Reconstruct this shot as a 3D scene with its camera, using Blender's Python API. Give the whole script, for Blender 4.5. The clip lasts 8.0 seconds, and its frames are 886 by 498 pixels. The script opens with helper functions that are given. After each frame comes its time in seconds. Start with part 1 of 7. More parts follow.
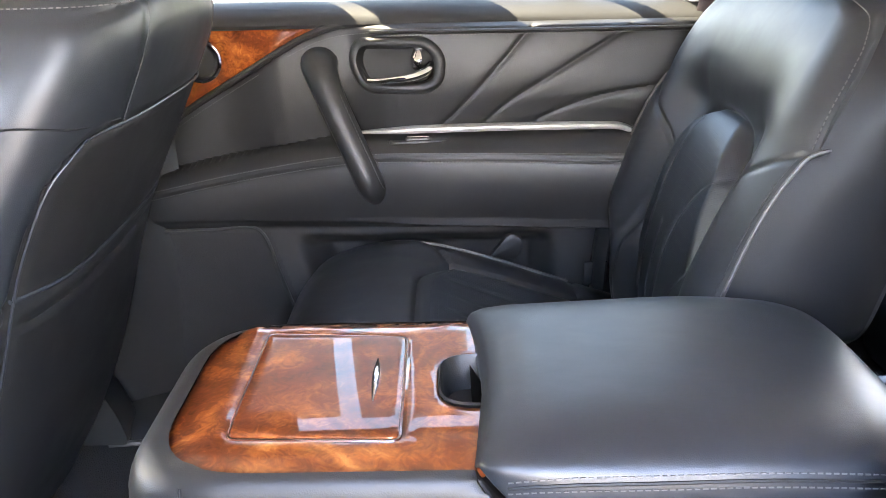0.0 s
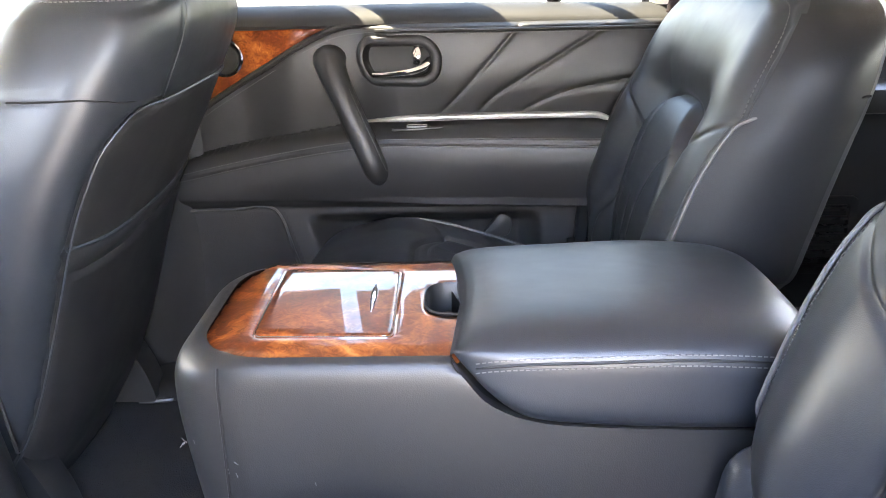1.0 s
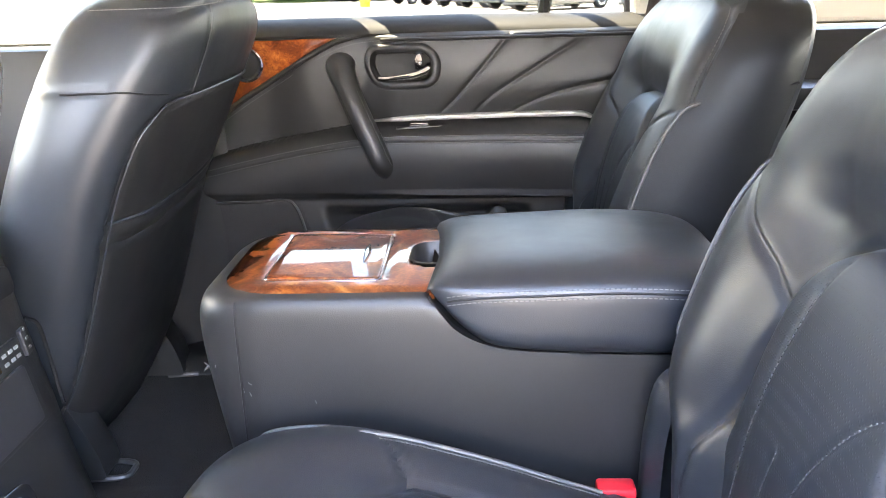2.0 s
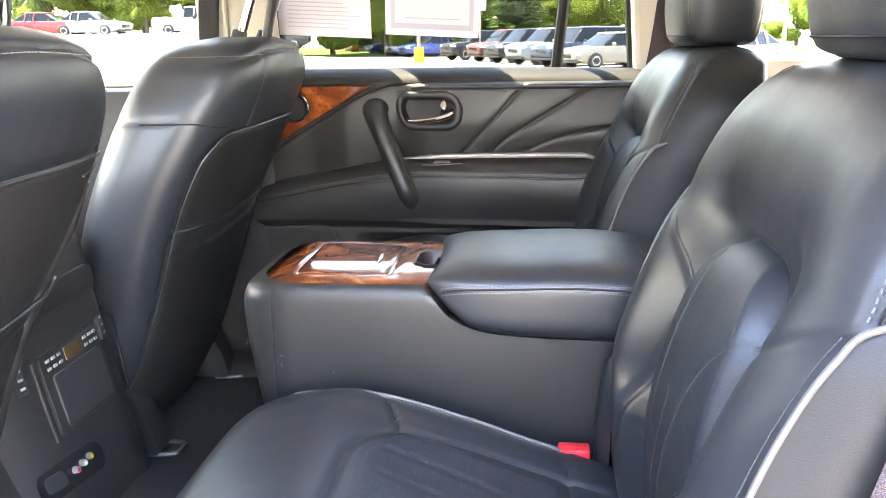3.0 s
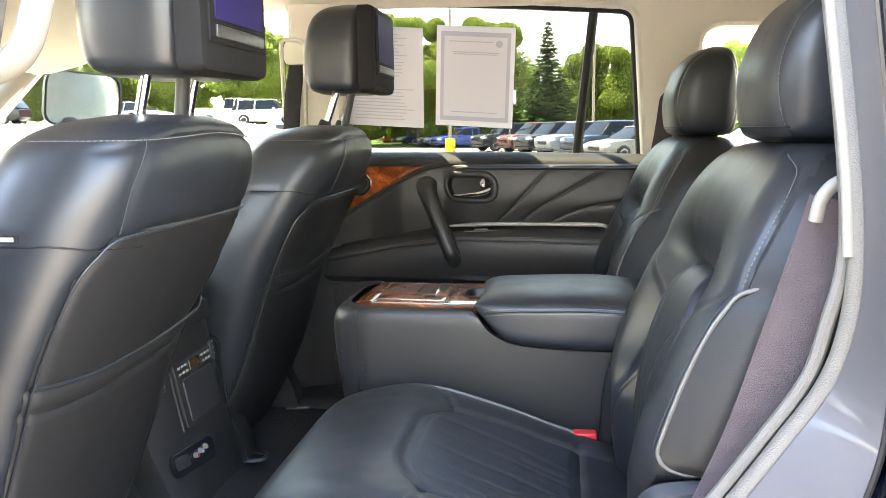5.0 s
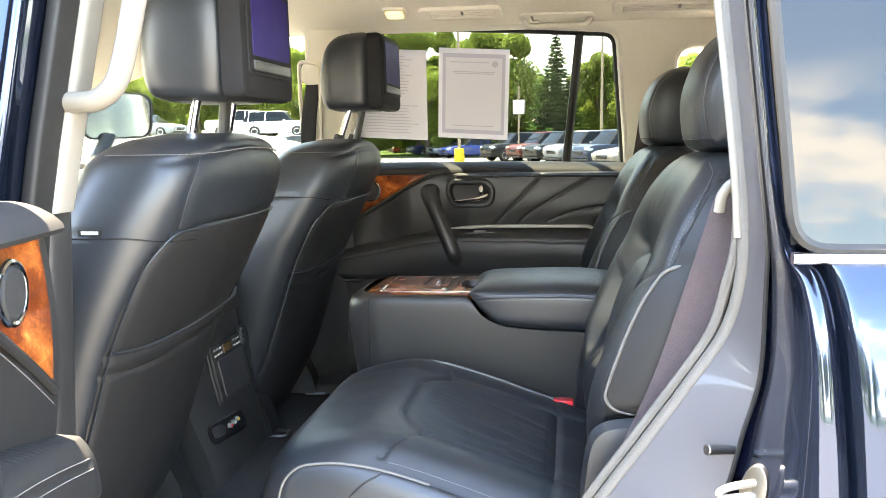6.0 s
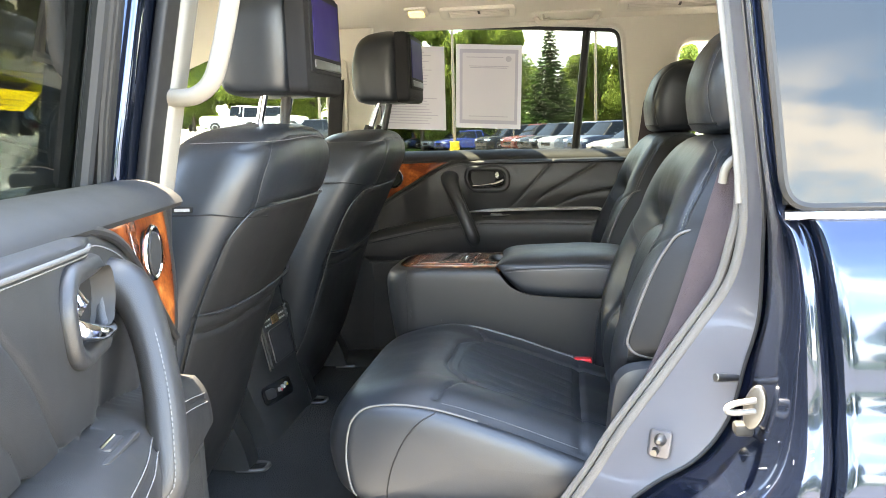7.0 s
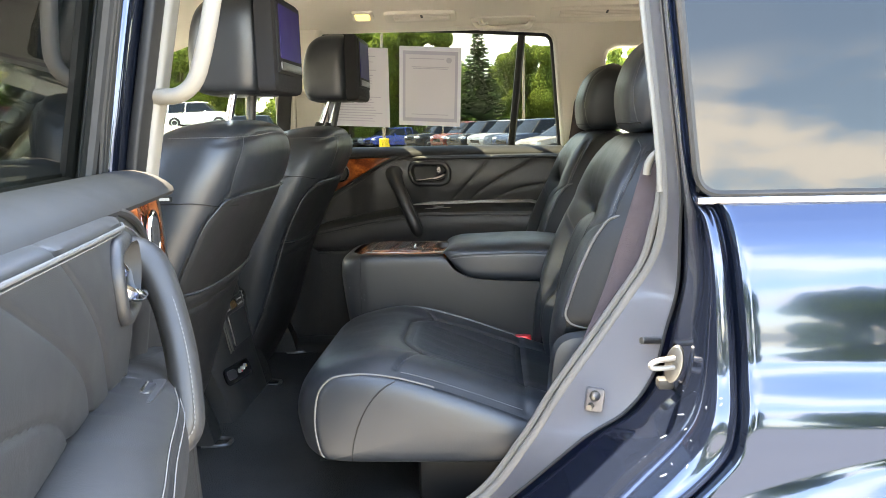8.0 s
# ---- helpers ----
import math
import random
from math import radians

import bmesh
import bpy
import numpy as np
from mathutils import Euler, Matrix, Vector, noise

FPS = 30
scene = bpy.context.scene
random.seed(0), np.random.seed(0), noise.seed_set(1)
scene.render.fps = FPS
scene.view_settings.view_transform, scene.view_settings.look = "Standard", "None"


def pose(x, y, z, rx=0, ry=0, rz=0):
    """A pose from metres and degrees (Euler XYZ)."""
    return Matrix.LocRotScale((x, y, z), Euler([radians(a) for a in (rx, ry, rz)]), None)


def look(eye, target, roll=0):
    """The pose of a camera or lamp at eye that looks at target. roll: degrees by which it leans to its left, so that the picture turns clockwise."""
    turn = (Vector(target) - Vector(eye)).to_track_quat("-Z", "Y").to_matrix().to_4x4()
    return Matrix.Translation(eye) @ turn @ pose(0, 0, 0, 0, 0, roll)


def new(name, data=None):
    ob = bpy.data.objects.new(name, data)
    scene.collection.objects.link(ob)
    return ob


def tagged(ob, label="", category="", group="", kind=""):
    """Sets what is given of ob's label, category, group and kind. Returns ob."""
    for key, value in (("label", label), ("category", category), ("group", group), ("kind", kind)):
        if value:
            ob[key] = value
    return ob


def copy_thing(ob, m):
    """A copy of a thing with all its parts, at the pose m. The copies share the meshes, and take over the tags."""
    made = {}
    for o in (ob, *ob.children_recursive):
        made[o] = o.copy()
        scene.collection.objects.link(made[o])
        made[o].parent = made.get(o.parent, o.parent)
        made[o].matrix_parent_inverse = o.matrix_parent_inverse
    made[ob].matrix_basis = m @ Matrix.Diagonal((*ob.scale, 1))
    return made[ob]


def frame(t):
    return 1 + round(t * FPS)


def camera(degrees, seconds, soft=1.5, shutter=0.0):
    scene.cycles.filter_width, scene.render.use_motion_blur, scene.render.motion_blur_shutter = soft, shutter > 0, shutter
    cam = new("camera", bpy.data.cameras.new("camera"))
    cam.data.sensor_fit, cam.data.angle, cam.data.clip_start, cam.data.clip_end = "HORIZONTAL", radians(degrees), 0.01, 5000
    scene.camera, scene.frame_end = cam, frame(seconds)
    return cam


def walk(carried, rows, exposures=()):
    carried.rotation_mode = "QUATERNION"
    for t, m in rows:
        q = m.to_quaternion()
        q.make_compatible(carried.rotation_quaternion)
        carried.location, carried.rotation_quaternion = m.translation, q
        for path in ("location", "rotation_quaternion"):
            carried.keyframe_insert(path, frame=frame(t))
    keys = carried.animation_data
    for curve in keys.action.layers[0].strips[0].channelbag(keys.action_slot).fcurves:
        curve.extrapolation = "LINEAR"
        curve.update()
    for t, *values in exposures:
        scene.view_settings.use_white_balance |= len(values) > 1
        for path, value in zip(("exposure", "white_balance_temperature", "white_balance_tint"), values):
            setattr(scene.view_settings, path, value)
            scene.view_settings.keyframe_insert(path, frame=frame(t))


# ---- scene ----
cam = camera(54.0, 8.0, 0.65)
PATH = [
    (0, (-0.016, -0.629, 1.428), (-0.027, 1.248, 0.737), -1.1),
    (0.5, (-0.011, -0.708, 1.418), (-0.035, 1.177, 0.75), -1.1),
    (1, (0.008, -0.804, 1.411), (-0.026, 1.087, 0.762), -1.2),
    (1.5, (0.02, -0.882, 1.401), (-0.03, 1.015, 0.768), -1.4),
    (1.7, (0.032, -0.912, 1.392), (-0.031, 0.988, 0.77), -1.6),
    (2.8, (0.13, -1.163, 1.391), (-0.051, 0.766, 0.894), -1.3),
    (3, (0.135, -1.197, 1.391), (-0.064, 0.736, 0.916), -0.9),
    (3.5, (0.138, -1.291, 1.384), (-0.099, 0.653, 0.979), -0.2),
    (4, (0.132, -1.391, 1.384), (-0.131, 0.56, 1.029), -0.2),
    (4.5, (0.131, -1.487, 1.381), (-0.138, 0.471, 1.078), -0.1),
    (4.7, (0.132, -1.526, 1.387), (-0.129, 0.435, 1.096), -0.2),
    (5.8, (0.205, -1.78, 1.384), (-0.084, 0.184, 1.141), -1.0),
    (6, (0.204, -1.835, 1.392), (-0.085, 0.128, 1.141), -0.8),
    (6.5, (0.193, -1.94, 1.391), (-0.107, 0.021, 1.135), -1.3),
    (7, (0.156, -2.049, 1.383), (-0.122, -0.087, 1.117), -1.5),
    (7.5, (0.135, -2.152, 1.387), (-0.07, -0.181, 1.112), -1.3),
    (8, (0.126, -2.221, 1.384), (0.009, -0.244, 1.108), -1.2),
]
EXPOSURES = [(0.0, 6.6, 8000, 20), (1.5, 6.6, 8200, 20), (3.5, 6.27, 8550, 17), (4.0, 6.15, 8700, 15), (4.5, 5.78, 8800, 14), (6.0, 5.46, 8650, 10), (7.0, 5.33, 8700, 9), (7.5, 5.22, 8750, 9), (8.0, 4.97, 8850, 10)]
walk(cam, [(t, look(eye, target, roll)) for t, eye, target, roll in PATH], EXPOSURES)

# ---- world and light ----
SUN_ELEVATION, SUN_AZIMUTH = 74.0, -60.0   # azimuth: degrees from +y towards +x
SUN_WAY = Vector((math.sin(radians(SUN_AZIMUTH)) * math.cos(radians(SUN_ELEVATION)),
                  math.cos(radians(SUN_AZIMUTH)) * math.cos(radians(SUN_ELEVATION)), math.sin(radians(SUN_ELEVATION))))


def make_world():
    w = bpy.data.worlds.new("sky")
    scene.world = w
    w.use_nodes = True
    nt = w.node_tree
    nt.nodes.clear()
    out = nt.nodes.new("ShaderNodeOutputWorld")
    bg = nt.nodes.new("ShaderNodeBackground")
    sky = nt.nodes.new("ShaderNodeTexSky")
    sky.sky_type, sky.sun_disc = "NISHITA", False
    sky.sun_elevation, sky.sun_rotation = radians(SUN_ELEVATION), radians(SUN_AZIMUTH)
    sky.air_density, sky.dust_density, sky.ozone_density = 1.0, 0.4, 2.6
    co = nt.nodes.new("ShaderNodeTexCoord")
    # flat cloud layer: project the direction on a plane overhead
    sep = nt.nodes.new("ShaderNodeSeparateXYZ")
    nt.links.new(co.outputs["Generated"], sep.inputs[0])
    lift = nt.nodes.new("ShaderNodeMath")
    lift.operation = "MAXIMUM"
    lift.inputs[1].default_value = 0.0
    nt.links.new(sep.outputs["Z"], lift.inputs[0])
    lift2 = nt.nodes.new("ShaderNodeMath")
    lift2.inputs[1].default_value = 0.16
    nt.links.new(lift.outputs[0], lift2.inputs[0])
    div = nt.nodes.new("ShaderNodeVectorMath")
    div.operation = "DIVIDE"
    comb = nt.nodes.new("ShaderNodeCombineXYZ")
    for i in range(3):
        nt.links.new(lift2.outputs[0], comb.inputs[i])
    nt.links.new(co.outputs["Generated"], div.inputs[0])
    nt.links.new(comb.outputs[0], div.inputs[1])
    no = nt.nodes.new("ShaderNodeTexNoise")
    no.inputs["Scale"].default_value, no.inputs["Detail"].default_value, no.inputs["Roughness"].default_value = 1.6, 10.0, 0.60
    nt.links.new(div.outputs[0], no.inputs["Vector"])
    ramp = nt.nodes.new("ShaderNodeValToRGB")
    ramp.color_ramp.elements[0].position, ramp.color_ramp.elements[1].position = 0.44, 0.56
    nt.links.new(no.outputs["Fac"], ramp.inputs[0])
    mix = nt.nodes.new("ShaderNodeMix")
    mix.data_type = "RGBA"
    # clouds gather towards the horizon and thin out overhead
    thin = nt.nodes.new("ShaderNodeMapRange")
    thin.inputs["From Min"].default_value, thin.inputs["From Max"].default_value = 0.285, 0.350
    thin.inputs["To Min"].default_value, thin.inputs["To Max"].default_value = 1.0, 0.03
    nt.links.new(sep.outputs["Z"], thin.inputs["Value"])
    amount = nt.nodes.new("ShaderNodeMath")
    amount.operation = "MULTIPLY"
    nt.links.new(ramp.outputs[0], amount.inputs[0])
    nt.links.new(thin.outputs[0], amount.inputs[1])
    nt.links.new(amount.outputs[0], mix.inputs["Factor"])
    nt.links.new(sky.outputs[0], mix.inputs["A"])
    mix.inputs["B"].default_value = (5.2, 5.5, 6.0, 1)
    nt.links.new(mix.outputs["Result"], bg.inputs["Color"])
    bg.inputs["Strength"].default_value = 0.13
    nt.links.new(bg.outputs[0], out.inputs[0])


make_world()
sun_data = bpy.data.lights.new("sun", "SUN")
sun_data.energy, sun_data.angle, sun_data.color = 3.4, radians(0.55), (1.0, 0.95, 0.87)
sun_ob = new("sun", sun_data)
sun_ob.matrix_world = look(SUN_WAY * 60, (0, 0, 0))

# ---- materials ----
def node_mat(name):
    m = bpy.data.materials.new(name)
    m.use_nodes = True
    return m, m.node_tree, m.node_tree.nodes["Principled BSDF"]


def surface(name, color, rough=0.5, metal=0.0, vary=0.12, scale=6.0, bump=0.0, bump_scale=200.0, coat=0.0, spec=0.5,
            rough_vary=0.08, bump2=0.0, bump2_scale=12.0, tone=None, sheen=0.0):
    """A procedural surface: colour and gloss vary at a large and a small scale, with fine relief."""
    m, nt, b = node_mat(name)
    co = nt.nodes.new("ShaderNodeTexCoord")
    big = nt.nodes.new("ShaderNodeTexNoise")
    big.inputs["Scale"].default_value, big.inputs["Detail"].default_value = scale, 6.0
    nt.links.new(co.outputs["Object"], big.inputs["Vector"])
    mix = nt.nodes.new("ShaderNodeMix")
    mix.data_type = "RGBA"
    lo = tuple(c * (1 - vary) for c in color)
    hi = tone if tone else tuple(min(1, c * (1 + vary)) for c in color)
    mix.inputs["A"].default_value, mix.inputs["B"].default_value = (*lo, 1), (*hi, 1)
    nt.links.new(big.outputs["Fac"], mix.inputs["Factor"])
    nt.links.new(mix.outputs["Result"], b.inputs["Base Color"])
    mr = nt.nodes.new("ShaderNodeMapRange")
    mr.inputs["To Min"].default_value, mr.inputs["To Max"].default_value = max(0.02, rough - rough_vary), min(1, rough + rough_vary)
    mid = nt.nodes.new("ShaderNodeTexNoise")
    mid.inputs["Scale"].default_value, mid.inputs["Detail"].default_value = scale * 4, 4.0
    nt.links.new(co.outputs["Object"], mid.inputs["Vector"])
    nt.links.new(mid.outputs["Fac"], mr.inputs["Value"])
    nt.links.new(mr.outputs[0], b.inputs["Roughness"])
    b.inputs["Metallic"].default_value = metal
    b.inputs["Coat Weight"].default_value = coat
    b.inputs["Coat Roughness"].default_value = 0.03
    b.inputs["Specular IOR Level"].default_value = spec
    b.inputs["Sheen Weight"].default_value = sheen
    last = None
    for strength, sc, kind in ((bump2, bump2_scale, "ShaderNodeTexNoise"), (bump, bump_scale, "ShaderNodeTexVoronoi")):
        if strength:
            n = nt.nodes.new(kind)
            n.inputs["Scale"].default_value = sc
            nt.links.new(co.outputs["Object"], n.inputs["Vector"])
            bu = nt.nodes.new("ShaderNodeBump")
            bu.inputs["Strength"].default_value, bu.inputs["Distance"].default_value = strength, 0.002
            nt.links.new(n.outputs["Fac" if "Noise" in kind else "Distance"], bu.inputs["Height"])
            if last:
                nt.links.new(last.outputs[0], bu.inputs["Normal"])
            last = bu
    if last:
        nt.links.new(last.outputs[0], b.inputs["Normal"])
    return m


LEATHER = surface("black_leather", (0.0150, 0.0178, 0.0215), 0.39, vary=0.25, scale=5, bump=0.06, bump_scale=950, bump2=0.30, bump2_scale=24, spec=0.5)
LEATHER_SOFT = surface("black_trim_vinyl", (0.0154, 0.0154, 0.0158), 0.44, vary=0.2, scale=5, bump=0.07, bump_scale=780, bump2=0.22, bump2_scale=22, spec=0.42)
SIDE_VINYL = surface("black_seat_side_vinyl", (0.0142, 0.0150, 0.0162), 0.47, vary=0.2, scale=5, bump=0.08, bump_scale=820, bump2=0.2, bump2_scale=20, spec=0.27)
SILL_PAD = surface("matt_black_sill_vinyl", (0.016, 0.016, 0.0165), 0.62, vary=0.2, scale=6, bump=0.1, bump_scale=700, spec=0.28)
PLASTIC = surface("dark_plastic", (0.021, 0.021, 0.021), 0.46, vary=0.2, scale=7, bump=0.15, bump_scale=900, spec=0.4)
PLASTIC_GLOSS = surface("gloss_black_plastic", (0.012, 0.012, 0.013), 0.12, vary=0.1, scale=4)
RUBBER = surface("black_rubber", (0.011, 0.011, 0.011), 0.55, vary=0.2, scale=12, spec=0.3)
CARPET = surface("charcoal_carpet", (0.032, 0.033, 0.034), 0.95, vary=0.35, scale=9, bump=0.9, bump_scale=420, bump2=0.6, bump2_scale=160, spec=0.1)
HEADLINER = surface("beige_headliner_cloth", (0.68, 0.63, 0.55), 0.95, vary=0.06, scale=4, bump=0.25, bump_scale=900, spec=0.15)
# same cream trim in two tones: BEIGE darkened in colour against strong daylight
BEIGE = surface("beige_trim_darkened_for_daylight", (0.185, 0.17, 0.145), 0.55, vary=0.05, scale=5, bump=0.1, bump_scale=700)
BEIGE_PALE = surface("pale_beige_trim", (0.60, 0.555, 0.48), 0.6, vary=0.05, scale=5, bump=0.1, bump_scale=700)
SEAL = surface("grey_beige_door_seal", (0.095, 0.088, 0.078), 0.75, vary=0.12, scale=20, bump=0.3, bump_scale=600)
CHROME = surface("chrome", (0.82, 0.82, 0.84), 0.08, metal=1.0, vary=0.04, scale=9, rough_vary=0.03)
STEEL = surface("worn_steel", (0.15, 0.147, 0.138), 0.38, metal=1.0, vary=0.25, scale=30)
SATIN = surface("satin_metal_trim", (0.46, 0.45, 0.43), 0.36, metal=0.55, vary=0.06, scale=9)
BELT = surface("plum_brown_webbing", (0.060, 0.046, 0.048), 0.85, vary=0.2, scale=40, bump=0.5, bump_scale=900, spec=0.2)
RED = surface("red_plastic", (0.72, 0.02, 0.03), 0.35, vary=0.08, scale=30)
THREAD = surface("grey_thread", (0.11, 0.108, 0.106), 0.8, vary=0.2, scale=60)
PIPING = surface("silver_grey_piping", (0.085, 0.083, 0.080), 0.45, vary=0.12, scale=40, bump=0.2, bump_scale=900)
GRILLE = surface("black_speaker_mesh", (0.020, 0.020, 0.020), 0.6, vary=0.2, scale=20, bump=0.45, bump_scale=1100, spec=0.25)
def see_through(m, share):
    """Lets light through a thin sheet: part of the surface is translucent."""
    nt = m.node_tree
    b, out = nt.nodes["Principled BSDF"], nt.nodes["Material Output"]
    tl = nt.nodes.new("ShaderNodeBsdfTranslucent")
    nt.links.new(b.inputs["Base Color"].links[0].from_socket, tl.inputs[0])
    mx = nt.nodes.new("ShaderNodeMixShader")
    mx.inputs[0].default_value = share
    nt.links.new(b.outputs[0], mx.inputs[1])
    nt.links.new(tl.outputs[0], mx.inputs[2])
    nt.links.new(mx.outputs[0], out.inputs[0])
    return m


PAPER = see_through(surface("printed_paper", (0.46, 0.43, 0.47), 0.7, vary=0.03, scale=10), 0.14)
INK = surface("grey_ink", (0.33, 0.31, 0.35), 0.8, vary=0.1, scale=60)
BODY_GREY = surface("jamb_paint_dull", (0.100, 0.097, 0.104), 0.46, metal=0.45, vary=0.1, scale=6, coat=0.3)
TYRE = surface("tyre_rubber", (0.018, 0.018, 0.018), 0.8, vary=0.2, scale=10)
ALLOY = surface("alloy_wheel", (0.45, 0.46, 0.47), 0.3, metal=0.9, vary=0.1, scale=8)
CAR_GLASS = surface("dark_car_glass", (0.010, 0.012, 0.015), 0.10, vary=0.1, scale=3, spec=0.18)
YELLOW = surface("yellow_paint", (0.80, 0.52, 0.02), 0.5, vary=0.1, scale=6)
POLE = surface("weathered_timber_pole", (0.30, 0.24, 0.17), 0.8, vary=0.2, scale=4)
SIGN = surface("white_sign", (0.75, 0.75, 0.74), 0.5, vary=0.05, scale=6)
LAMP_OFF = surface("headlight_lens", (0.55, 0.57, 0.6), 0.1, vary=0.1, scale=8)
BUTTON = surface("dark_button", (0.03, 0.03, 0.032), 0.35, vary=0.1, scale=30)
PRINT = surface("white_print", (0.3, 0.3, 0.29), 0.6, vary=0.05, scale=30)


def paint(name, color, metal=0.35):
    """Car paint: metallic flakes under a clear coat."""
    m = surface(name, color, 0.40, metal=metal * 0.4, vary=0.08, scale=3, coat=0.35)
    return m


NAVY = surface("dark_blue_metallic_paint", (0.020, 0.031, 0.060), 0.10, metal=0.9, vary=0.06, scale=3, coat=0.42, rough_vary=0.01)

JAMB = surface("door_jamb_paint", (0.021, 0.031, 0.060), 0.12, metal=0.85, vary=0.12, scale=5, coat=0.6, rough_vary=0.03, bump2=0.03, bump2_scale=40)


def leather_perforated():
    m = surface("perforated_black_leather", (0.0130, 0.0170, 0.0220), 0.43, vary=0.2, scale=6, bump2=0.2, bump2_scale=30)
    nt, b = m.node_tree, m.node_tree.nodes["Principled BSDF"]
    co = nt.nodes.new("ShaderNodeTexCoord")
    mp = nt.nodes.new("ShaderNodeMapping")
    mp.inputs["Rotation"].default_value = (radians(45), 0, 0)
    nt.links.new(co.outputs["Object"], mp.inputs[0])
    vo = nt.nodes.new("ShaderNodeTexVoronoi")
    vo.voronoi_dimensions = "3D"
    vo.inputs["Scale"].default_value, vo.inputs["Randomness"].default_value = 330, 0.0
    nt.links.new(mp.outputs[0], vo.inputs["Vector"])
    rp = nt.nodes.new("ShaderNodeValToRGB")
    rp.color_ramp.elements[0].position, rp.color_ramp.elements[1].position = 0.18, 0.34
    nt.links.new(vo.outputs["Distance"], rp.inputs[0])
    bu = nt.nodes.new("ShaderNodeBump")
    bu.inputs["Strength"].default_value, bu.inputs["Distance"].default_value = 0.30, 0.0005
    nt.links.new(rp.outputs[0], bu.inputs["Height"])
    old = b.inputs["Normal"].links[0].from_socket
    nt.links.new(old, bu.inputs["Normal"])
    nt.links.new(bu.outputs[0], b.inputs["Normal"])
    return m


PERFORATED = leather_perforated()


def burl():
    """Glossy lacquered burl veneer."""
    m, nt, b = node_mat("burl_walnut_veneer")
    co = nt.nodes.new("ShaderNodeTexCoord")
    n1 = nt.nodes.new("ShaderNodeTexNoise")
    n1.inputs["Scale"].default_value, n1.inputs["Detail"].default_value, n1.inputs["Distortion"].default_value = 12, 5, 2.0
    nt.links.new(co.outputs["Object"], n1.inputs["Vector"])
    n2 = nt.nodes.new("ShaderNodeTexNoise")
    n2.inputs["Scale"].default_value, n2.inputs["Detail"].default_value, n2.inputs["Distortion"].default_value = 70, 8, 3.0
    nt.links.new(co.outputs["Object"], n2.inputs["Vector"])
    mixf = nt.nodes.new("ShaderNodeMix")
    mixf.inputs["Factor"].default_value = 0.28
    nt.links.new(n1.outputs["Fac"], mixf.inputs["A"])
    nt.links.new(n2.outputs["Fac"], mixf.inputs["B"])
    rp = nt.nodes.new("ShaderNodeValToRGB")
    cr = rp.color_ramp
    cr.elements[0].position, cr.elements[0].color = 0.28, (0.036, 0.006, 0.002, 1)
    cr.elements[1].position, cr.elements[1].color = 0.74, (0.50, 0.195, 0.052, 1)
    e = cr.elements.new(0.48)
    e.color = (0.13, 0.028, 0.008, 1)
    e = cr.elements.new(0.60)
    e.color = (0.28, 0.076, 0.018, 1)
    nt.links.new(mixf.outputs["Result"], rp.inputs[0])
    nt.links.new(rp.outputs[0], b.inputs["Base Color"])
    b.inputs["Roughness"].default_value = 0.35
    b.inputs["Coat Weight"].default_value, b.inputs["Coat Roughness"].default_value = 1.0, 0.015
    b.inputs["Coat IOR"].default_value = 1.52
    b.inputs["Specular IOR Level"].default_value = 0.05
    return m


WOOD = burl()


def clear_glass(name, tint, rough=0.0, mirror=0.022):
    m, nt, b = node_mat(name)
    nt.nodes.remove(b)
    out = nt.nodes["Material Output"]
    tr = nt.nodes.new("ShaderNodeBsdfTransparent")
    tr.inputs[0].default_value = (*tint, 1)
    gl = nt.nodes.new("ShaderNodeBsdfGlossy")
    gl.inputs["Roughness"].default_value = rough
    # Schlick reflectance, the same from both sides of the pane
    lw = nt.nodes.new("ShaderNodeLayerWeight")
    lw.inputs["Blend"].default_value = 0.5
    p5 = nt.nodes.new("ShaderNodeMath")
    p5.operation = "POWER"
    p5.inputs[1].default_value = 5.0
    nt.links.new(lw.outputs["Facing"], p5.inputs[0])
    fr = nt.nodes.new("ShaderNodeMath")
    fr.operation = "MULTIPLY_ADD"
    fr.inputs[1].default_value, fr.inputs[2].default_value = 0.80, mirror
    nt.links.new(p5.outputs[0], fr.inputs[0])
    mx = nt.nodes.new("ShaderNodeMixShader")
    nt.links.new(fr.outputs[0], mx.inputs[0])
    nt.links.new(tr.outputs[0], mx.inputs[1])
    nt.links.new(gl.outputs[0], mx.inputs[2])
    nt.links.new(mx.outputs[0], out.inputs[0])
    return m


GLASS = clear_glass("clear_window_glass", (0.50, 0.53, 0.51), mirror=0.004)
REAR_GLASS = clear_glass("tinted_rear_window_glass", (0.37, 0.39, 0.375), mirror=0.003)
# privacy glass with its tint lightened to let more daylight into the rear cabin
PRIVACY = clear_glass("lightened_privacy_glass", (0.72, 0.74, 0.73))


def screen_mat():
    m = surface("dark_lcd_screen", (0.024, 0.018, 0.090), 0.5, vary=0.1, scale=5, spec=0.03)
    return m


SCREEN = screen_mat()


def lit(name, color, strength):
    m, nt, b = node_mat(name)
    b.inputs["Base Color"].default_value = (*color, 1)
    b.inputs["Emission Color"].default_value, b.inputs["Emission Strength"].default_value = (*color, 1), strength
    return m


DOME = lit("warm_dome_lens", (1.0, 0.72, 0.25), 0.07)


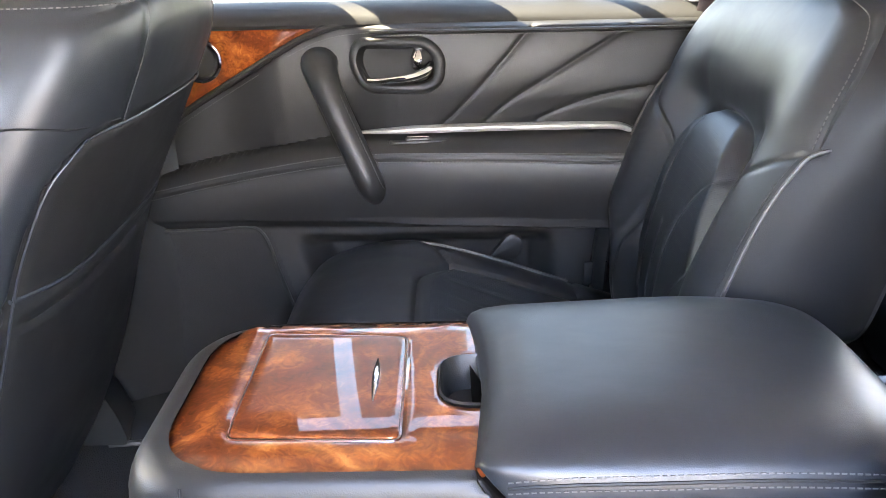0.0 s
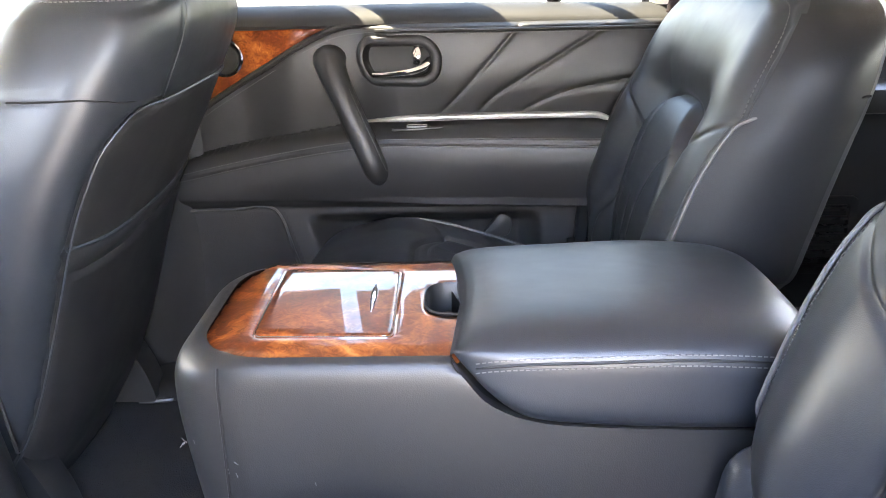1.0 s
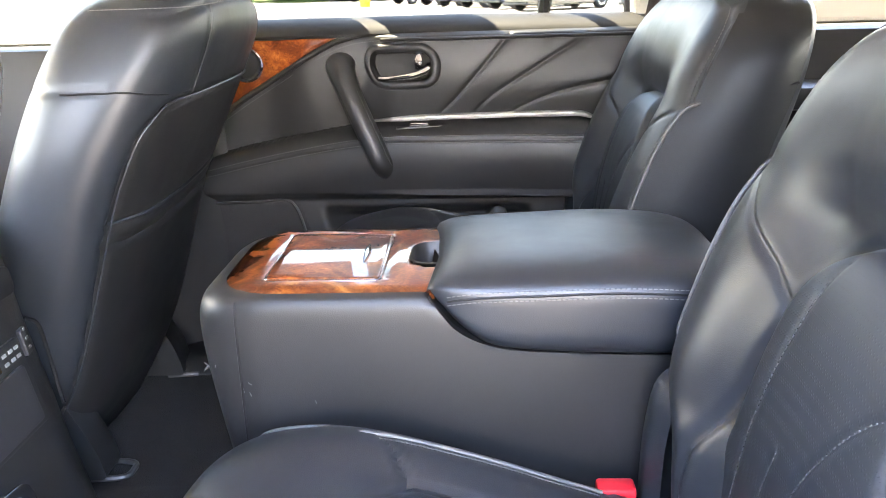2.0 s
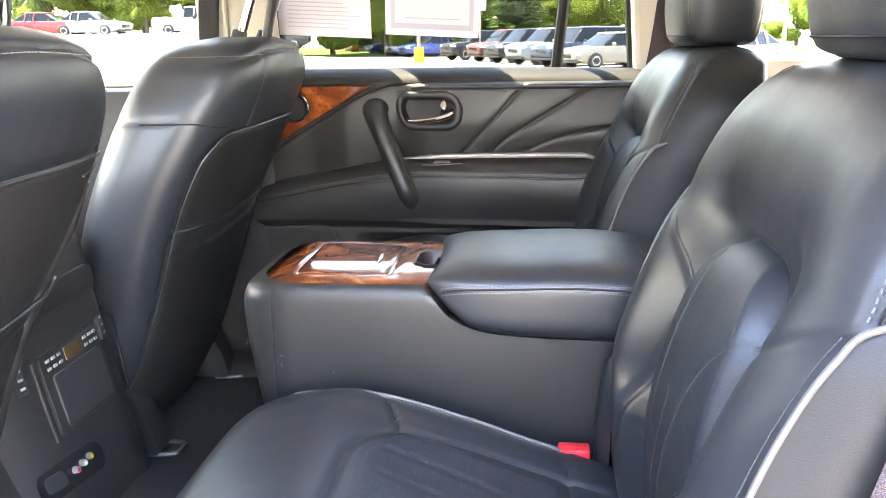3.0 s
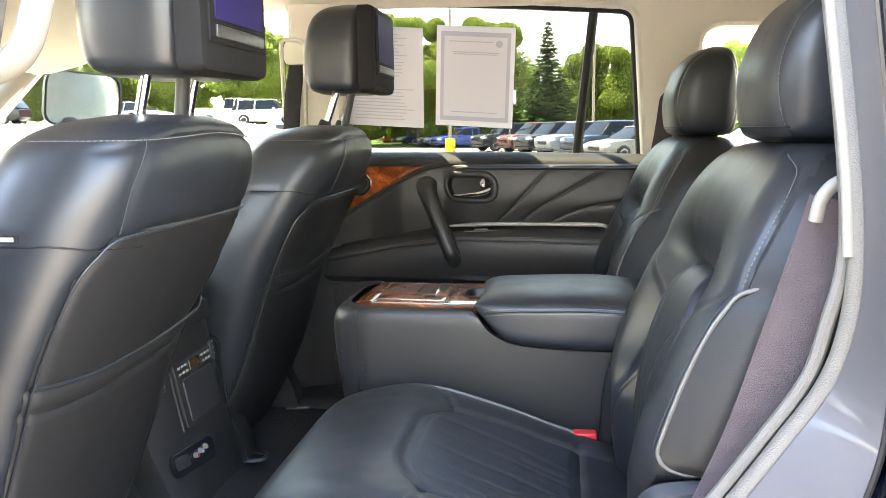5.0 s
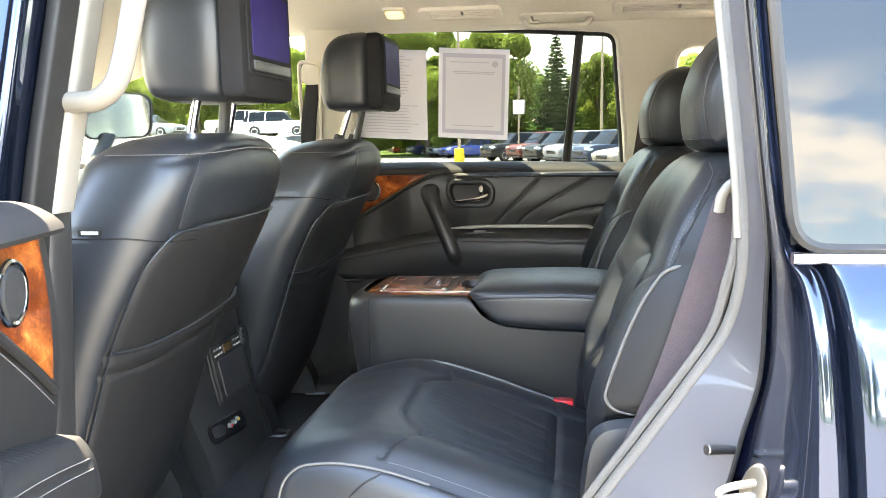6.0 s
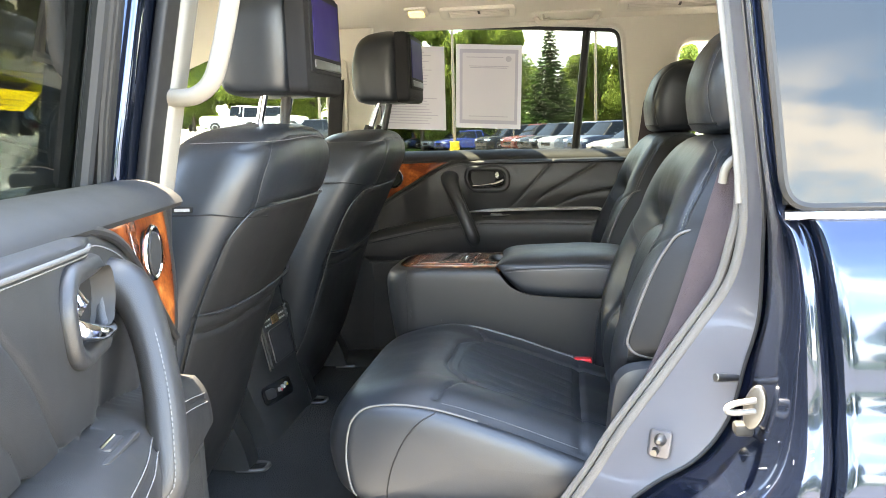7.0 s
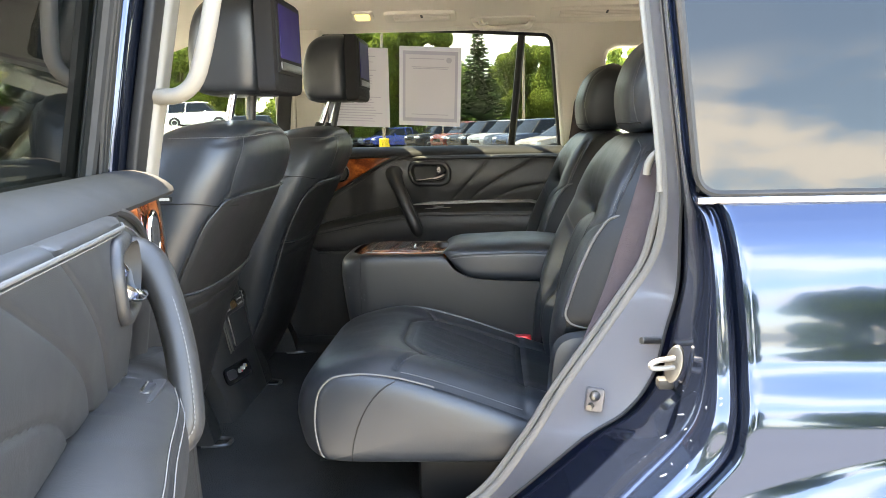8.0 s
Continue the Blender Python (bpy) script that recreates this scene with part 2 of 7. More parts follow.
def leaf_mat(name, a, c):
    m, nt, b = node_mat(name)
    g = nt.nodes.new("ShaderNodeNewGeometry")
    rp = nt.nodes.new("ShaderNodeValToRGB")
    rp.color_ramp.elements[0].color, rp.color_ramp.elements[1].color = (*a, 1), (*c, 1)
    nt.links.new(g.outputs["Random Per Island"], rp.inputs[0])
    nt.links.new(rp.outputs[0], b.inputs["Base Color"])
    b.inputs["Roughness"].default_value = 0.6
    b.inputs["Specular IOR Level"].default_value = 0.12
    tl = nt.nodes.new("ShaderNodeBsdfTranslucent")
    nt.links.new(rp.outputs[0], tl.inputs[0])
    mx = nt.nodes.new("ShaderNodeMixShader")
    mx.inputs[0].default_value = 0.5
    nt.links.new(b.outputs[0], mx.inputs[1])
    nt.links.new(tl.outputs[0], mx.inputs[2])
    nt.links.new(mx.outputs[0], nt.nodes["Material Output"].inputs[0])
    return m


LEAF = leaf_mat("bright_green_leaves", (0.10, 0.155, 0.030), (0.31, 0.37, 0.085))
LEAF_DARK = leaf_mat("dark_conifer_needles", (0.022, 0.060, 0.014), (0.075, 0.140, 0.032))
BARK = surface("tree_bark", (0.10, 0.075, 0.05), 0.9, vary=0.3, scale=5, bump2=0.8, bump2_scale=8)
ASPHALT = surface("sun_bleached_asphalt", (0.19, 0.185, 0.176), 0.9, vary=0.15, scale=0.6, bump=0.4, bump_scale=60, spec=0.2)
GRASS = surface("mown_grass", (0.07, 0.11, 0.025), 0.95, vary=0.35, scale=1.5, spec=0.1)

# ---- mesh helpers ----
ORIGIN = {}


def thing(name, at=(0, 0, 0), label="", category="", group="", kind=""):
    """An empty at the base of a thing, which its parts hang under. Parts are given in the car's own coordinates."""
    ob = new(name)
    ob.location = at
    ob.empty_display_size = 0.05
    ORIGIN[ob.name] = Vector(at)
    return tagged(ob, label, category, group, kind)


def finish(bm, name, material, smooth=True, at=None):
    if at is not None:
        bmesh.ops.translate(bm, verts=bm.verts, vec=-Vector(at))
    bmesh.ops.recalc_face_normals(bm, faces=bm.faces)
    me = bpy.data.meshes.new(name)
    for f in bm.faces:
        f.smooth = smooth
    bm.to_mesh(me)
    bm.free()
    me.materials.append(material)
    if smooth:
        me.set_sharp_from_angle(angle=radians(42))
    return me


def part(name, bm, material, parent, label="", smooth=True):
    """Links a bmesh as one mesh object under a thing or under a part."""
    root = parent
    while root.parent:
        root = root.parent
    ob = new(name, finish(bm, name, material, smooth, ORIGIN[root.name]))
    ob.parent = parent
    return tagged(ob, label)


def single(name, bm, material, at=(0, 0, 0), label="", category="", group="", kind="", smooth=True):
    """A thing that is one mesh."""
    ob = new(name, finish(bm, name, material, smooth, at))
    ob.location = at
    ORIGIN[ob.name] = Vector(at)
    return tagged(ob, label, category, group, kind)


def bm_from(verts, faces):
    bm = bmesh.new()
    vs = [bm.verts.new(v) for v in verts]
    for f in faces:
        try:
            bm.faces.new([vs[i] for i in f])
        except ValueError:
            pass
    return bm


def bm_grid(pts, wrap_u=False, wrap_v=False, cap=False):
    """A sheet through a grid of points, pts[i][j]; wrap closes a direction, cap closes the two ends of a wrapped tube."""
    nu, nv = len(pts), len(pts[0])
    verts = [p for row in pts for p in row]
    faces = []
    for i in range(nu if wrap_u else nu - 1):
        for j in range(nv if wrap_v else nv - 1):
            a, b = i, (i + 1) % nu
            c, d = j, (j + 1) % nv
            faces.append((a * nv + c, a * nv + d, b * nv + d, b * nv + c))
    if cap:
        faces.append(tuple(range(nv)))
        faces.append(tuple((nu - 1) * nv + j for j in range(nv)))
    return bm_from(verts, faces)


def spline(pts, n=8, closed=False):
    """Catmull-Rom curve through points, n steps a span."""
    P = [Vector(p) for p in pts]
    out = []
    m = len(P)
    for i in range(m if closed else m - 1):
        if closed:
            a, b, c, d = P[i - 1], P[i], P[(i + 1) % m], P[(i + 2) % m]
        else:
            b, c = P[i], P[i + 1]
            a = P[i - 1] if i else b * 2 - c
            d = P[i + 2] if i + 2 < m else c * 2 - b
        for k in range(n):
            t = k / n
            out.append(0.5 * ((2 * b) + (c - a) * t + (2 * a - 5 * b + 4 * c - d) * t * t + (3 * b - a - 3 * c + d) * t ** 3))
    if not closed:
        out.append(P[-1])
    return out


def curve1(x, xs, ys):
    """Smooth value at x through the table xs, ys."""
    if x <= xs[0]:
        return ys[0]
    if x >= xs[-1]:
        return ys[-1]
    i = max(k for k in range(len(xs)) if xs[k] <= x)
    i = min(i, len(xs) - 2)
    h = xs[i + 1] - xs[i]
    t = (x - xs[i]) / h

    def slope(k):
        if k == 0:
            return (ys[1] - ys[0]) / (xs[1] - xs[0])
        if k == len(xs) - 1:
            return (ys[-1] - ys[-2]) / (xs[-1] - xs[-2])
        return (ys[k + 1] - ys[k - 1]) / (xs[k + 1] - xs[k - 1])
    m0, m1 = slope(i) * h, slope(i + 1) * h
    return (2 * t ** 3 - 3 * t * t + 1) * ys[i] + (t ** 3 - 2 * t * t + t) * m0 + (-2 * t ** 3 + 3 * t * t) * ys[i + 1] + (t ** 3 - t * t) * m1


def smooth01(a, b, x):
    t = min(1.0, max(0.0, (x - a) / (b - a)))
    return t * t * (3 - 2 * t)


def bm_tube(pts, r, seg=10, flat=1.0, up=(0, 0, 1), closed=False, cap=True):
    """A tube along points; r a number or one for each point; flat squeezes it along its own up."""
    P = [Vector(p) for p in pts]
    rings = []
    n = len(P)
    side = None
    for i, p in enumerate(P):
        a, b = P[i - 1] if (i or closed) else p, P[(i + 1) % n] if (i + 1 < n or closed) else p
        d = (b - a).normalized()
        if side is None:
            side = d.cross(Vector(up))
            if side.length < 1e-4:
                side = d.cross(Vector((1, 0, 0)))
        side = (side - d * side.dot(d)).normalized()
        w = side.cross(d).normalized()
        rad = r[i] if isinstance(r, (list, tuple)) else r
        rings.append([p + side * (rad * math.cos(2 * math.pi * k / seg)) + w * (rad * flat * math.sin(2 * math.pi * k / seg)) for k in range(seg)])
    return bm_grid(rings, wrap_u=closed, wrap_v=True, cap=cap and not closed)


def bm_box(x0, x1, y0, y1, z0, z1, bevel=0.0, segs=2):
    bm = bmesh.new()
    bmesh.ops.create_cube(bm, size=1)
    bmesh.ops.scale(bm, vec=(x1 - x0, y1 - y0, z1 - z0), verts=bm.verts)
    bmesh.ops.translate(bm, vec=((x0 + x1) / 2, (y0 + y1) / 2, (z0 + z1) / 2), verts=bm.verts)
    if bevel:
        bmesh.ops.bevel(bm, geom=bm.edges[:], offset=bevel, segments=segs, profile=0.5, affect="EDGES")
    return bm


def bm_cyl(a, b, r0, r1=None, seg=20, bevel=0.0):
    a, b = Vector(a), Vector(b)
    r1 = r0 if r1 is None else r1
    if bevel:
        d = (b - a).normalized()
        return bm_tube([a, a + d * bevel, b - d * bevel, b], [r0 - bevel, r0, r1, r1 - bevel], seg)
    return bm_tube([a, b], [r0, r1], seg)


def ring_xz(pts, n=1):
    return [Vector((p[0], 0, p[1])) for p in pts]


def round_poly(pts, r, n=5):
    """2D polygon with its corners rounded; r a number or one a corner."""
    out = []
    m = len(pts)
    for i in range(m):
        p, a, b = Vector(pts[i]), Vector(pts[i - 1]), Vector(pts[(i + 1) % m])
        rr = r[i] if isinstance(r, (list, tuple)) else r
        da, db = (a - p), (b - p)
        k = min(rr, da.length * 0.48, db.length * 0.48)
        s, e = p + da.normalized() * k, p + db.normalized() * k
        for j in range(n + 1):
            t = j / n
            out.append((1 - t) ** 2 * s + 2 * t * (1 - t) * p + t * t * e)
    return out


def bm_prism(outline, place, depth, bevel=0.0, holes=(), cuts=()):
    """A plate: a 2D outline with holes, put in space by place(u, v, w), from w = 0 to depth; cuts (axis, value) slice it, so that it can bend."""
    bm = bmesh.new()
    edges = []
    for loop in (outline, *holes):
        vs = [bm.verts.new((p[0], p[1], 0)) for p in loop]
        for i in range(len(vs)):
            edges.append(bm.edges.new((vs[i - 1], vs[i])))
    if holes:
        bmesh.ops.triangle_fill(bm, use_beauty=True, use_dissolve=False, edges=edges)
    else:
        bm.faces.new(bm.verts[:])
    res = bmesh.ops.extrude_face_region(bm, geom=bm.faces[:])
    up = [g for g in res["geom"] if isinstance(g, bmesh.types.BMVert)]
    bmesh.ops.translate(bm, verts=up, vec=(0, 0, depth))
    if bevel:
        bm.normal_update()
        rim = [e for e in bm.edges if len(e.link_faces) == 2 and e.verts[0].co.z > depth / 2 and e.verts[1].co.z > depth / 2
               and abs(e.link_faces[0].normal.z - e.link_faces[1].normal.z) > 0.5]
        bmesh.ops.bevel(bm, geom=rim, offset=bevel, segments=2, profile=0.5, affect="EDGES")
    for axis, value in cuts:
        at = Vector((value, 0, 0)) if axis == 0 else Vector((0, value, 0))
        no = Vector((1, 0, 0)) if axis == 0 else Vector((0, 1, 0))
        bmesh.ops.bisect_plane(bm, geom=bm.verts[:] + bm.edges[:] + bm.faces[:], dist=1e-6, plane_co=at, plane_no=no)
    for v in bm.verts:
        v.co = place(v.co.x, v.co.y, v.co.z)
    return bm


def add_box(bm, m):
    """Adds a unit cube, placed by the matrix m."""
    vs = [bm.verts.new(m @ Vector((x, y, z))) for x in (-0.5, 0.5) for y in (-0.5, 0.5) for z in (-0.5, 0.5)]
    for f in ((0, 1, 3, 2), (4, 6, 7, 5), (0, 4, 5, 1), (2, 3, 7, 6), (0, 2, 6, 4), (1, 5, 7, 3)):
        bm.faces.new([vs[i] for i in f])


def bm_stitch(pts, dash=0.0036, gap=0.0020, r=0.0005):
    """A row of thread stitches along a curve."""
    P = [Vector(p) for p in pts]
    bm = bmesh.new()
    run, want = 0.0, 0.0
    for a, b in zip(P, P[1:]):
        length = (b - a).length
        if length < 1e-9:
            continue
        d = (b - a) / length
        while want < run + length:
            c = a + d * (want - run + dash / 2)
            q = d.to_track_quat("X", "Z").to_matrix().to_4x4()
            add_box(bm, Matrix.Translation(c) @ q @ Matrix.Diagonal((dash, r * 2, r * 2, 1)))
            want += dash + gap
        run += length
    return bm


def groove(points, lines, width, depth):
    """For points in a plane, how deep the seams along the lines press them in."""
    P = np.array(points, float)
    best = np.full(len(P), 1e9)
    for line in lines:
        L = np.array(line, float)
        for a, b in zip(L, L[1:]):
            d = b - a
            t = np.clip(((P - a) @ d) / max(1e-12, d @ d), 0, 1)
            best = np.minimum(best, np.linalg.norm(P - (a + t[:, None] * d), axis=1))
    return depth * np.exp(-(best / width) ** 2)


def split(bm, tests):
    """Splits a bmesh by a test on face centres into several; returns one for each test and the rest."""
    groups = [[] for _ in tests] + [[]]
    bm.verts.index_update()
    for f in bm.faces:
        c = f.calc_center_median()
        for i, t in enumerate(tests):
            if t(c):
                groups[i].append(f)
                break
        else:
            groups[-1].append(f)
    outs = []
    for g in groups:
        idx, verts, faces = {}, [], []
        for f in g:
            row = []
            for v in f.verts:
                if v.index not in idx:
                    idx[v.index] = len(verts)
                    verts.append(v.co.copy())
                row.append(idx[v.index])
            faces.append(row)
        outs.append(bm_from(verts, faces))
    bm.free()
    return outs


def flip_y(bm, s):
    """Mirrors to the other side of the car when s is -1."""
    if s < 0:
        for v in bm.verts:
            v.co.y = -v.co.y
    return bm

# ---- the car's shell ----
FLOOR = 0.64
BELT_Z = 1.31


def lean(z):
    """Inward lean of the windows above the belt line."""
    return max(0.0, z - BELT_Z) * 0.17


def roof_z(x, y):
    return 1.80 - 0.055 * (abs(y) / 0.62) ** 2.6 - 0.10 * smooth01(0.9, 2.6, x) - 0.16 * smooth01(-0.75, -1.35, x)


def build_floor():
    xs = [-1.9 + 0.1 * i for i in range(45)]
    ys = [-0.80 + 0.05 * j for j in range(33)]

    def z(x, y):
        tunnel = 0.05 * math.exp(-(y / 0.16) ** 4) * smooth01(-0.2, -0.5, x)
        return FLOOR + tunnel + 0.13 * smooth01(0.18, 0.34, x) + 0.004 * noise.noise((x * 6, y * 6, 0))
    bm = bm_grid([[Vector((x, y, z(x, y))) for y in ys] for x in xs])
    single("floor", bm, CARPET, label="dark charcoal carpeted car floor", category="floor", kind="structure")
    single("underbody", bm_box(-1.9, 2.5, -0.86, 0.86, 0.42, FLOOR - 0.03, 0.02), RUBBER, label="dark underside of the car", category="underbody", kind="structure")


def build_roof():
    xs = [-1.45 + 0.08 * i for i in range(49)]
    ys = [-0.765 + 0.045 * j for j in range(35)]
    bm = bm_grid([[Vector((x, y, roof_z(x, y))) for y in ys] for x in xs])
    single("ceiling", bm, HEADLINER, label="pale beige cloth headliner", category="ceiling", kind="structure")
    ys = [-0.80 + 0.04706 * j for j in range(35)]
    bm = bm_grid([[Vector((x, y, roof_z(x, y * 0.94) + 0.05)) for y in ys] for x in xs])
    single("roof", bm, NAVY, label="dark blue metallic car roof", category="roof", kind="structure")


# window openings in the side trim, in x and z
REAR_WIN = round_poly([(-0.445, 1.30), (-0.452, 1.726), (-0.05, 1.715), (0.330, 1.690), (0.364, 1.30)], [0.01, 0.045, 0.3, 0.035, 0.01], 6)
FRONT_WIN = round_poly([(-1.62, 1.31), (-1.21, 1.665), (-0.98, 1.722), (-0.585, 1.735), (-0.60, 1.30)], [0.02, 0.10, 0.10, 0.05, 0.01], 6)
QUARTER_WIN = round_poly([(0.53, 1.34), (0.50, 1.64), (1.25, 1.62), (1.42, 1.34)], [0.06, 0.06, 0.08, 0.06], 6)


def build_far_side():
    outline = [(-1.80, 1.285), (-0.5, 1.285), (-0.46, 1.285), (0.37, 1.285), (2.35, 1.285), (2.35, 1.74), (0.3, 1.79), (-0.9, 1.79), (-1.2, 1.78)]
    bm = bm_prism(outline, lambda u, v, w: Vector((u, 0.845 - lean(v) - w, v)), 0.05, 0.012, holes=(REAR_WIN, FRONT_WIN, QUARTER_WIN))
    single("wall_far", bm, BEIGE_PALE, label="beige plastic pillar trim round the side windows", category="pillar trim", kind="structure", smooth=False)
    # lower side walls beyond the rear door
    single("wall_far_front", bm_box(-1.75, -0.52, 0.72, 0.84, 0.5, 1.285, 0.02), LEATHER_SOFT, label="black front door lining", category="door lining", kind="structure")
    single("wall_far_rear", bm_box(0.44, 2.35, 0.70, 0.84, 0.5, 1.285, 0.02), PLASTIC, label="dark plastic cargo side trim", category="side trim", kind="structure")
    # black pillar foot between the far doors
    bm = bm_grid([[Vector((x + 0.03 * math.sin(3 * v), 0.70 + 0.05 * v - 0.03 * math.cos(math.pi * u), 0.62 + 0.70 * v))
                   for u, x in ((0, -0.60), (0.25, -0.57), (0.5, -0.54), (0.75, -0.51), (1, -0.485))] for v in [k / 12 for k in range(13)]])
    single("pillar_foot", bm, RUBBER, label="black plastic lower pillar trim", category="pillar trim", kind="structure")
    # sill plate along the far door
    bm = bm_grid([[Vector((x, y, z)) for y, z in ((0.60, 0.645), (0.615, 0.665), (0.64, 0.672), (0.70, 0.675), (0.74, 0.67))] for x in (-0.62, -0.3, 0.1, 0.42)])
    single("sill_plate", bm, PLASTIC, label="dark plastic door sill plate", category="sill", kind="structure")
    for name, hole, mat, lab in (("window_1", REAR_WIN, REAR_GLASS, "lightly tinted rear door window glass"), ("window_2", FRONT_WIN, GLASS, "clear front door window glass"),
                                 ("window_3", QUARTER_WIN, PRIVACY, "rear quarter glass, tint lightened to let daylight in")):
        bm = bm_prism(hole, lambda u, v, w: Vector((u * 1.02, 0.868 - lean(v) + w, v * 1.0)), 0.004)
        single(name, bm, mat, label=lab, category="window", kind="structure", smooth=False)


def sweep_strip(curves, n=10):
    """A sheet lofted across curves that run side by side."""
    C = [spline(c, n) for c in curves]
    return bm_grid(C)


# the near door opening: rear edge curves from the roof down to the sill
SEAL_XZ = [(0.370, 1.70), (0.383, 1.54), (0.3995, 1.36), (0.4045, 1.275), (0.401, 1.215), (0.385, 1.160), (0.347, 1.100), (0.300, 1.031), (0.239, 0.943), (0.184, 0.854), (0.100, 0.750), (-0.06, 0.655)]
RIDGE_XZ = [(0.376, 1.70), (0.388, 1.54), (0.404, 1.36), (0.411, 1.280), (0.411, 1.215), (0.408, 1.130), (0.392, 1.065), (0.371, 0.987), (0.330, 0.930), (0.263, 0.885), (0.145, 0.784), (-0.02, 0.655)]
OUTER_XZ = [(0.374, 1.70), (0.388, 1.54), (0.403, 1.36), (0.417, 1.282), (0.439, 1.255), (0.449, 1.205), (0.455, 1.130), (0.459, 1.040), (0.455, 0.965), (0.432, 0.905), (0.330, 0.815), (0.100, 0.660)]


# how far the skin's normal looks up, in degrees, from the sill to the window line: a shoulder, a hollow and a second swage
SKIN_Z = [0.45, 0.60, 0.80, 0.90, 0.94, 0.978, 1.00, 1.02, 1.04, 1.06, 1.084, 1.127, 1.15, 1.208, 1.25, 1.285]
SKIN_TILT = [-8.0, -5.0, 0.0, 2.5, 5.0, 12.0, 16.0, 18.0, 15.0, 9.5, 6.8, 8.5, 10.0, 14.0, 24.0, 30.0]
SKIN_STEPS = [1.285 - 0.005 * k for k in range(168)]
SKIN_Y = [0.962]
for skin_z in SKIN_STEPS[:-1]:
    SKIN_Y.append(SKIN_Y[-1] + 0.005 * math.tan(radians(curve1(skin_z - 0.0025, SKIN_Z, SKIN_TILT))))


def body_y(x, z):
    """Half width of the body's outer skin."""
    k = min(166.0, max(0.0, (1.285 - z) / 0.005))
    i = int(k)
    y = SKIN_Y[i] + (SKIN_Y[i + 1] - SKIN_Y[i]) * (k - i)
    cx, cz, a, b = 1.02, 0.44, 0.86, 0.415
    e = math.hypot((x - cx) / a, (z - cz) / b)
    wave = 0.0012 * noise.noise((x * 2.1, z * 5.0, 3.0)) * smooth01(0.46, 0.62, x)
    return y + wave + 0.030 * smooth01(1.26, 0.98, e) + 0.004 * math.exp(-((e - 1.0) / 0.03) ** 2)


def build_near_side():
    def at(xz, y):
        return [Vector((x, -y - (-lean(z) if z > BELT_Z else 0), z)) for x, z in xz]
    car = thing("car_body_side", (1.2, -0.95, 0.0), "dark blue metallic rear quarter of a large car", "car body")
    # rear quarter panel
    out = spline([(x, 0, z) for x, z in OUTER_XZ[3:]], 16)
    rows = []
    for p in out:
        row = []
        for k in range(81):
            t = k / 80
            x = p.x + (2.45 - p.x) * t ** 1.7
            z = p.z
            row.append(Vector((x, -body_y(x, z) + 0.022 * math.exp(-((x - p.x) / 0.012) ** 2), z)))
        rows.append(row)
    part("quarter_panel", bm_grid(rows), NAVY, car)
    # chrome strip under the glass
    strip = [Vector((x, -0.970, 1.274)) for x in [0.415 + 0.08 * i for i in range(26)]]
    part("chrome_moulding", bm_tube(strip, 0.0085, 10, flat=0.75), CHROME, car, "bright chrome window moulding")
    # quarter glass
    glass = round_poly([(0.416, 1.283), (0.382, 1.72), (1.75, 1.72), (1.95, 1.283)], [0.035, 0.02, 0.03, 0.03], 6)
    g = part("quarter_glass", bm_prism(glass, lambda u, v, w: Vector((u, -0.966 + lean(v) * 0.9 - w, v)), 0.005, 0.0), TINTED, car, "dark tinted reflective quarter glass")
    edge = round_poly([(0.416, 1.283), (0.382, 1.72), (1.75, 1.72), (1.95, 1.283)], [0.035, 0.02, 0.03, 0.03], 6)
    part("glass_seal", bm_tube([Vector((p.x, -0.969 + lean(p.y) * 0.9, p.y)) for p in edge], 0.006, 6, closed=True), RUBBER, car, "black rubber glass seal")
    # jamb: dull inner flange, dark channel and rounded glossy edge
    seal = at(SEAL_XZ, 0.815)
    ridge = at(RIDGE_XZ, 0.868)
    outer = [Vector((x, -(body_y(x, z) - 0.020) + (lean(z) if z > BELT_Z else 0), z)) for x, z in OUTER_XZ]
    mid1 = [a.lerp(b, 0.30) + Vector((0, -0.004, 0)) for a, b in zip(ridge, outer)]
    mid2 = [a.lerp(b, 0.55) + Vector((-0.004, -0.026, 0)) for a, b in zip(ridge, outer)]
    mid3 = [a.lerp(b, 0.78) + Vector((-0.004, -0.024, 0)) for a, b in zip(ridge, outer)]
    tip = [b + Vector((0.004, -0.012, 0)) for b in outer]
    part("jamb_flange", sweep_strip([seal, [a.lerp(b, 0.5) + Vector((0.0, -0.004, 0)) for a, b in zip(seal, ridge)], ridge]), BODY_GREY, car, "dull grey-blue painted jamb flange")
    part("jamb_channel", sweep_strip([ridge, [p + Vector((0.006, 0.016, 0)) for p in ridge], mid1]), JAMB, car)
    # rounded edge in several curves
    S = [spline(c, 10) for c in (mid1, mid2, mid3, outer, tip)]
    fine = []
    for i in range(len(S[0])):
        fine.append(spline([c[i] for c in S], 6))
    part("jamb_edge", bm_grid(fine), JAMB, car, "scuffed dark blue door jamb paint")
    rnd = random.Random(21)
    for k in range(14):
        row = fine[int(len(fine) * rnd.uniform(0.66, 0.86))]
        q = row[int(rnd.uniform(3, 16))]
        part("paint_chip", bm_tube([q + Vector((-0.0006, -0.0006, 0.0006)), q + Vector((rnd.uniform(-0.010, 0.004), rnd.uniform(-0.003, 0.0), rnd.uniform(-0.006, 0.002)))], [0.0005, 0.0002], 5), CHIP, car, "pale paint chip")
    # rubber channel between the painted pillar and the quarter glass
    zs = [1.286 + 0.04 * k for k in range(11)]
    post = [Vector((curve1(z, [q[1] for q in OUTER_XZ[3::-1]], [q[0] for q in OUTER_XZ[3::-1]]), 0, z)) for z in zs]
    inner = [Vector((p.x + 0.003, -0.944 + lean(p.z), p.z)) for p in post]
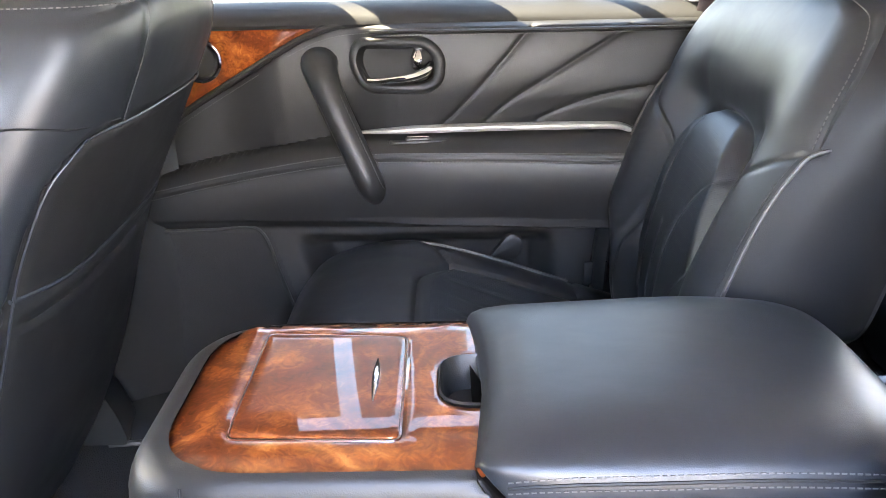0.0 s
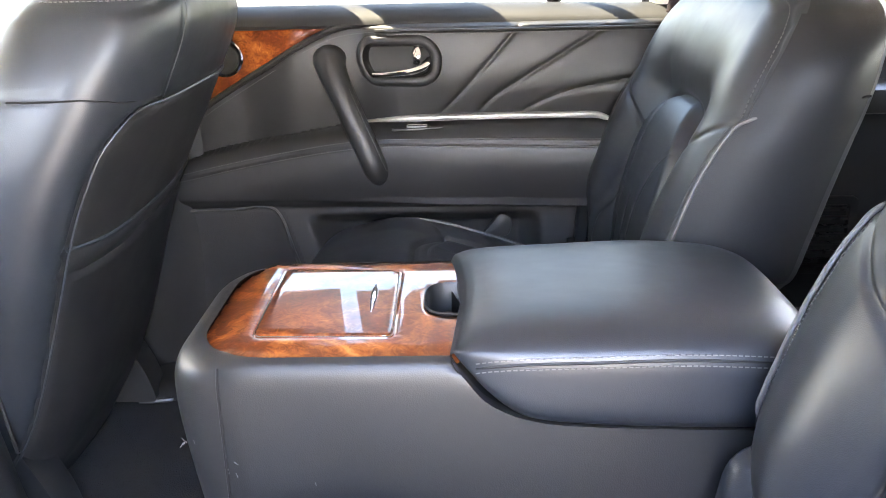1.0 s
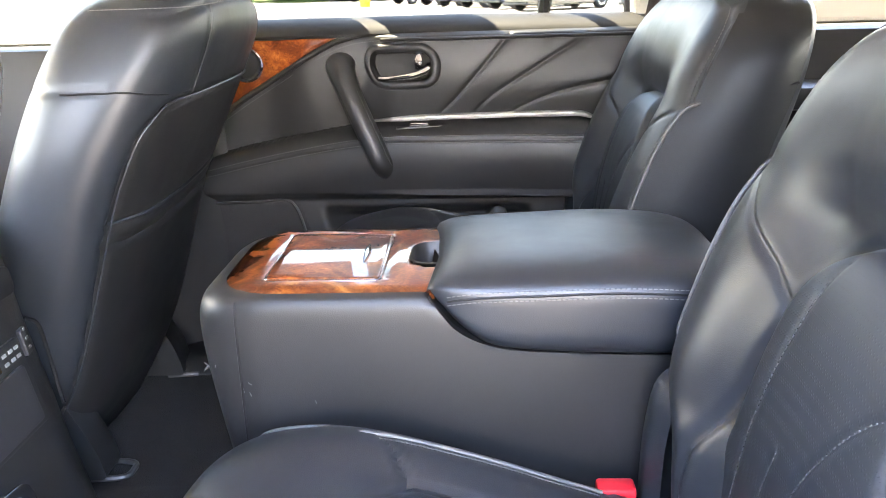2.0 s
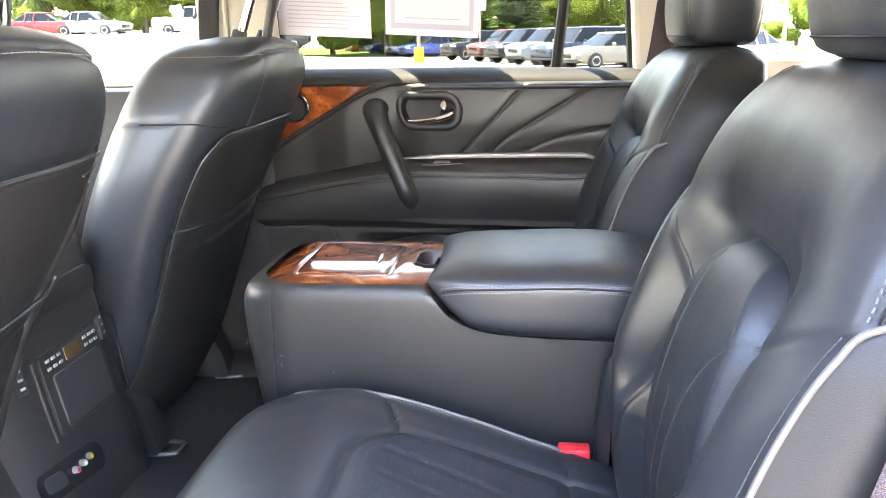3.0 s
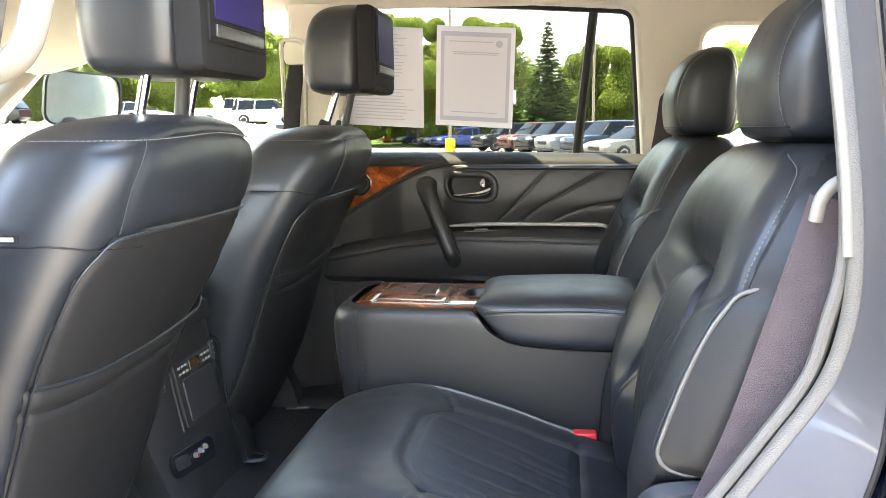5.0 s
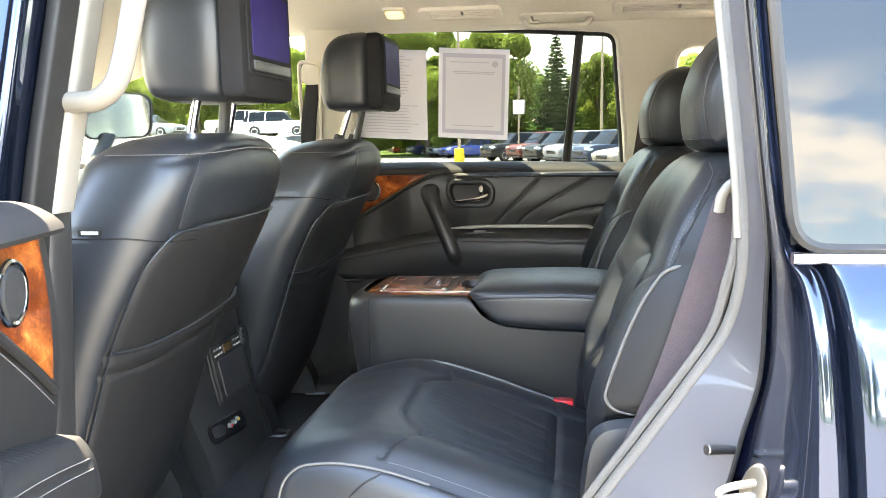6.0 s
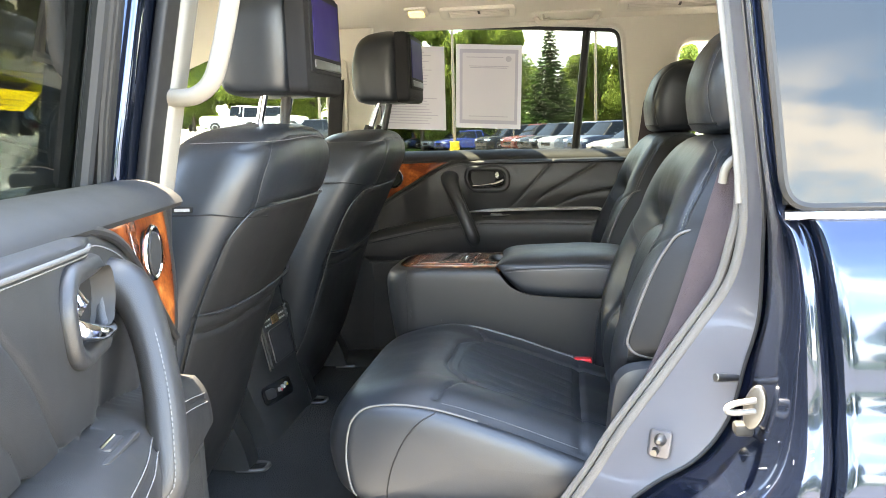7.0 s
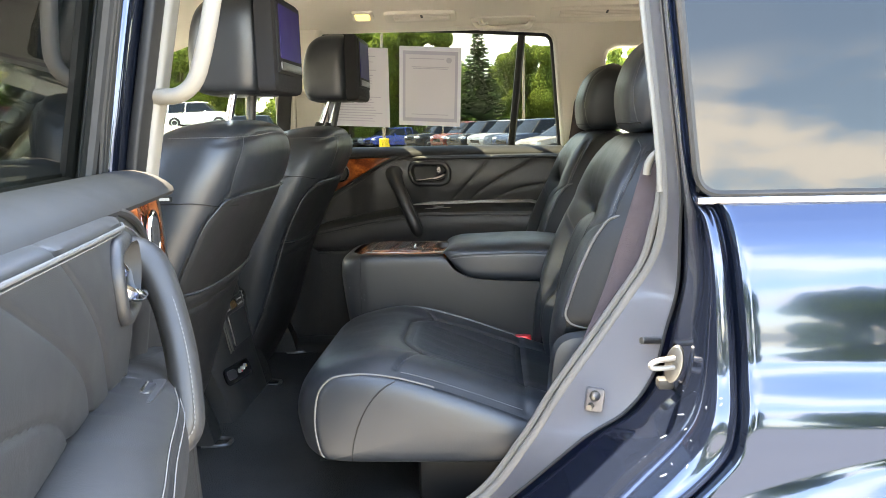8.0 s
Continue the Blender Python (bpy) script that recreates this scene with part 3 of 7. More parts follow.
    bend = [Vector((p.x + 0.006, -0.956 + lean(p.z), p.z)) for p in post]
    rim = [Vector((0.414 - (p.z - 1.283) * 0.078, -0.967 + lean(p.z) * 0.9, p.z)) for p in post]
    part("glass_channel", sweep_strip([inner, bend, rim]), RUBBER, car, "black rubber glass channel")
    part("jamb_bead", bm_tube(spline([p + Vector((0.002, -0.002, 0)) for p in ridge], 10), 0.0028, 6), RUBBER, car, "black sealant bead")
    # latch striker, a black block standing in for the shade under it, and bump stop
    lx, ly, lz = 0.391, -0.912, 1.026
    disc = [(0.0150 * math.cos(k * math.pi / 14), 0.029 * math.sin(k * math.pi / 14)) for k in range(28)]
    striker = part("striker_plate", bm_prism(disc, lambda u, v, w: Vector((lx + 0.004 + u * 0.80 + v * 0.16 - w * 0.5, ly - 0.022 - u * 0.55 - w * 0.83, lz + v)), 0.007, 0.003), STEEL, car, "worn steel striker plate")
    loop = spline([(lx + 0.002, ly - 0.028, lz + 0.010), (lx - 0.022, ly - 0.040, lz + 0.010), (lx - 0.034, ly - 0.044, lz + 0.006), (lx - 0.034, ly - 0.043, lz + 0.000), (lx - 0.022, ly - 0.038, lz - 0.003), (lx + 0.002, ly - 0.027, lz - 0.004)], 6)
    part("striker_loop", bm_tube(loop, 0.0040, 10), ZINC, striker, "pale zinc striker loop")
    part("striker_shadow_block", bm_box(lx - 0.020, lx + 0.004, ly - 0.02, ly + 0.004, lz - 0.042, lz - 0.026, 0.004), RUBBER, striker, "black block for the shade under the striker")
    part("guide_pin", bm_cyl((0.386, -0.866, 1.044), (0.353, -0.886, 1.050), 0.005, 0.006, 12, 0.001), STEEL, car, "steel guide pin")
    bx, by, bz = 0.283, -0.850, 0.945
    hous = part("bump_stop", bm_prism(round_poly([(-0.015, -0.020), (0.013, -0.020), (0.018, 0.020), (-0.010, 0.020)], 0.006),
                                      lambda u, v, w: Vector((bx + u, by - w - u * 0.5, bz + v)), 0.008, 0.003), BODY_GREY, car, "grey metal bump stop plate")
    part("bolt_head", bm_cyl((bx - 0.004, by - 0.006, bz - 0.010), (bx - 0.008, by - 0.016, bz - 0.010), 0.006, 0.005, 6), STEEL, hous)
    part("rubber_dome", bm_tube([Vector((bx + 0.004, by - 0.006, bz + 0.008)), Vector((bx, by - 0.016, bz + 0.008)), Vector((bx - 0.002, by - 0.021, bz + 0.008))], [0.009, 0.008, 0.003], 14), STEEL, hous)
    # seal and pillar trim of the opening
    tube = spline(at(SEAL_XZ, 0.803), 10)
    single("door_seal", bm_tube(tube, 0.0108, 10, flat=0.9), SEAL, label="grey-beige rubber door seal round the opening", category="door seal", kind="structure")
    tube2 = spline([p + Vector((-0.016 + 0.010 * smooth01(1.22, 1.30, p.z), 0.012, 0)) for p in at(SEAL_XZ, 0.803)], 10)
    single("door_seal_lip", bm_tube(tube2, 0.0065, 8), SEAL, label="beige inner lip of the door seal", category="door seal", kind="structure")
    # beige upper pillar trim, with a shaped face
    xz = [p for p in SEAL_XZ[:4]]
    a = at([(x + 0.006, z) for x, z in xz], 0.800)
    b = at([(x + 0.012, z) for x, z in xz], 0.790)
    c = at([(x + 0.05, z) for x, z in xz], 0.784)
    d = at([(x + 0.16, z) for x, z in xz], 0.775)
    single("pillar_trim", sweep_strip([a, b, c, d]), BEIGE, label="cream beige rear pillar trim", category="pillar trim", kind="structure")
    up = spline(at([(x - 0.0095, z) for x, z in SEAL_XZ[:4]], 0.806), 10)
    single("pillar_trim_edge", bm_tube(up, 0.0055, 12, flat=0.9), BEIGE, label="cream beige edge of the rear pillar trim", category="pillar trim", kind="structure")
    # inner side wall behind the seat, and quarter lining
    single("wall_near_rear", bm_box(0.50, 2.35, -0.84, -0.72, 0.5, 1.285, 0.02), PLASTIC, label="dark plastic cargo side trim", category="side trim", kind="structure")
    outline = [(0.47, 1.285), (2.35, 1.285), (2.35, 1.74), (0.47, 1.79)]
    hole = round_poly([(0.56, 1.34), (0.53, 1.64), (1.25, 1.62), (1.42, 1.34)], 0.06, 6)
    # the paler trim tone here brightens the dim rear cabin
    single("wall_near_rear_upper", bm_prism(outline, lambda u, v, w: Vector((u, -0.845 + lean(v) + w, v)), 0.04, 0.01, holes=(hole,)), BEIGE_PALE,
           label="beige plastic trim round the rear quarter window", category="pillar trim", kind="structure", smooth=False)
    # rocker below the door
    rk = [[Vector((x, -y, z)) for y, z in ((0.62, 0.648), (0.70, 0.665), (0.78, 0.672), (0.835, 0.66), (0.87, 0.60), (0.90, 0.55), (0.955, 0.52), (0.965, 0.42))] for x in (-0.66, -0.4, -0.2, 0.0, 0.12)]
    part("rocker", bm_grid(rk), NAVY, car)
    single("sill_plate", bm_grid([[Vector((x, -y, z)) for y, z in ((0.60, 0.648), (0.62, 0.670), (0.70, 0.678), (0.775, 0.682))] for x in (-0.62, -0.3, -0.08)]), PLASTIC,
           label="dark plastic door sill plate", category="sill", kind="structure")
    # header rail over the opening
    single("roof_rail", bm_tube(spline([(-1.3, -0.74, 1.66), (-0.9, -0.755, 1.735), (-0.3, -0.76, 1.745), (0.4, -0.755, 1.735), (1.2, -0.75, 1.70), (2.3, -0.74, 1.62)], 6), 0.045, 10), BEIGE,
           label="beige roof side rail trim", category="roof rail", kind="structure")


def build_near_pillar():
    """The pillar between the near doors: painted outside, beige above and black below within."""
    p = thing("door_pillar", (-0.5, -0.84, 0.5), "dark blue door pillar with cream upper trim", "pillar", kind="structure")

    def bar(x0, x1, y0, y1, z0, z1, shift, bevel, n=10):
        rows = []
        for k in range(n + 1):
            z = z0 + (z1 - z0) * k / n
            dx, dy = shift * (z - 1.31), lean(z)
            sec = round_poly([(x0 + dx, y0 + dy), (x1 + dx, y0 + dy), (x1 + dx, y1 + dy), (x0 + dx, y1 + dy)], bevel, 4)
            rows.append([Vector((q.x, q.y, z)) for q in sec])
        return bm_grid(rows, wrap_v=True, cap=True)
    part("painted_post", bar(-0.56, -0.462, -0.915, -0.82, 0.55, 1.72, 0.11, 0.02), NAVY, p)
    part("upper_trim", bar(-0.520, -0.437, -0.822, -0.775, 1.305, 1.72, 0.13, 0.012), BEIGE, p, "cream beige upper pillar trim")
    part("lower_trim", bar(-0.56, -0.445, -0.825, -0.765, 0.62, 1.304, 0.05, 0.018), PLASTIC, p, "black lower pillar trim")
    part("seal", bar(-0.463, -0.444, -0.868, -0.818, 0.60, 1.72, 0.12, 0.008), RUBBER, p, "black rubber door seal")
    # grab handle on the pillar
    g = spline([(-0.370, -0.772, 1.770), (-0.312, -0.790, 1.690), (-0.323, -0.800, 1.590), (-0.346, -0.800, 1.500), (-0.362, -0.800, 1.464), (-0.386, -0.799, 1.447), (-0.412, -0.796, 1.444), (-0.440, -0.792, 1.445)], 8)
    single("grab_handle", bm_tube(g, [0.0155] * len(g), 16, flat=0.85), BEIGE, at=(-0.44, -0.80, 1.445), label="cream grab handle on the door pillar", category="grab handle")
    # hinge-side front wall and front door lining
    single("wall_near_front", bm_box(-1.75, -0.575, -0.86, -0.74, 0.5, 1.285, 0.02), LEATHER_SOFT, label="black front door lining", category="door lining", kind="structure")
    outline = [(-1.75, 1.285), (-0.57, 1.285), (-0.53, 1.78), (-0.9, 1.79), (-1.2, 1.74)]
    hole = round_poly([(-1.28, 1.30), (-1.02, 1.70), (-0.60, 1.735), (-0.63, 1.30)], 0.04, 6)
    single("wall_near_front_upper", bm_prism(outline, lambda u, v, w: Vector((u, -0.845 + lean(v) + w, v)), 0.04, 0.01, holes=(hole,)), RUBBER,
           label="black trim round the front door window", category="pillar trim", kind="structure", smooth=False)


def build_ends():
    """Windscreen end and tail of the cabin."""
    single("dashboard", bm_grid([[Vector((x, y, z)) for y in [-0.8 + 0.1 * j for j in range(17)]] for x, z in ((-1.15, 0.66), (-1.12, 0.95), (-1.14, 1.15), (-1.22, 1.24), (-1.5, 1.25), (-1.8, 1.22))]),
           LEATHER_SOFT, label="black dashboard top", category="dashboard", kind="structure")
    for s in (1, -1):
        pts = spline([(-1.77, 0.80 * s, 1.24), (-1.51, 0.79 * s, 1.455), (-1.255, 0.755 * s, 1.655), (-1.04, 0.735 * s, 1.74)], 6)
        single("pillar_front", bm_tube(pts, 0.036, 12), BEIGE, label="beige windscreen pillar trim", category="pillar trim", kind="structure")
    bm = bm_grid([[Vector((x, y, z)) for y in (-0.78, 0, 0.78)] for x, z in ((-1.80, 1.24), (-1.18, 1.74))])
    single("windscreen", bm, GLASS, label="clear windscreen glass", category="window", kind="structure").visible_shadow = False
    outline = [(-0.84, 0.5), (0.84, 0.5), (0.84, 1.25), (0.74, 1.72), (-0.74, 1.72), (-0.84, 1.25)]
    hole = round_poly([(-0.66, 1.22), (0.66, 1.22), (0.60, 1.60), (-0.60, 1.60)], 0.06, 5)
    single("wall_tail", bm_prism(outline, lambda u, v, w: Vector((2.32 + w, u, v)), 0.04, 0.01, holes=(hole,)), PLASTIC, label="dark tailgate lining", category="tailgate", kind="structure", smooth=False)
    ob = single("tail_glass", bm_prism(hole, lambda u, v, w: Vector((2.37 + w, u, v)), 0.004), PRIVACY, label="tailgate glass, tint lightened to let daylight in", category="window", kind="structure", smooth=False)
    ob.visible_shadow = False


ZINC = surface("pale_zinc_plating", (0.22, 0.212, 0.20), 0.45, metal=0.5, vary=0.15, scale=30)
CHIP = surface("bare_chipped_paint", (0.45, 0.45, 0.44), 0.6, vary=0.2, scale=40)
TINTED = clear_glass("tinted_quarter_glass", (0.035, 0.040, 0.046), mirror=0.036)
build_floor()
build_roof()
build_far_side()
build_near_side()
build_near_pillar()
build_ends()

# ---- rear doors ----
HINGE = (-0.550, 0.950)
QUILT = [spline([(0.120, 1.287, 0), (0.062, 1.222, 0), (0.010, 1.165, 0), (-0.028, 1.130, 0)], 6),
         spline([(0.272, 1.285, 0), (0.165, 1.222, 0), (0.085, 1.172, 0), (0.038, 1.128, 0)], 6),
         spline([(0.330, 1.200, 0), (0.222, 1.180, 0), (0.150, 1.153, 0), (0.106, 1.126, 0)], 6)]
QUILT = [[(p.x, p.y) for p in q] for q in QUILT]
WOOD_LINE = [(-0.50, 1.115), (-0.43, 1.165), (-0.32, 1.230), (-0.245, 1.272), (-0.19, 1.292), (-0.12, 1.300)]


def crease_z(x):
    return curve1(x, [-0.50, -0.40, -0.30, -0.18, -0.05, 0.30, 0.42], [1.055, 1.078, 1.098, 1.118, 1.127, 1.128, 1.122])


def door_d(x, z):
    """How far the lining stands in from the door's base plane."""
    zc = crease_z(x)
    full = curve1(x, [-0.50, -0.30, -0.14, -0.05, 0.08, 0.20, 0.42], [0.055, 0.070, 0.092, 0.112, 0.126, 0.140, 0.142])
    if z >= zc:
        top = 0.042 + (0.010 + 0.005 * smooth01(-0.14, 0.06, x)) * math.sin(math.pi * min(1, (z - zc) / (1.30 - zc))) + 0.012 * smooth01(0.05, 0.3, x) * smooth01(1.25, 1.15, z)
        top += 0.018 * smooth01(-0.17, -0.09, x) - 0.020 * smooth01(-0.27, -0.38, x)
        edge = smooth01(1.305, 1.285, z)
        return 0.012 + (top - 0.012) * edge
    k = zc - z
    arm = full + 0.014 * math.sin(math.pi * min(1, k / 0.13))
    if k < 0.034:
        return 0.042 + (arm - 0.042) * math.sqrt(max(0.0, 1 - (1 - k / 0.034) ** 2.4))
    if z > 0.985:
        return arm
    low = 0.055 + 0.01 * smooth01(0.95, 0.7, z)
    return low + (arm - low) * smooth01(0.962, 0.986, z)


def door_point(x, z, s, out=0.0):
    return Vector((x, s * (0.80 - door_d(x, z) - out), z))


def build_door(s, name, label, glass_hole):
    """A rear door lining with its frame and glass; s 1: passenger side, -1: driver side."""
    dr = thing(name, (HINGE[0], s * HINGE[1], 0.62), label, "car door", kind="structure")
    if s > 0:
        dr["group"] = ""
    nx, nz = 300, 230
    xs = [-0.515 + 0.955 * i / nx for i in range(nx + 1)]
    zs = [0.66 + 0.645 * j / nz for j in range(nz + 1)]
    flat = [(x, z) for x in xs for z in zs]
    press = groove(flat, QUILT, 0.0030, 0.0030) + groove(flat, QUILT, 0.011, 0.0016) + groove(flat, [WOOD_LINE], 0.006, 0.004) + groove(flat, [[(-0.50, crease_z(-0.5) - 0.03), (-0.3, crease_z(-0.3) - 0.03), (-0.1, crease_z(-0.1) - 0.03), (0.1, crease_z(0.1) - 0.032), (0.42, crease_z(0.4) - 0.03)]], 0.0035, 0.003)
    rows, k = [], 0
    for x in xs:
        row = []
        for z in zs:
            row.append(Vector((x, 0.80 - door_d(x, z) + press[k], z)))
            k += 1
        rows.append(row)

    def wood_at(x):
        for (a, b), (c, d) in zip(WOOD_LINE, WOOD_LINE[1:]):
            if a <= x <= c:
                return b + (d - b) * (x - a) / (c - a)
        return 9.0
    bez = lambda c: -0.150 < c.x < -0.030 and 1.202 < c.z < 1.262 and abs(c.x + 0.09) / 0.06 + abs(c.z - 1.232) / 0.03 < 1.75
    spk = lambda c: c.x < -0.318 + (0.975 - c.z) * 0.32 and c.z < 0.958 and c.x > -0.49
    grid = bm_grid(rows)
    hole, wood, upper, arm, speaker, lower = split(grid, [bez, lambda c: c.z > wood_at(c.x), lambda c: c.z >= crease_z(c.x), lambda c: c.z > 0.968, spk])
    hole.free()
    up = part("upper_panel", flip_y(upper, s), LEATHER_SOFT, dr, "quilted black leather upper panel")
    part("wood_trim", flip_y(wood, s), WOOD, dr, "glossy burl wood trim")
    ar = part("armrest", flip_y(arm, s), LEATHER_SOFT, dr, "padded black armrest")
    for v in lower.verts:
        x, z = v.co.x, v.co.z
        xb = -0.318 + (0.975 - z) * 0.32
        inside = smooth01(xb + 0.03, xb + 0.09, x) * smooth01(0.17, 0.12, x) * smooth01(0.955, 0.92, z) * smooth01(0.66, 0.70, z)
        v.co.y += 0.045 * inside
    part("lower_panel", flip_y(lower, s), PLASTIC, dr, "dark plastic lower panel with map pocket")
    part("speaker_grille", flip_y(speaker, s), GRILLE, dr, "black mesh speaker grille")
    rim = [door_point(x, z, s, 0.002) for x, z in ((-0.488, 0.962), (-0.40, 0.964), (-0.330, 0.962), (-0.30, 0.88), (-0.262, 0.76), (-0.24, 0.68))]
    part("speaker_rim", bm_tube(spline(rim, 6), 0.0035, 6), PLASTIC, dr, "satin dark trim edge")
    tab = round_poly([(0.052, 0.905), (0.105, 0.902), (0.112, 0.938), (0.088, 0.950)], 0.014, 5)
    part("pocket_tab", bm_prism(tab, lambda u, v, w: Vector((u, s * (0.80 - door_d(u, v) + 0.010 - w), v)), 0.012, 0.004), PLASTIC, dr, "rounded tab over the map pocket")
    # bead along the wood
    bead = spline([door_point(x, z - 0.004, s, 0.002) for x, z in WOOD_LINE], 6)
    part("leather_bead", bm_tube(bead, 0.0055, 8), LEATHER_SOFT, dr)
    bead = spline([door_point(x, z - 0.019, s, 0.001) for x, z in WOOD_LINE], 6)
    part("stitching", bm_stitch(bead), THREAD, dr)
    top_bead = [door_point(x, 1.281, s, 0.003) for x in [-0.13 + 0.03 * i for i in range(19)]]
    part("leather_bead", bm_tube(top_bead, 0.0036 if s > 0 else 0.0022, 8), LEATHER_SOFT if s > 0 else PIPING, dr, "" if s > 0 else "silver-grey piping")
    # top pad up to the glass
    prof = [(0.030, 1.284), (0.044, 1.286), (0.0475, 1.2915), (0.045, 1.298), (0.036, 1.306), (0.022, 1.314), (0.008, 1.319), (-0.008, 1.322), (-0.035, 1.322), (-0.052, 1.318), (-0.058, 1.300), (-0.05, 1.26)]
    pad = bm_grid([[Vector((x, s * (0.80 - d), z - 0.006 * smooth01(0.0, 0.4, x))) for d, z in prof] for x in [-0.515 + 0.955 * i / 30 for i in range(31)]])
    part("top_pad", pad, SILL_PAD, dr, "black padded window sill")
    part("sill_stitching", bm_stitch([door_point(x, 1.276, s, 0.0012) for x in [-0.11 + 0.02 * i for i in range(27)]]), THREAD, dr)
    for dz in (-0.024, -0.036):
        part("arm_stitching", bm_stitch([door_point(x, crease_z(x) + dz, s, 0.0012) for x in [-0.50 + 0.02 * i for i in range(44)]]), THREAD, ar)
    # bright strip on the ledge
    if s > 0:
        rows = []
        for i in range(41):
            x = -0.175 + 0.470 * i / 40
            w = smooth01(-0.18, -0.06, x) * smooth01(0.300, 0.270, x)
            d, z = 0.064 + 0.018 * smooth01(-0.16, -0.08, x), crease_z(x) + 0.004 - 0.010 * smooth01(0.25, 0.29, x)
            rows.append([Vector((x, s * (0.80 - d - q * (0.4 + 0.6 * w)), z + h * (0.25 + 0.75 * w))) for q, h in ((-0.014, 0.0060), (-0.006, 0.0068), (0.002, 0.0066), (0.007, 0.0050), (0.0085, 0.0015), (0.006, -0.003))])
        part("bright_strip", bm_grid(rows), SATIN, dr, "satin metal strip along the armrest")
    sw = part("window_switch_plate", bm_prism(round_poly([(-0.105, 0.062), (-0.012, 0.062), (-0.012, 0.10), (-0.105, 0.10)], 0.01), lambda u, v, w: Vector((u, s * (0.80 - v), crease_z(u) - 0.0115 + w)), 0.0035, 0.001), PLASTIC, dr, "gloss black switch plate")
    part("window_switch", bm_prism(round_poly([(-0.080, 0.070), (-0.040, 0.070), (-0.040, 0.093), (-0.080, 0.093)], 0.006), lambda u, v, w: Vector((u, s * (0.80 - v), crease_z(u) - 0.0085 + w)), 0.003, 0.001), BUTTON, sw)
    part("switch_lip", bm_tube([Vector((-0.077, s * 0.716, 1.1215)), Vector((-0.043, s * 0.716, 1.1215))], 0.0015, 6), CHROME, sw)
    # latch handle in its bezel
    shape = [(-0.158, 1.236), (-0.150, 1.264), (-0.045, 1.266), (-0.022, 1.244), (-0.026, 1.208), (-0.045, 1.196), (-0.128, 1.196), (-0.145, 1.206)]
    ring = round_poly(shape, 0.016, 4)
    bz = part("handle_bezel", bm_tube([Vector((q.x, s * (0.80 - door_d(q.x, q.y) - 0.001), q.y)) for q in ring], 0.0095, 10, closed=True), LEATHER_SOFT, dr, "dark rounded handle surround")
    inner = [(q - Vector((-0.088, 1.231))) * 0.95 + Vector((-0.088, 1.231)) for q in ring]
    cup = []
    for f, dd in ((1.0, 0.0), (0.93, 0.010), (0.86, 0.019), (0.5, 0.021), (0.004, 0.0212)):
        cup.append([Vector(((q.x + 0.088) * f - 0.088, s * (0.80 - door_d(-0.088, 1.231) + dd), (q.y - 1.231) * f + 1.231)) for q in inner])
    part("handle_recess", bm_grid(cup, wrap_v=True), RUBBER, bz, "dark plastic recess")
    y0 = 0.80 - door_d(-0.088, 1.231) - 0.002
    lever = spline([(-0.135, s * (y0 + 0.004), 1.209), (-0.105, s * (y0 - 0.006), 1.210), (-0.070, s * (y0 - 0.010), 1.214), (-0.046, s * (y0 - 0.004), 1.221), (-0.038, s * (y0 + 0.008), 1.228)], 6)
    part("latch_lever", bm_tube(lever, [0.005 + 0.007 * (i / (len(lever) - 1)) for i in range(len(lever))], 10, flat=0.8), CHROME, bz, "chrome latch lever")
    part("lock_knob", bm_tube([Vector((-0.060, s * (y0 + 0.012), 1.228)), Vector((-0.058, s * (y0 + 0.002), 1.243)), Vector((-0.056, s * (y0 + 0.008), 1.256))], [0.008, 0.009, 0.006], 8), CHROME, bz)
    # pull handle
    pull = spline([(-0.207, 0.800, 1.236), (-0.212, 0.757, 1.236), (-0.209, 0.733, 1.224), (-0.194, 0.714, 1.188), (-0.170, 0.698, 1.135), (-0.148, 0.690, 1.085), (-0.134, 0.690, 1.050), (-0.124, 0.712, 1.030)], 8)
    pl = part("pull_handle", bm_tube([(p.x, s * p.y, p.z) for p in pull], [0.030 - 0.008 * smooth01(8, 28, i) for i in range(len(pull))], 16, flat=0.8), LEATHER_SOFT, dr, "leather-wrapped pull handle")
    part("handle_stitching", bm_stitch([(p.x + 0.017, s * (p.y - 0.010), p.z + 0.004) for p in pull[10:-6]]), THREAD, pl)
    # tweeter in the wood
    tx, tz = -0.402, 1.238
    ty = 0.80 - door_d(tx, tz)
    tw = part("tweeter", bm_cyl((tx, s * (ty + 0.004), tz), (tx, s * (ty - 0.010), tz), 0.029, 0.027, 28, 0.003), GRILLE, dr, "round tweeter grille")
    part("tweeter_ring", bm_tube([Vector((tx + 0.031 * math.cos(a), s * (ty - 0.006), tz + 0.031 * math.sin(a))) for a in [2 * math.pi * k / 32 for k in range(32)]], 0.0038, 8, closed=True), CHROME, tw, "chrome tweeter ring")
    # window frame, divider bar and outer skin
    div = [Vector((0.190, s * 0.862, 1.305)), Vector((0.200, s * (0.862 - lean(1.40)), 1.40)), Vector((0.230, s * (0.862 - lean(1.70)), 1.70))]
    part("window_divider", bm_tube(spline(div, 5), 0.013, 8, flat=1.0), RUBBER, dr, "black window divider bar")
    fr = [Vector((q.x, s * (0.858 - lean(q.y)), q.y)) for q in REAR_WIN]
    part("window_frame", bm_tube(fr, 0.011, 8, closed=True), RUBBER, dr, "black window frame")
    if s > 0:
        skin = [[Vector((x, body_y(-0.3, z) - 0.03, z)) for z in (0.55, 0.75, 0.95, 1.15, 1.27)] for x in (-0.53, -0.2, 0.1, 0.44)]
        part("door_skin", bm_grid(skin), NAVY, dr)
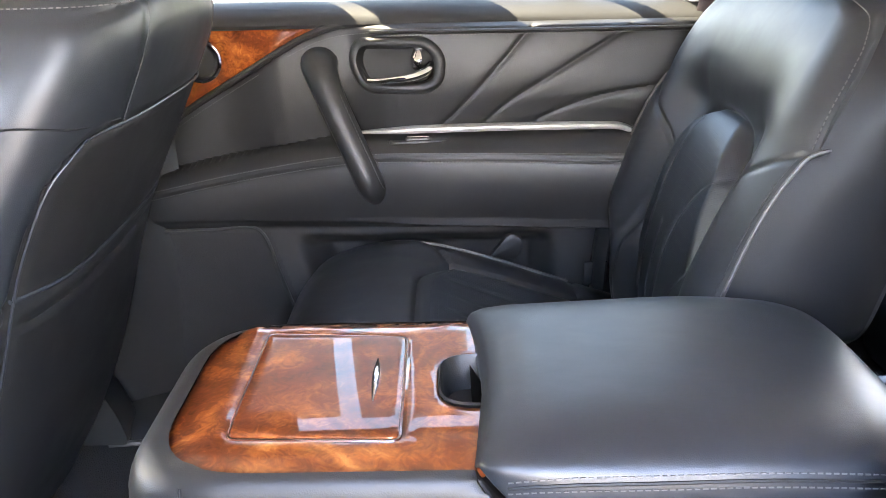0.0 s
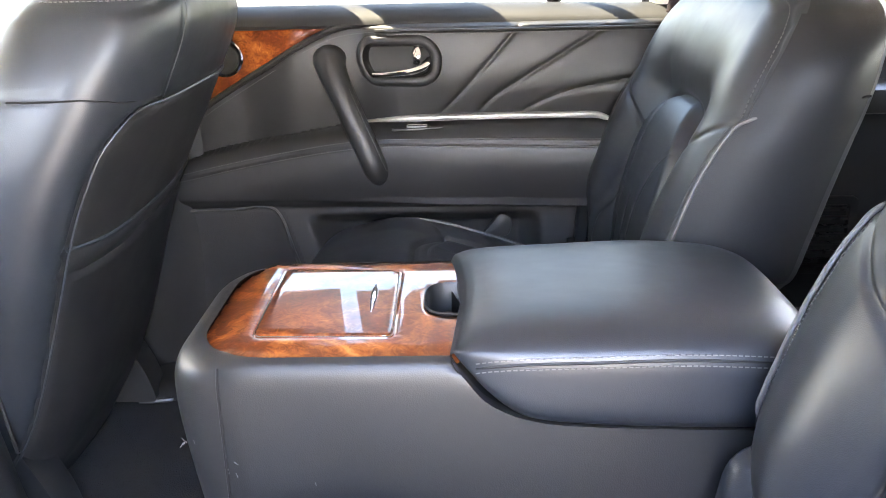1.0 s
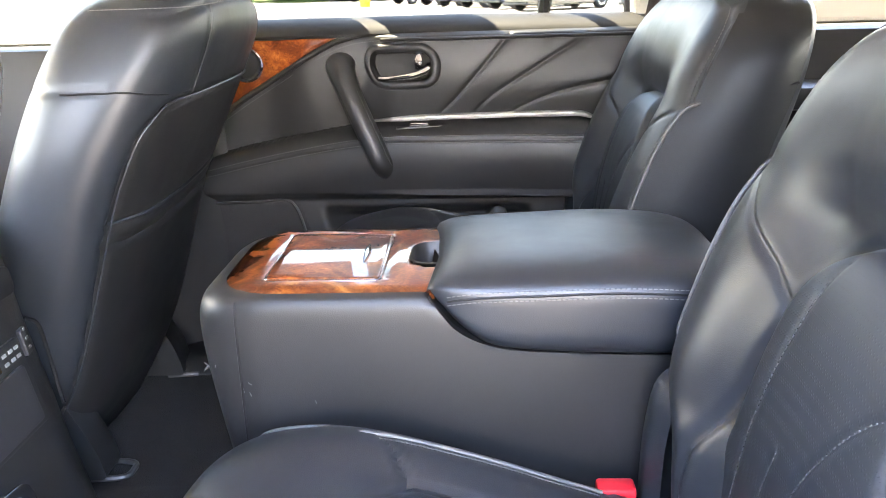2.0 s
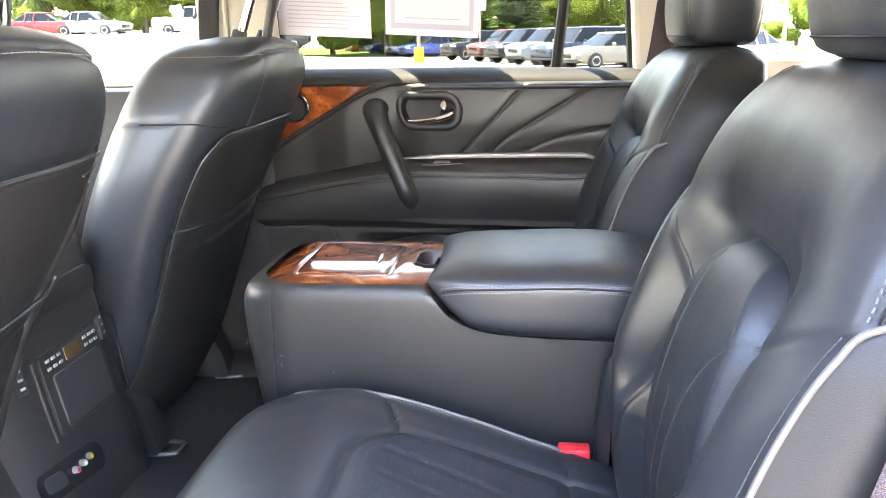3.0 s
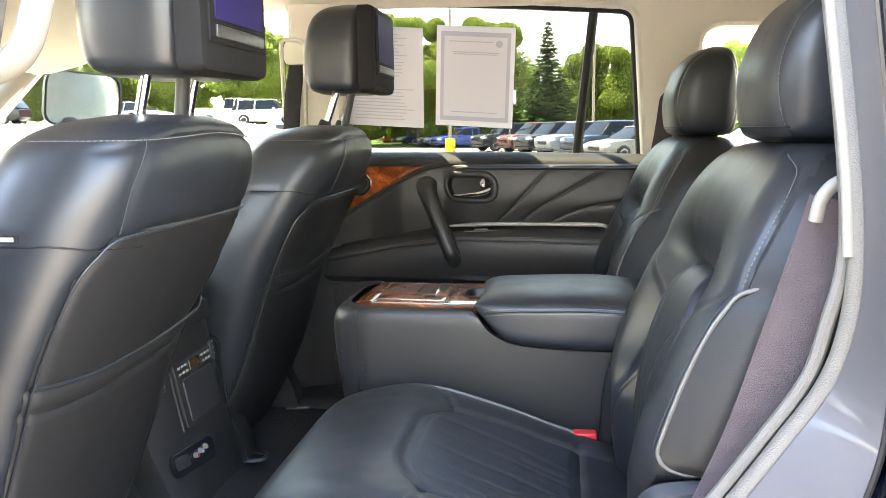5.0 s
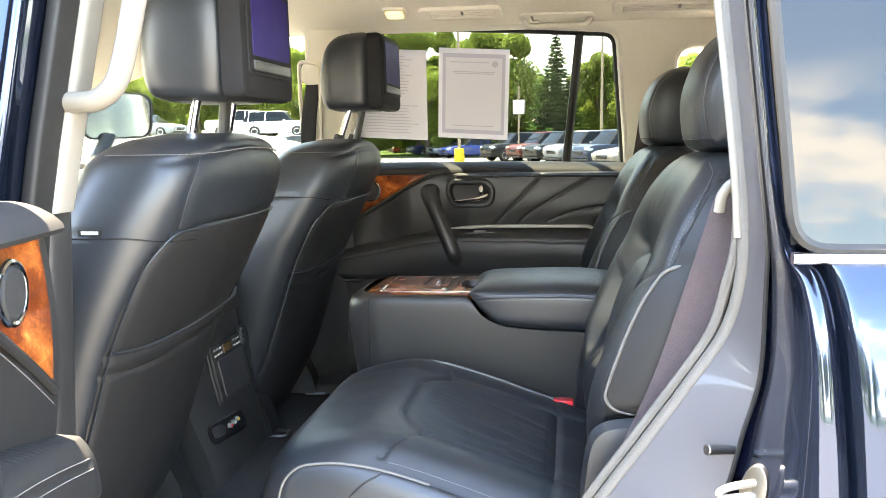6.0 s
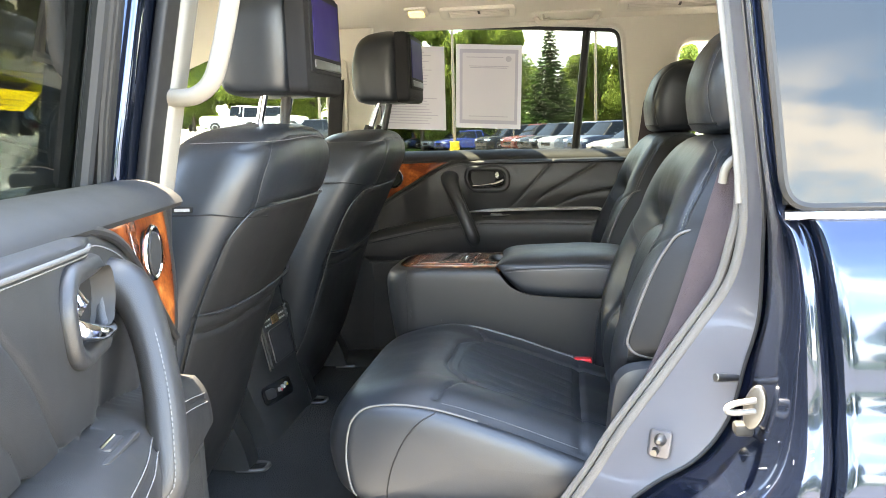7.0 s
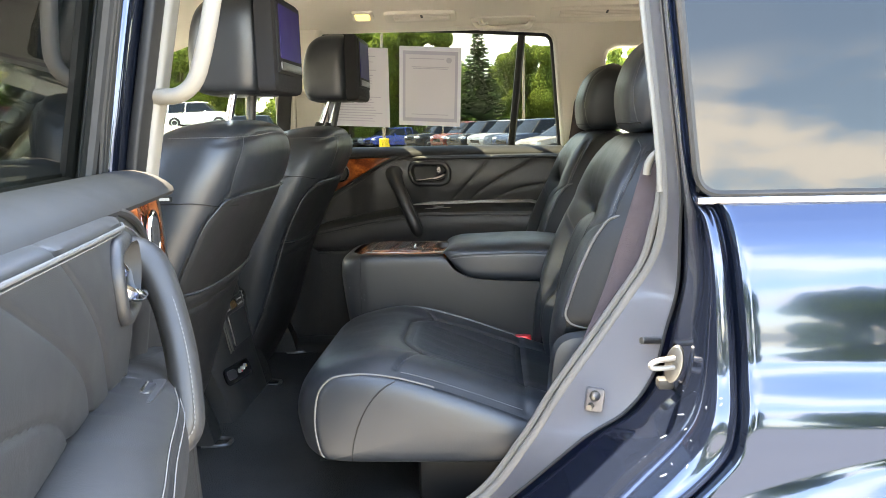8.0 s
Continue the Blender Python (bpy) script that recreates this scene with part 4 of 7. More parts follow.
    if s < 0:
        part("door_glass", bm_prism(REAR_WIN, lambda u, v, w: Vector((u, -0.872 + lean(v) - w, v)), 0.004), SIDE_GLASS, dr, "dark tinted window glass")
        outer = round_poly([(-0.525, 1.26), (-0.530, 1.765), (-0.05, 1.755), (0.355, 1.715), (0.42, 1.26)], [0.005, 0.04, 0.3, 0.05, 0.005], 6)
        part("window_sash", bm_prism(outer, lambda u, v, w: Vector((u, -0.905 + lean(v) + w, v)), 0.05, 0.008, holes=(REAR_WIN,)), RUBBER, dr, "black window surround", smooth=False)
        for off in (0.018, 0.036):
            line = [Vector((-0.452 - off, -0.852 + lean(z), z)) for z in (1.27, 1.4, 1.55, 1.72)]
            part("rubber_rib", bm_tube(line, 0.006, 8), RUBBER, dr, "black rubber channel")
        edge = [[Vector((x, -y, z)) for x, y in ((-0.512, 0.79), (-0.535, 0.82), (-0.54, 0.90), (-0.535, 0.945), (-0.50, 0.962))] for z in (0.62, 0.9, 1.15, 1.262)]
        part("door_edge", bm_grid(edge), NAVY, dr)
        skin = [[Vector((x, -body_y(-0.3, z) , z)) for z in (0.60, 0.75, 0.90, 1.02, 1.14, 1.22, 1.262)] for x in [-0.50 + 0.09 * i for i in range(11)]]
        part("door_skin", bm_grid(skin), NAVY, dr)
        part("belt_moulding", bm_tube([Vector((-0.50, -0.955, 1.277)), Vector((0.0, -0.955, 1.277)), Vector((0.40, -0.955, 1.277))], 0.012, 8, flat=0.7), CHROME, dr, "chrome belt moulding")
        shelf = [[Vector((x, -y, z)) for y, z in ((0.86, 1.316), (0.90, 1.305), (0.945, 1.285), (0.962, 1.262))] for x in (-0.50, 0.0, 0.40)]
        part("outer_sill", bm_grid(shelf), PLASTIC, dr)
        back = [[Vector((0.440, -y, z)) for y in (0.72, 0.80, 0.9, 0.962)] for z in (0.66, 0.9, 1.1, 1.26)]
        part("rear_edge", bm_grid(back), NAVY, dr)
    return dr


SIDE_GLASS = clear_glass("dark_tinted_door_glass", (0.24, 0.265, 0.255))
door_right = build_door(1, "door_1", "closed rear car door with quilted black leather lining", True)
door_left = build_door(-1, "door_2", "open rear car door with black leather lining and burl wood", True)
door_left.rotation_euler = (0, 0, radians(-79.3))
door_left.location.z += 0.009

# ---- seats ----
def section(hw, xf, xb, n=3.2, count=96):
    """A rounded outline in x and y, half width hw, from the front face xf to the back face xb."""
    out = []
    for k in range(count):
        a = 2 * math.pi * k / count
        c, s = math.cos(a), math.sin(a)
        out.append((((xf + xb) / 2 + (xb - xf) / 2 * math.copysign(abs(c) ** (2 / n), c)), hw * math.copysign(abs(s) ** (2 / n), s)))
    return out


def resample(pts, count):
    P = [Vector((p[0], p[1], 0)) for p in pts]
    P.append(P[0])
    d = [0.0]
    for a, b in zip(P, P[1:]):
        d.append(d[-1] + (b - a).length)
    out, i = [], 0
    for k in range(count):
        t = d[-1] * k / count
        while d[i + 1] < t:
            i += 1
        f = (t - d[i]) / max(1e-9, d[i + 1] - d[i])
        q = P[i].lerp(P[i + 1], f)
        out.append((q.x, q.y))
    return out


# rear seat backrest, in its own frame: y from the seat's middle
HE = ([0.845, 0.93, 0.985, 1.005, 1.02, 1.035, 1.06, 1.226, 1.25, 1.28, 1.31, 1.335, 1.352, 1.364, 1.370], [0.205, 0.210, 0.218, 0.235, 0.252, 0.260, 0.263, 0.266, 0.266, 0.262, 0.252, 0.232, 0.200, 0.140, 0.05])
XE = ([0.845, 0.90, 0.95, 1.04, 1.066, 1.109, 1.137, 1.169, 1.198, 1.226, 1.25, 1.30, 1.335, 1.370], [0.264, 0.252, 0.248, 0.253, 0.257, 0.271, 0.281, 0.295, 0.311, 0.333, 0.345, 0.372, 0.395, 0.430])
XC = ([0.845, 0.90, 0.95, 1.04, 1.10, 1.15, 1.18, 1.205, 1.23, 1.26, 1.30, 1.335, 1.358, 1.370], [0.276, 0.270, 0.270, 0.278, 0.293, 0.313, 0.330, 0.340, 0.337, 0.336, 0.347, 0.367, 0.388, 0.416])
XR = ([0.845, 0.90, 0.95, 1.04, 1.12, 1.18, 1.22, 1.25, 1.30, 1.335, 1.358, 1.370], [0.246, 0.232, 0.229, 0.233, 0.260, 0.288, 0.309, 0.320, 0.345, 0.370, 0.393, 0.422])
XB = ([0.845, 0.95, 1.12, 1.25, 1.335, 1.358, 1.370], [0.400, 0.414, 0.456, 0.490, 0.506, 0.500, 0.475])
PAD_X = ([0.850, 0.95, 1.04, 1.10, 1.14, 1.165, 1.184, 1.196, 1.203, 1.207], [0.262, 0.256, 0.262, 0.274, 0.287, 0.297, 0.308, 0.320, 0.332, 0.346])
ARCH_A = [math.pi / 2 * k / 14 for k in range(1, 15)]
ARCH_Z = [0.850, 0.95, 1.00, 1.06, 1.118] + [1.118 + 0.090 * math.sin(a) for a in ARCH_A]
ARCH_W = [0.162, 0.158, 0.146, 0.126, 0.116] + [0.003 + 0.113 * max(0.0, math.cos(a)) ** 0.80 for a in ARCH_A]
ARCH = [(-w, z) for z, w in zip(ARCH_Z, ARCH_W)] + [(w, z) for z, w in reversed(list(zip(ARCH_Z, ARCH_W)))]
VEE = [[(sg * 0.266, 1.222), (sg * 0.228, 1.204), (sg * 0.186, 1.180), (sg * 0.150, 1.158), (sg * 0.116, 1.130)] for sg in (1, -1)]
SHOULDER = [[(sg * 0.262, 1.226), (sg * 0.257, 1.262), (sg * 0.250, 1.295), (sg * 0.236, 1.322), (sg * 0.206, 1.344), (sg * 0.150, 1.358)] for sg in (1, -1)]


def rear_front_x(y, z):
    """Front face of the rear backrest: bolsters stand out, the middle is dished."""
    u = min(1.0, abs(y) / curve1(z, *HE))
    xc, xr, xe = curve1(z, *XC), curve1(z, *XR), curve1(z, *XE)
    if u < 0.76:
        return xc + (xr - xc) * smooth01(0.38, 0.76, u)
    return xr + (xe - xr) * ((u - 0.76) / 0.24) ** 2.2


def build_rear_seat():
    seat = thing("rear_seat", (0.10, -0.435, FLOOR), "black leather rear captain seat with silver-grey piping", "seat", "rear seats")
    yc = -0.435
    nz, nf, ns = 190, 190, 5
    grid, flat = [], []
    for k in range(nz + 1):
        z = 0.845 + (1.370 - 0.845) * (1 - (1 - k / nz) ** 1.25)
        he, xe, xb = curve1(z, *HE), curve1(z, *XE), curve1(z, *XB)
        row = [Vector((rear_front_x(he * t, z), he * t, z)) for t in [-1 + 2 * i / nf for i in range(nf + 1)]]
        bulge = 0.021 * smooth01(1.372, 1.28, z) * smooth01(1.015, 1.045, z)
        sidep = spline([(xe, he, z), (xe + (xb - xe) * 0.25, he + bulge * 0.8, z), (xe + (xb - xe) * 0.6, he + bulge, z), (xb - (xb - xe) * 0.12, he - 0.004, z), (xb, he * 0.80, z)], ns)[1:]
        flat += [(p.y, p.z) for p in row]
        back = [Vector((xb + 0.006 * (1 - t * t), he * 0.80 * t, z)) for t in (0.66, 0.33, 0, -0.33, -0.66)]
        grid.append((row, sidep + back + [Vector((p.x, -p.y, p.z)) for p in reversed(sidep)]))
    press = groove(flat, [ARCH], 0.006, 0.006) + groove(flat, VEE, 0.0035, 0.0035) + groove(flat, SHOULDER, 0.004, 0.005)
    k = 0
    rows = []
    for row, rest in grid:
        for p in row:
            p.x += press[k]
            k += 1
        rows.append([p + Vector((0, yc, 0)) for p in row + rest])
    near, far, rest = split(bm_grid(rows, wrap_v=True, cap=True), [lambda c: yc - c.y > curve1(c.z, *HE) + 0.0006, lambda c: c.y - yc > curve1(c.z, *HE) + 0.0006])
    back = part("backrest", rest, LEATHER, seat)
    for side in (near, far):
        part("side_bolster", side, SIDE_VINYL, seat, "smooth black vinyl side bolster")
    # perforated centre panel, a pad of its own let into the backrest
    lines = [[(0.052, 1.192), (0.068, 1.10), (0.098, 0.95), (0.112, 0.87)], [(0.020, 1.06), (0.052, 0.95), (0.078, 0.87)], [(-0.110, 1.158), (-0.060, 1.120), (-0.010, 1.03), (0.040, 0.87)], [(-0.118, 1.05), (-0.050, 0.98), (0.0, 0.87)], [(-0.135, 0.95), (-0.06, 0.88)]]
    inlines = [[(p.x, p.y) for p in spline([(a, b, 0) for a, b in q], 5)] for q in lines]

    def pad_x(y, z):
        half = curve1(z, ARCH_Z, ARCH_W)
        e = min(1.0, abs(y) / max(0.006, half))
        face = curve1(z, *PAD_X) + 0.004 * e * e
        base = rear_front_x(y, z) + 0.005
        return base + (min(face, base) - base) * smooth01(1.0, 0.80, e)
    npz, npy = 120, 70
    pts = []
    for i in range(npz + 1):
        z = 0.850 + (1.207 - 0.850) * (1 - (1 - i / npz) ** 2.0)
        half = curve1(z, ARCH_Z, ARCH_W) - 0.001
        for j in range(npy + 1):
            pts.append((half * (-1 + 2 * j / npy), z))
    pr = groove(pts, inlines, 0.0035, 0.0022)
    rows = [[Vector((pad_x(y, z) + pr[i * (npy + 1) + j], yc + y, z)) for j, (y, z) in enumerate(pts[i * (npy + 1):(i + 1) * (npy + 1)])] for i in range(npz + 1)]
    ins = part("back_insert", bm_grid(rows), PERFORATED, seat, "perforated black leather centre panel")
    for q in inlines:
        part("stitching", bm_stitch([Vector((pad_x(a, b) + 0.0012, yc + a, b)) for a, b in q], 0.0026, 0.0026, 0.0005), THREAD_DARK, ins)
    for sg in (1, -1):
        pp = [Vector((0.372, yc + sg * 0.270, 1.2345)), Vector((0.350, yc + sg * 0.2695, 1.2285))]
        for z in [1.220, 1.205, 1.185, 1.16, 1.13, 1.10, 1.07, 1.05]:
            pp.append(Vector((curve1(z, *XE) - 0.0015 - 0.006 * smooth01(1.235, 1.215, z) * 0.2, yc + sg * (curve1(z, *HE) + 0.001), z)))
        pp += [Vector((0.262, yc + sg * 0.262, 1.034)), Vector((0.285, yc + sg * 0.261, 1.027)), Vector((0.315, yc + sg * 0.258, 1.026))]
        part("piping", bm_tube(spline(pp, 5), 0.0024, 8), PIPING, back, "silver-grey piping")
        st = [Vector((rear_front_x(curve1(z, *HE) - 0.010, z) - 0.0006, yc + sg * (curve1(z, *HE) - 0.010), z)) for z in [1.215 - 0.17 * t / 40 for t in range(41)]]
        part("stitching", bm_stitch(st, 0.0030, 0.0016, 0.0004), THREAD_DARK, back)
        sh = [Vector((rear_front_x(abs(a) - 0.001, b) + 0.0005, yc + a - sg * 0.001, b)) for a, b in [(p.x, p.y) for p in spline([(a, b, 0) for a, b in SHOULDER[0 if sg > 0 else 1]], 6)]]
        part("stitching", bm_stitch(sh, 0.0038, 0.0022, 0.0005), THREAD, back)
        # seam between shoulder and side panel, running back
        sd = [Vector((0.350 + 0.115 * t / 6, yc + sg * (0.2715 + 0.0105 * math.sin(math.pi * t / 6.5)), 1.2285 + 0.022 * (t / 6) ** 0.7)) for t in range(7)]
        part("side_seam", bm_tube(spline(sd, 4), 0.0016, 6), RUBBER, back)
    # headrest
    hz = [1.368, 1.376, 1.40, 1.45, 1.50, 1.53, 1.550, 1.560]
    hw = [0.085, 0.112, 0.124, 0.130, 0.128, 0.116, 0.090, 0.04]
    xf = [0.402, 0.388, 0.380, 0.378, 0.393, 0.412, 0.438, 0.470]
    xb = [0.500, 0.515, 0.523, 0.526, 0.522, 0.516, 0.506, 0.490]
    rows = []
    for i in range(71):
        z = hz[0] + (hz[-1] - hz[0]) * (0.5 - 0.5 * math.cos(math.pi * i / 70))
        row = []
        for x, y in resample(section(curve1(z, hz, hw), curve1(z, hz, xf), curve1(z, hz, xb), 3.6, 200), 200):
            e = 0.0035 * math.exp(-((abs(y) - 0.104) / 0.003) ** 2)
            row.append(Vector((x + (e if x < 0.45 else -e), yc + y, z)))
        rows.append(row)
    head = part("headrest", bm_grid(rows, wrap_v=True, cap=True), LEATHER, seat, "rounded black leather headrest")

    def head_x(y, z):
        w, n = curve1(z, hz, hw), 3.6
        f, b = curve1(z, hz, xf), curve1(z, hz, xb)
        return (f + b) / 2 - (b - f) / 2 * max(0, 1 - (min(1, y / w)) ** n) ** (1 / n)
    for sg in (1, -1):
        part("stitching", bm_stitch([Vector((head_x(0.109, z) - 0.0006, yc + sg * 0.109, z)) for z in [1.388 + 0.145 * t / 20 for t in range(21)]], 0.0036, 0.0022, 0.0005), THREAD, head)
        part("post", bm_cyl((0.435, yc + sg * 0.055, 1.335), (0.437, yc + sg * 0.055, 1.40), 0.007), CHROME, seat, "chrome headrest post")
    low = [Vector((head_x(abs(y), 1.386) - 0.001, yc + y, 1.386)) for y in [-0.112 + 0.224 * t / 24 for t in range(25)]]
    part("lower_seam", bm_tube(low, 0.0014, 6), RUBBER, head)
    # cushion: outline from the front foot over the nose to the back, at the middle and at the sides
    MID = [(-0.232, 0.786), (-0.246, 0.800), (-0.258, 0.850), (-0.254, 0.885), (-0.238, 0.918), (-0.200, 0.951), (-0.100, 0.970), (-0.030, 0.957), (0.060, 0.932), (0.140, 0.905), (0.260, 0.868)]
    SIDE = [(-0.184, 0.784), (-0.197, 0.800), (-0.205, 0.850), (-0.199, 0.902), (-0.184, 0.928), (-0.158, 0.942), (-0.100, 0.945), (-0.030, 0.933), (0.060, 0.905), (0.140, 0.876), (0.260, 0.830)]
    HALF = 0.270
    TOP_X = [p[0] for p in MID[6:]]

    def blend(u):
        return 1 - min(1.0, abs(u)) ** 7.0

    def relief(x, y):
        u = abs(y) / HALF
        bol = 0.010 * smooth01(0.55, 0.76, u) * smooth01(1.0, 0.84, u) * smooth01(-0.2, -0.02, x)
        dish = -0.012 * smooth01(0.66, 0.25, u) * smooth01(-0.08, 0.06, x)
        return bol + dish

    def cushion_z(x, y):
        f = blend(y / HALF)
        return curve1(x, TOP_X, [p[1] for p in MID[6:]]) * f + curve1(x, TOP_X, [p[1] for p in SIDE[6:]]) * (1 - f) + relief(x, y)

    def ins_front(y):
        return -0.060 + 9.0 * max(0.0, abs(y) - 0.06) ** 2.2
    ins_line = [(0.23, -0.158), (0.172, -0.158)] + [(ins_front(y), y) for y in [-0.156 + 0.312 * t / 30 for t in range(31)]] + [(0.172, 0.158), (0.23, 0.158)]
    ys_line = [[(-0.056, sg * 0.252), (-0.036, sg * 0.210), (-0.016, sg * 0.165), (-0.010, sg * 0.135)] for sg in (1, -1)]
    cross = [[(0.178, -0.26), (0.180, -0.15), (0.182, 0.0), (0.180, 0.15), (0.178, 0.26)]]
    mid = spline([(x, 0, z) for x, z in MID], 16)
    sid = spline([(x, 0, z) for x, z in SIDE], 16)
    nc = 150
    us = [math.sin(math.pi / 2 * (-1 + 2 * j / nc)) for j in range(nc + 1)]
    us = [0.6 * u + 0.4 * (-1 + 2 * j / nc) for j, u in enumerate(us)]
    grid = []
    for a, b in zip(mid, sid):
        grid.append([b.lerp(a, blend(u)) + Vector((0, u * HALF, 0)) for u in us])
    flat = [(p.x, p.y) for row in grid for p in row]
    press = groove(flat, [ins_line], 0.0045, 0.0045) + groove(flat, ys_line, 0.0038, 0.0045) + groove(flat, cross, 0.005, 0.0055)
    k = 0
    for row in grid:
        for p in row:
            if p.z > 0.86:
                p.z += relief(p.x, p.y) - press[k] * smooth01(1.0, 0.93, abs(p.y) / HALF)
            p.y += yc
            k += 1
    cus = part("cushion", bm_grid(grid), LEATHER, seat, "thick black leather seat cushion")
    for sg in (1, -1):
        rows = []
        for f, out in ((1.0, 0.0), (0.985, 0.004), (0.94, 0.009), (0.82, 0.015), (0.6, 0.019), (0.3, 0.021), (0.02, 0.022), (0.001, 0.022)):
            rows.append([Vector((0.02 + (p.x - 0.02) * f, yc + sg * (HALF + out), 0.850 + (p.z - 0.850) * f)) for p in sid + [Vector((0.15, 0, 0.781)), Vector((0.04, 0, 0.780)), Vector((-0.07, 0, 0.780)), Vector((-0.15, 0, 0.781))]])
        side = part("side_panel", bm_grid(rows, wrap_v=True), LEATHER, cus, "smooth leather side of the cushion")
        part("side_piping", bm_tube([Vector((p.x, yc + sg * (HALF + 0.0012), p.z + 0.0005)) for p in sid[6:-40]], 0.0021, 8), PIPING, side, "silver-grey piping")
        loop = [(p.x - 0.02, p.z - 0.85) for p in sid] + [(0.13, -0.069), (0.02, -0.07), (-0.09, -0.07), (-0.17, -0.069)]
        rim = sorted((math.atan2(b, a) % (2 * math.pi), math.hypot(a, b)) for a, b in loop)
        dn = []
        for p in spline([(-0.052, 0, 0.936), (-0.078, 0, 0.922), (-0.104, 0, 0.892), (-0.124, 0, 0.850), (-0.134, 0, 0.810), (-0.136, 0, 0.786)], 6):
            a, r = math.atan2(p.z - 0.85, p.x - 0.02) % (2 * math.pi), math.hypot(p.x - 0.02, p.z - 0.85)
            edge = curve1(a, [q[0] for q in rim], [q[1] for q in rim])
            out = curve1(min(1.0, r / edge), [0.02, 0.3, 0.6, 0.82, 0.94, 0.985, 1.0], [0.022, 0.021, 0.019, 0.015, 0.009, 0.004, 0.0])
            dn.append(Vector((p.x, yc + sg * (HALF + out + 0.0002), p.z)))
        part("side_seam", bm_tube(dn, 0.0012, 6), RUBBER, side, "dark sewn seam")
        q = HALF * (0.785 if sg > 0 else 0.955)
        sti = [Vector((x, yc + sg * q, cushion_z(x, q) + 0.0004)) for x in [-0.045 + 0.22 * t / 30 for t in range(31)]]
        part("stitching", bm_stitch(sti, 0.0034, 0.0020, 0.00045), THREAD, cus)
        if sg > 0:
            ln = [Vector((x, yc + HALF * 0.82, cushion_z(x, HALF * 0.82) + 0.0008)) for x in [-0.066 + 0.240 * t / 30 for t in range(31)]]
            part("piping", bm_tube(ln, 0.0024, 8), PIPING, cus, "silver-grey piping")
        front = [Vector((p.x + 0.004 + (0.004 if p.z < 0.92 else 0), yc + sg * (HALF + 0.0035), p.z - 0.005)) for p in sid[18:-72]]
        part("stitching", bm_stitch(front, 0.0034, 0.0018, 0.0005), THREAD, side)
    part("underside", bm_grid([[Vector((x, yc + y, 0.7815 + 0.004 * (x < -0.2))) for y in (-HALF, 0, HALF)] for x in (-0.20, -0.1, 0.1, 0.26)]), RUBBER, cus)
    n, m = 70, 60
    pts = []
    for i in range(n + 1):
        y = -0.155 + 0.31 * i / n
        for j in range(m + 1):
            f = ins_front(y) + 0.002
            pts.append((f + (0.178 - f) * j / m, y))
    tuck = [[(-0.02 + 0.19 * t / 4, yy - 0.03 * (t / 4) ** 2) for t in range(5)] for yy in (-0.105, -0.055, 0.0, 0.055, 0.105)]
    wrinkle = [[(0.02, -0.10), (0.06, -0.112), (0.10, -0.10)], [(0.05, -0.06), (0.08, -0.07), (0.13, -0.05)], [(0.10, 0.06), (0.15, 0.05)]]
    pr = groove(pts, tuck, 0.004, 0.0018) + groove(pts, wrinkle, 0.006, 0.0022)
    rows = []
    for i in range(n + 1):
        row = []
        for j in range(m + 1):
            x, y = pts[i * (m + 1) + j]
            edge = smooth01(0.155, 0.140, abs(y)) * smooth01(0, 0.10, j / m) * smooth01(1.0, 0.94, j / m)
            row.append(Vector((x, yc + y, cushion_z(x, y) - 0.004 + 0.0055 * edge - pr[i * (m + 1) + j])))
        rows.append(row)
    part("cushion_insert", bm_grid(rows), PERFORATED, seat, "perforated black leather seat panel")
    # plinth and hinge covers
    part("seat_base", bm_box(-0.03, 0.30, yc - 0.15, yc + 0.15, FLOOR + 0.001, 0.781, 0.02), RUBBER, seat, "black plastic seat plinth")
    for sg in (1, -1):
        rows = []
        for w, f in ((0.0, 0.80), (0.012, 0.96), (0.028, 1.0), (0.042, 0.93), (0.048, 0.70), (0.049, 0.05)):
            sec = round_poly([(0.214, 0.80), (0.37, 0.80), (0.38, 1.022), (0.292, 1.024), (0.232, 1.014), (0.220, 0.95)], [0.03, 0.03, 0.01, 0.02, 0.030, 0.04], 6)
            rows.append([Vector((0.305 + (q.x - 0.305) * f, yc + sg * (0.236 + w), 0.905 + (q.y - 0.905) * f)) for q in sec])
        part("hinge_cover", bm_grid(rows, wrap_v=True), LEATHER, seat, "padded side hinge cover")
    return seat


THREAD_DARK = surface("dark_grey_thread", (0.055, 0.055, 0.058), 0.8, vary=0.2, scale=60)
rear_left = build_rear_seat()
rear_right = copy_thing(rear_left, Matrix.Translation((0.10, 0.435, FLOOR)))

RAIL_METAL = surface("dull_rail_metal", (0.10, 0.10, 0.10), 0.4, metal=0.6, vary=0.2, scale=20)
BEZEL = surface("matt_black_monitor_plastic", (0.016, 0.016, 0.017), 0.6, vary=0.15, scale=20, bump=0.1, bump_scale=900, spec=0.04)
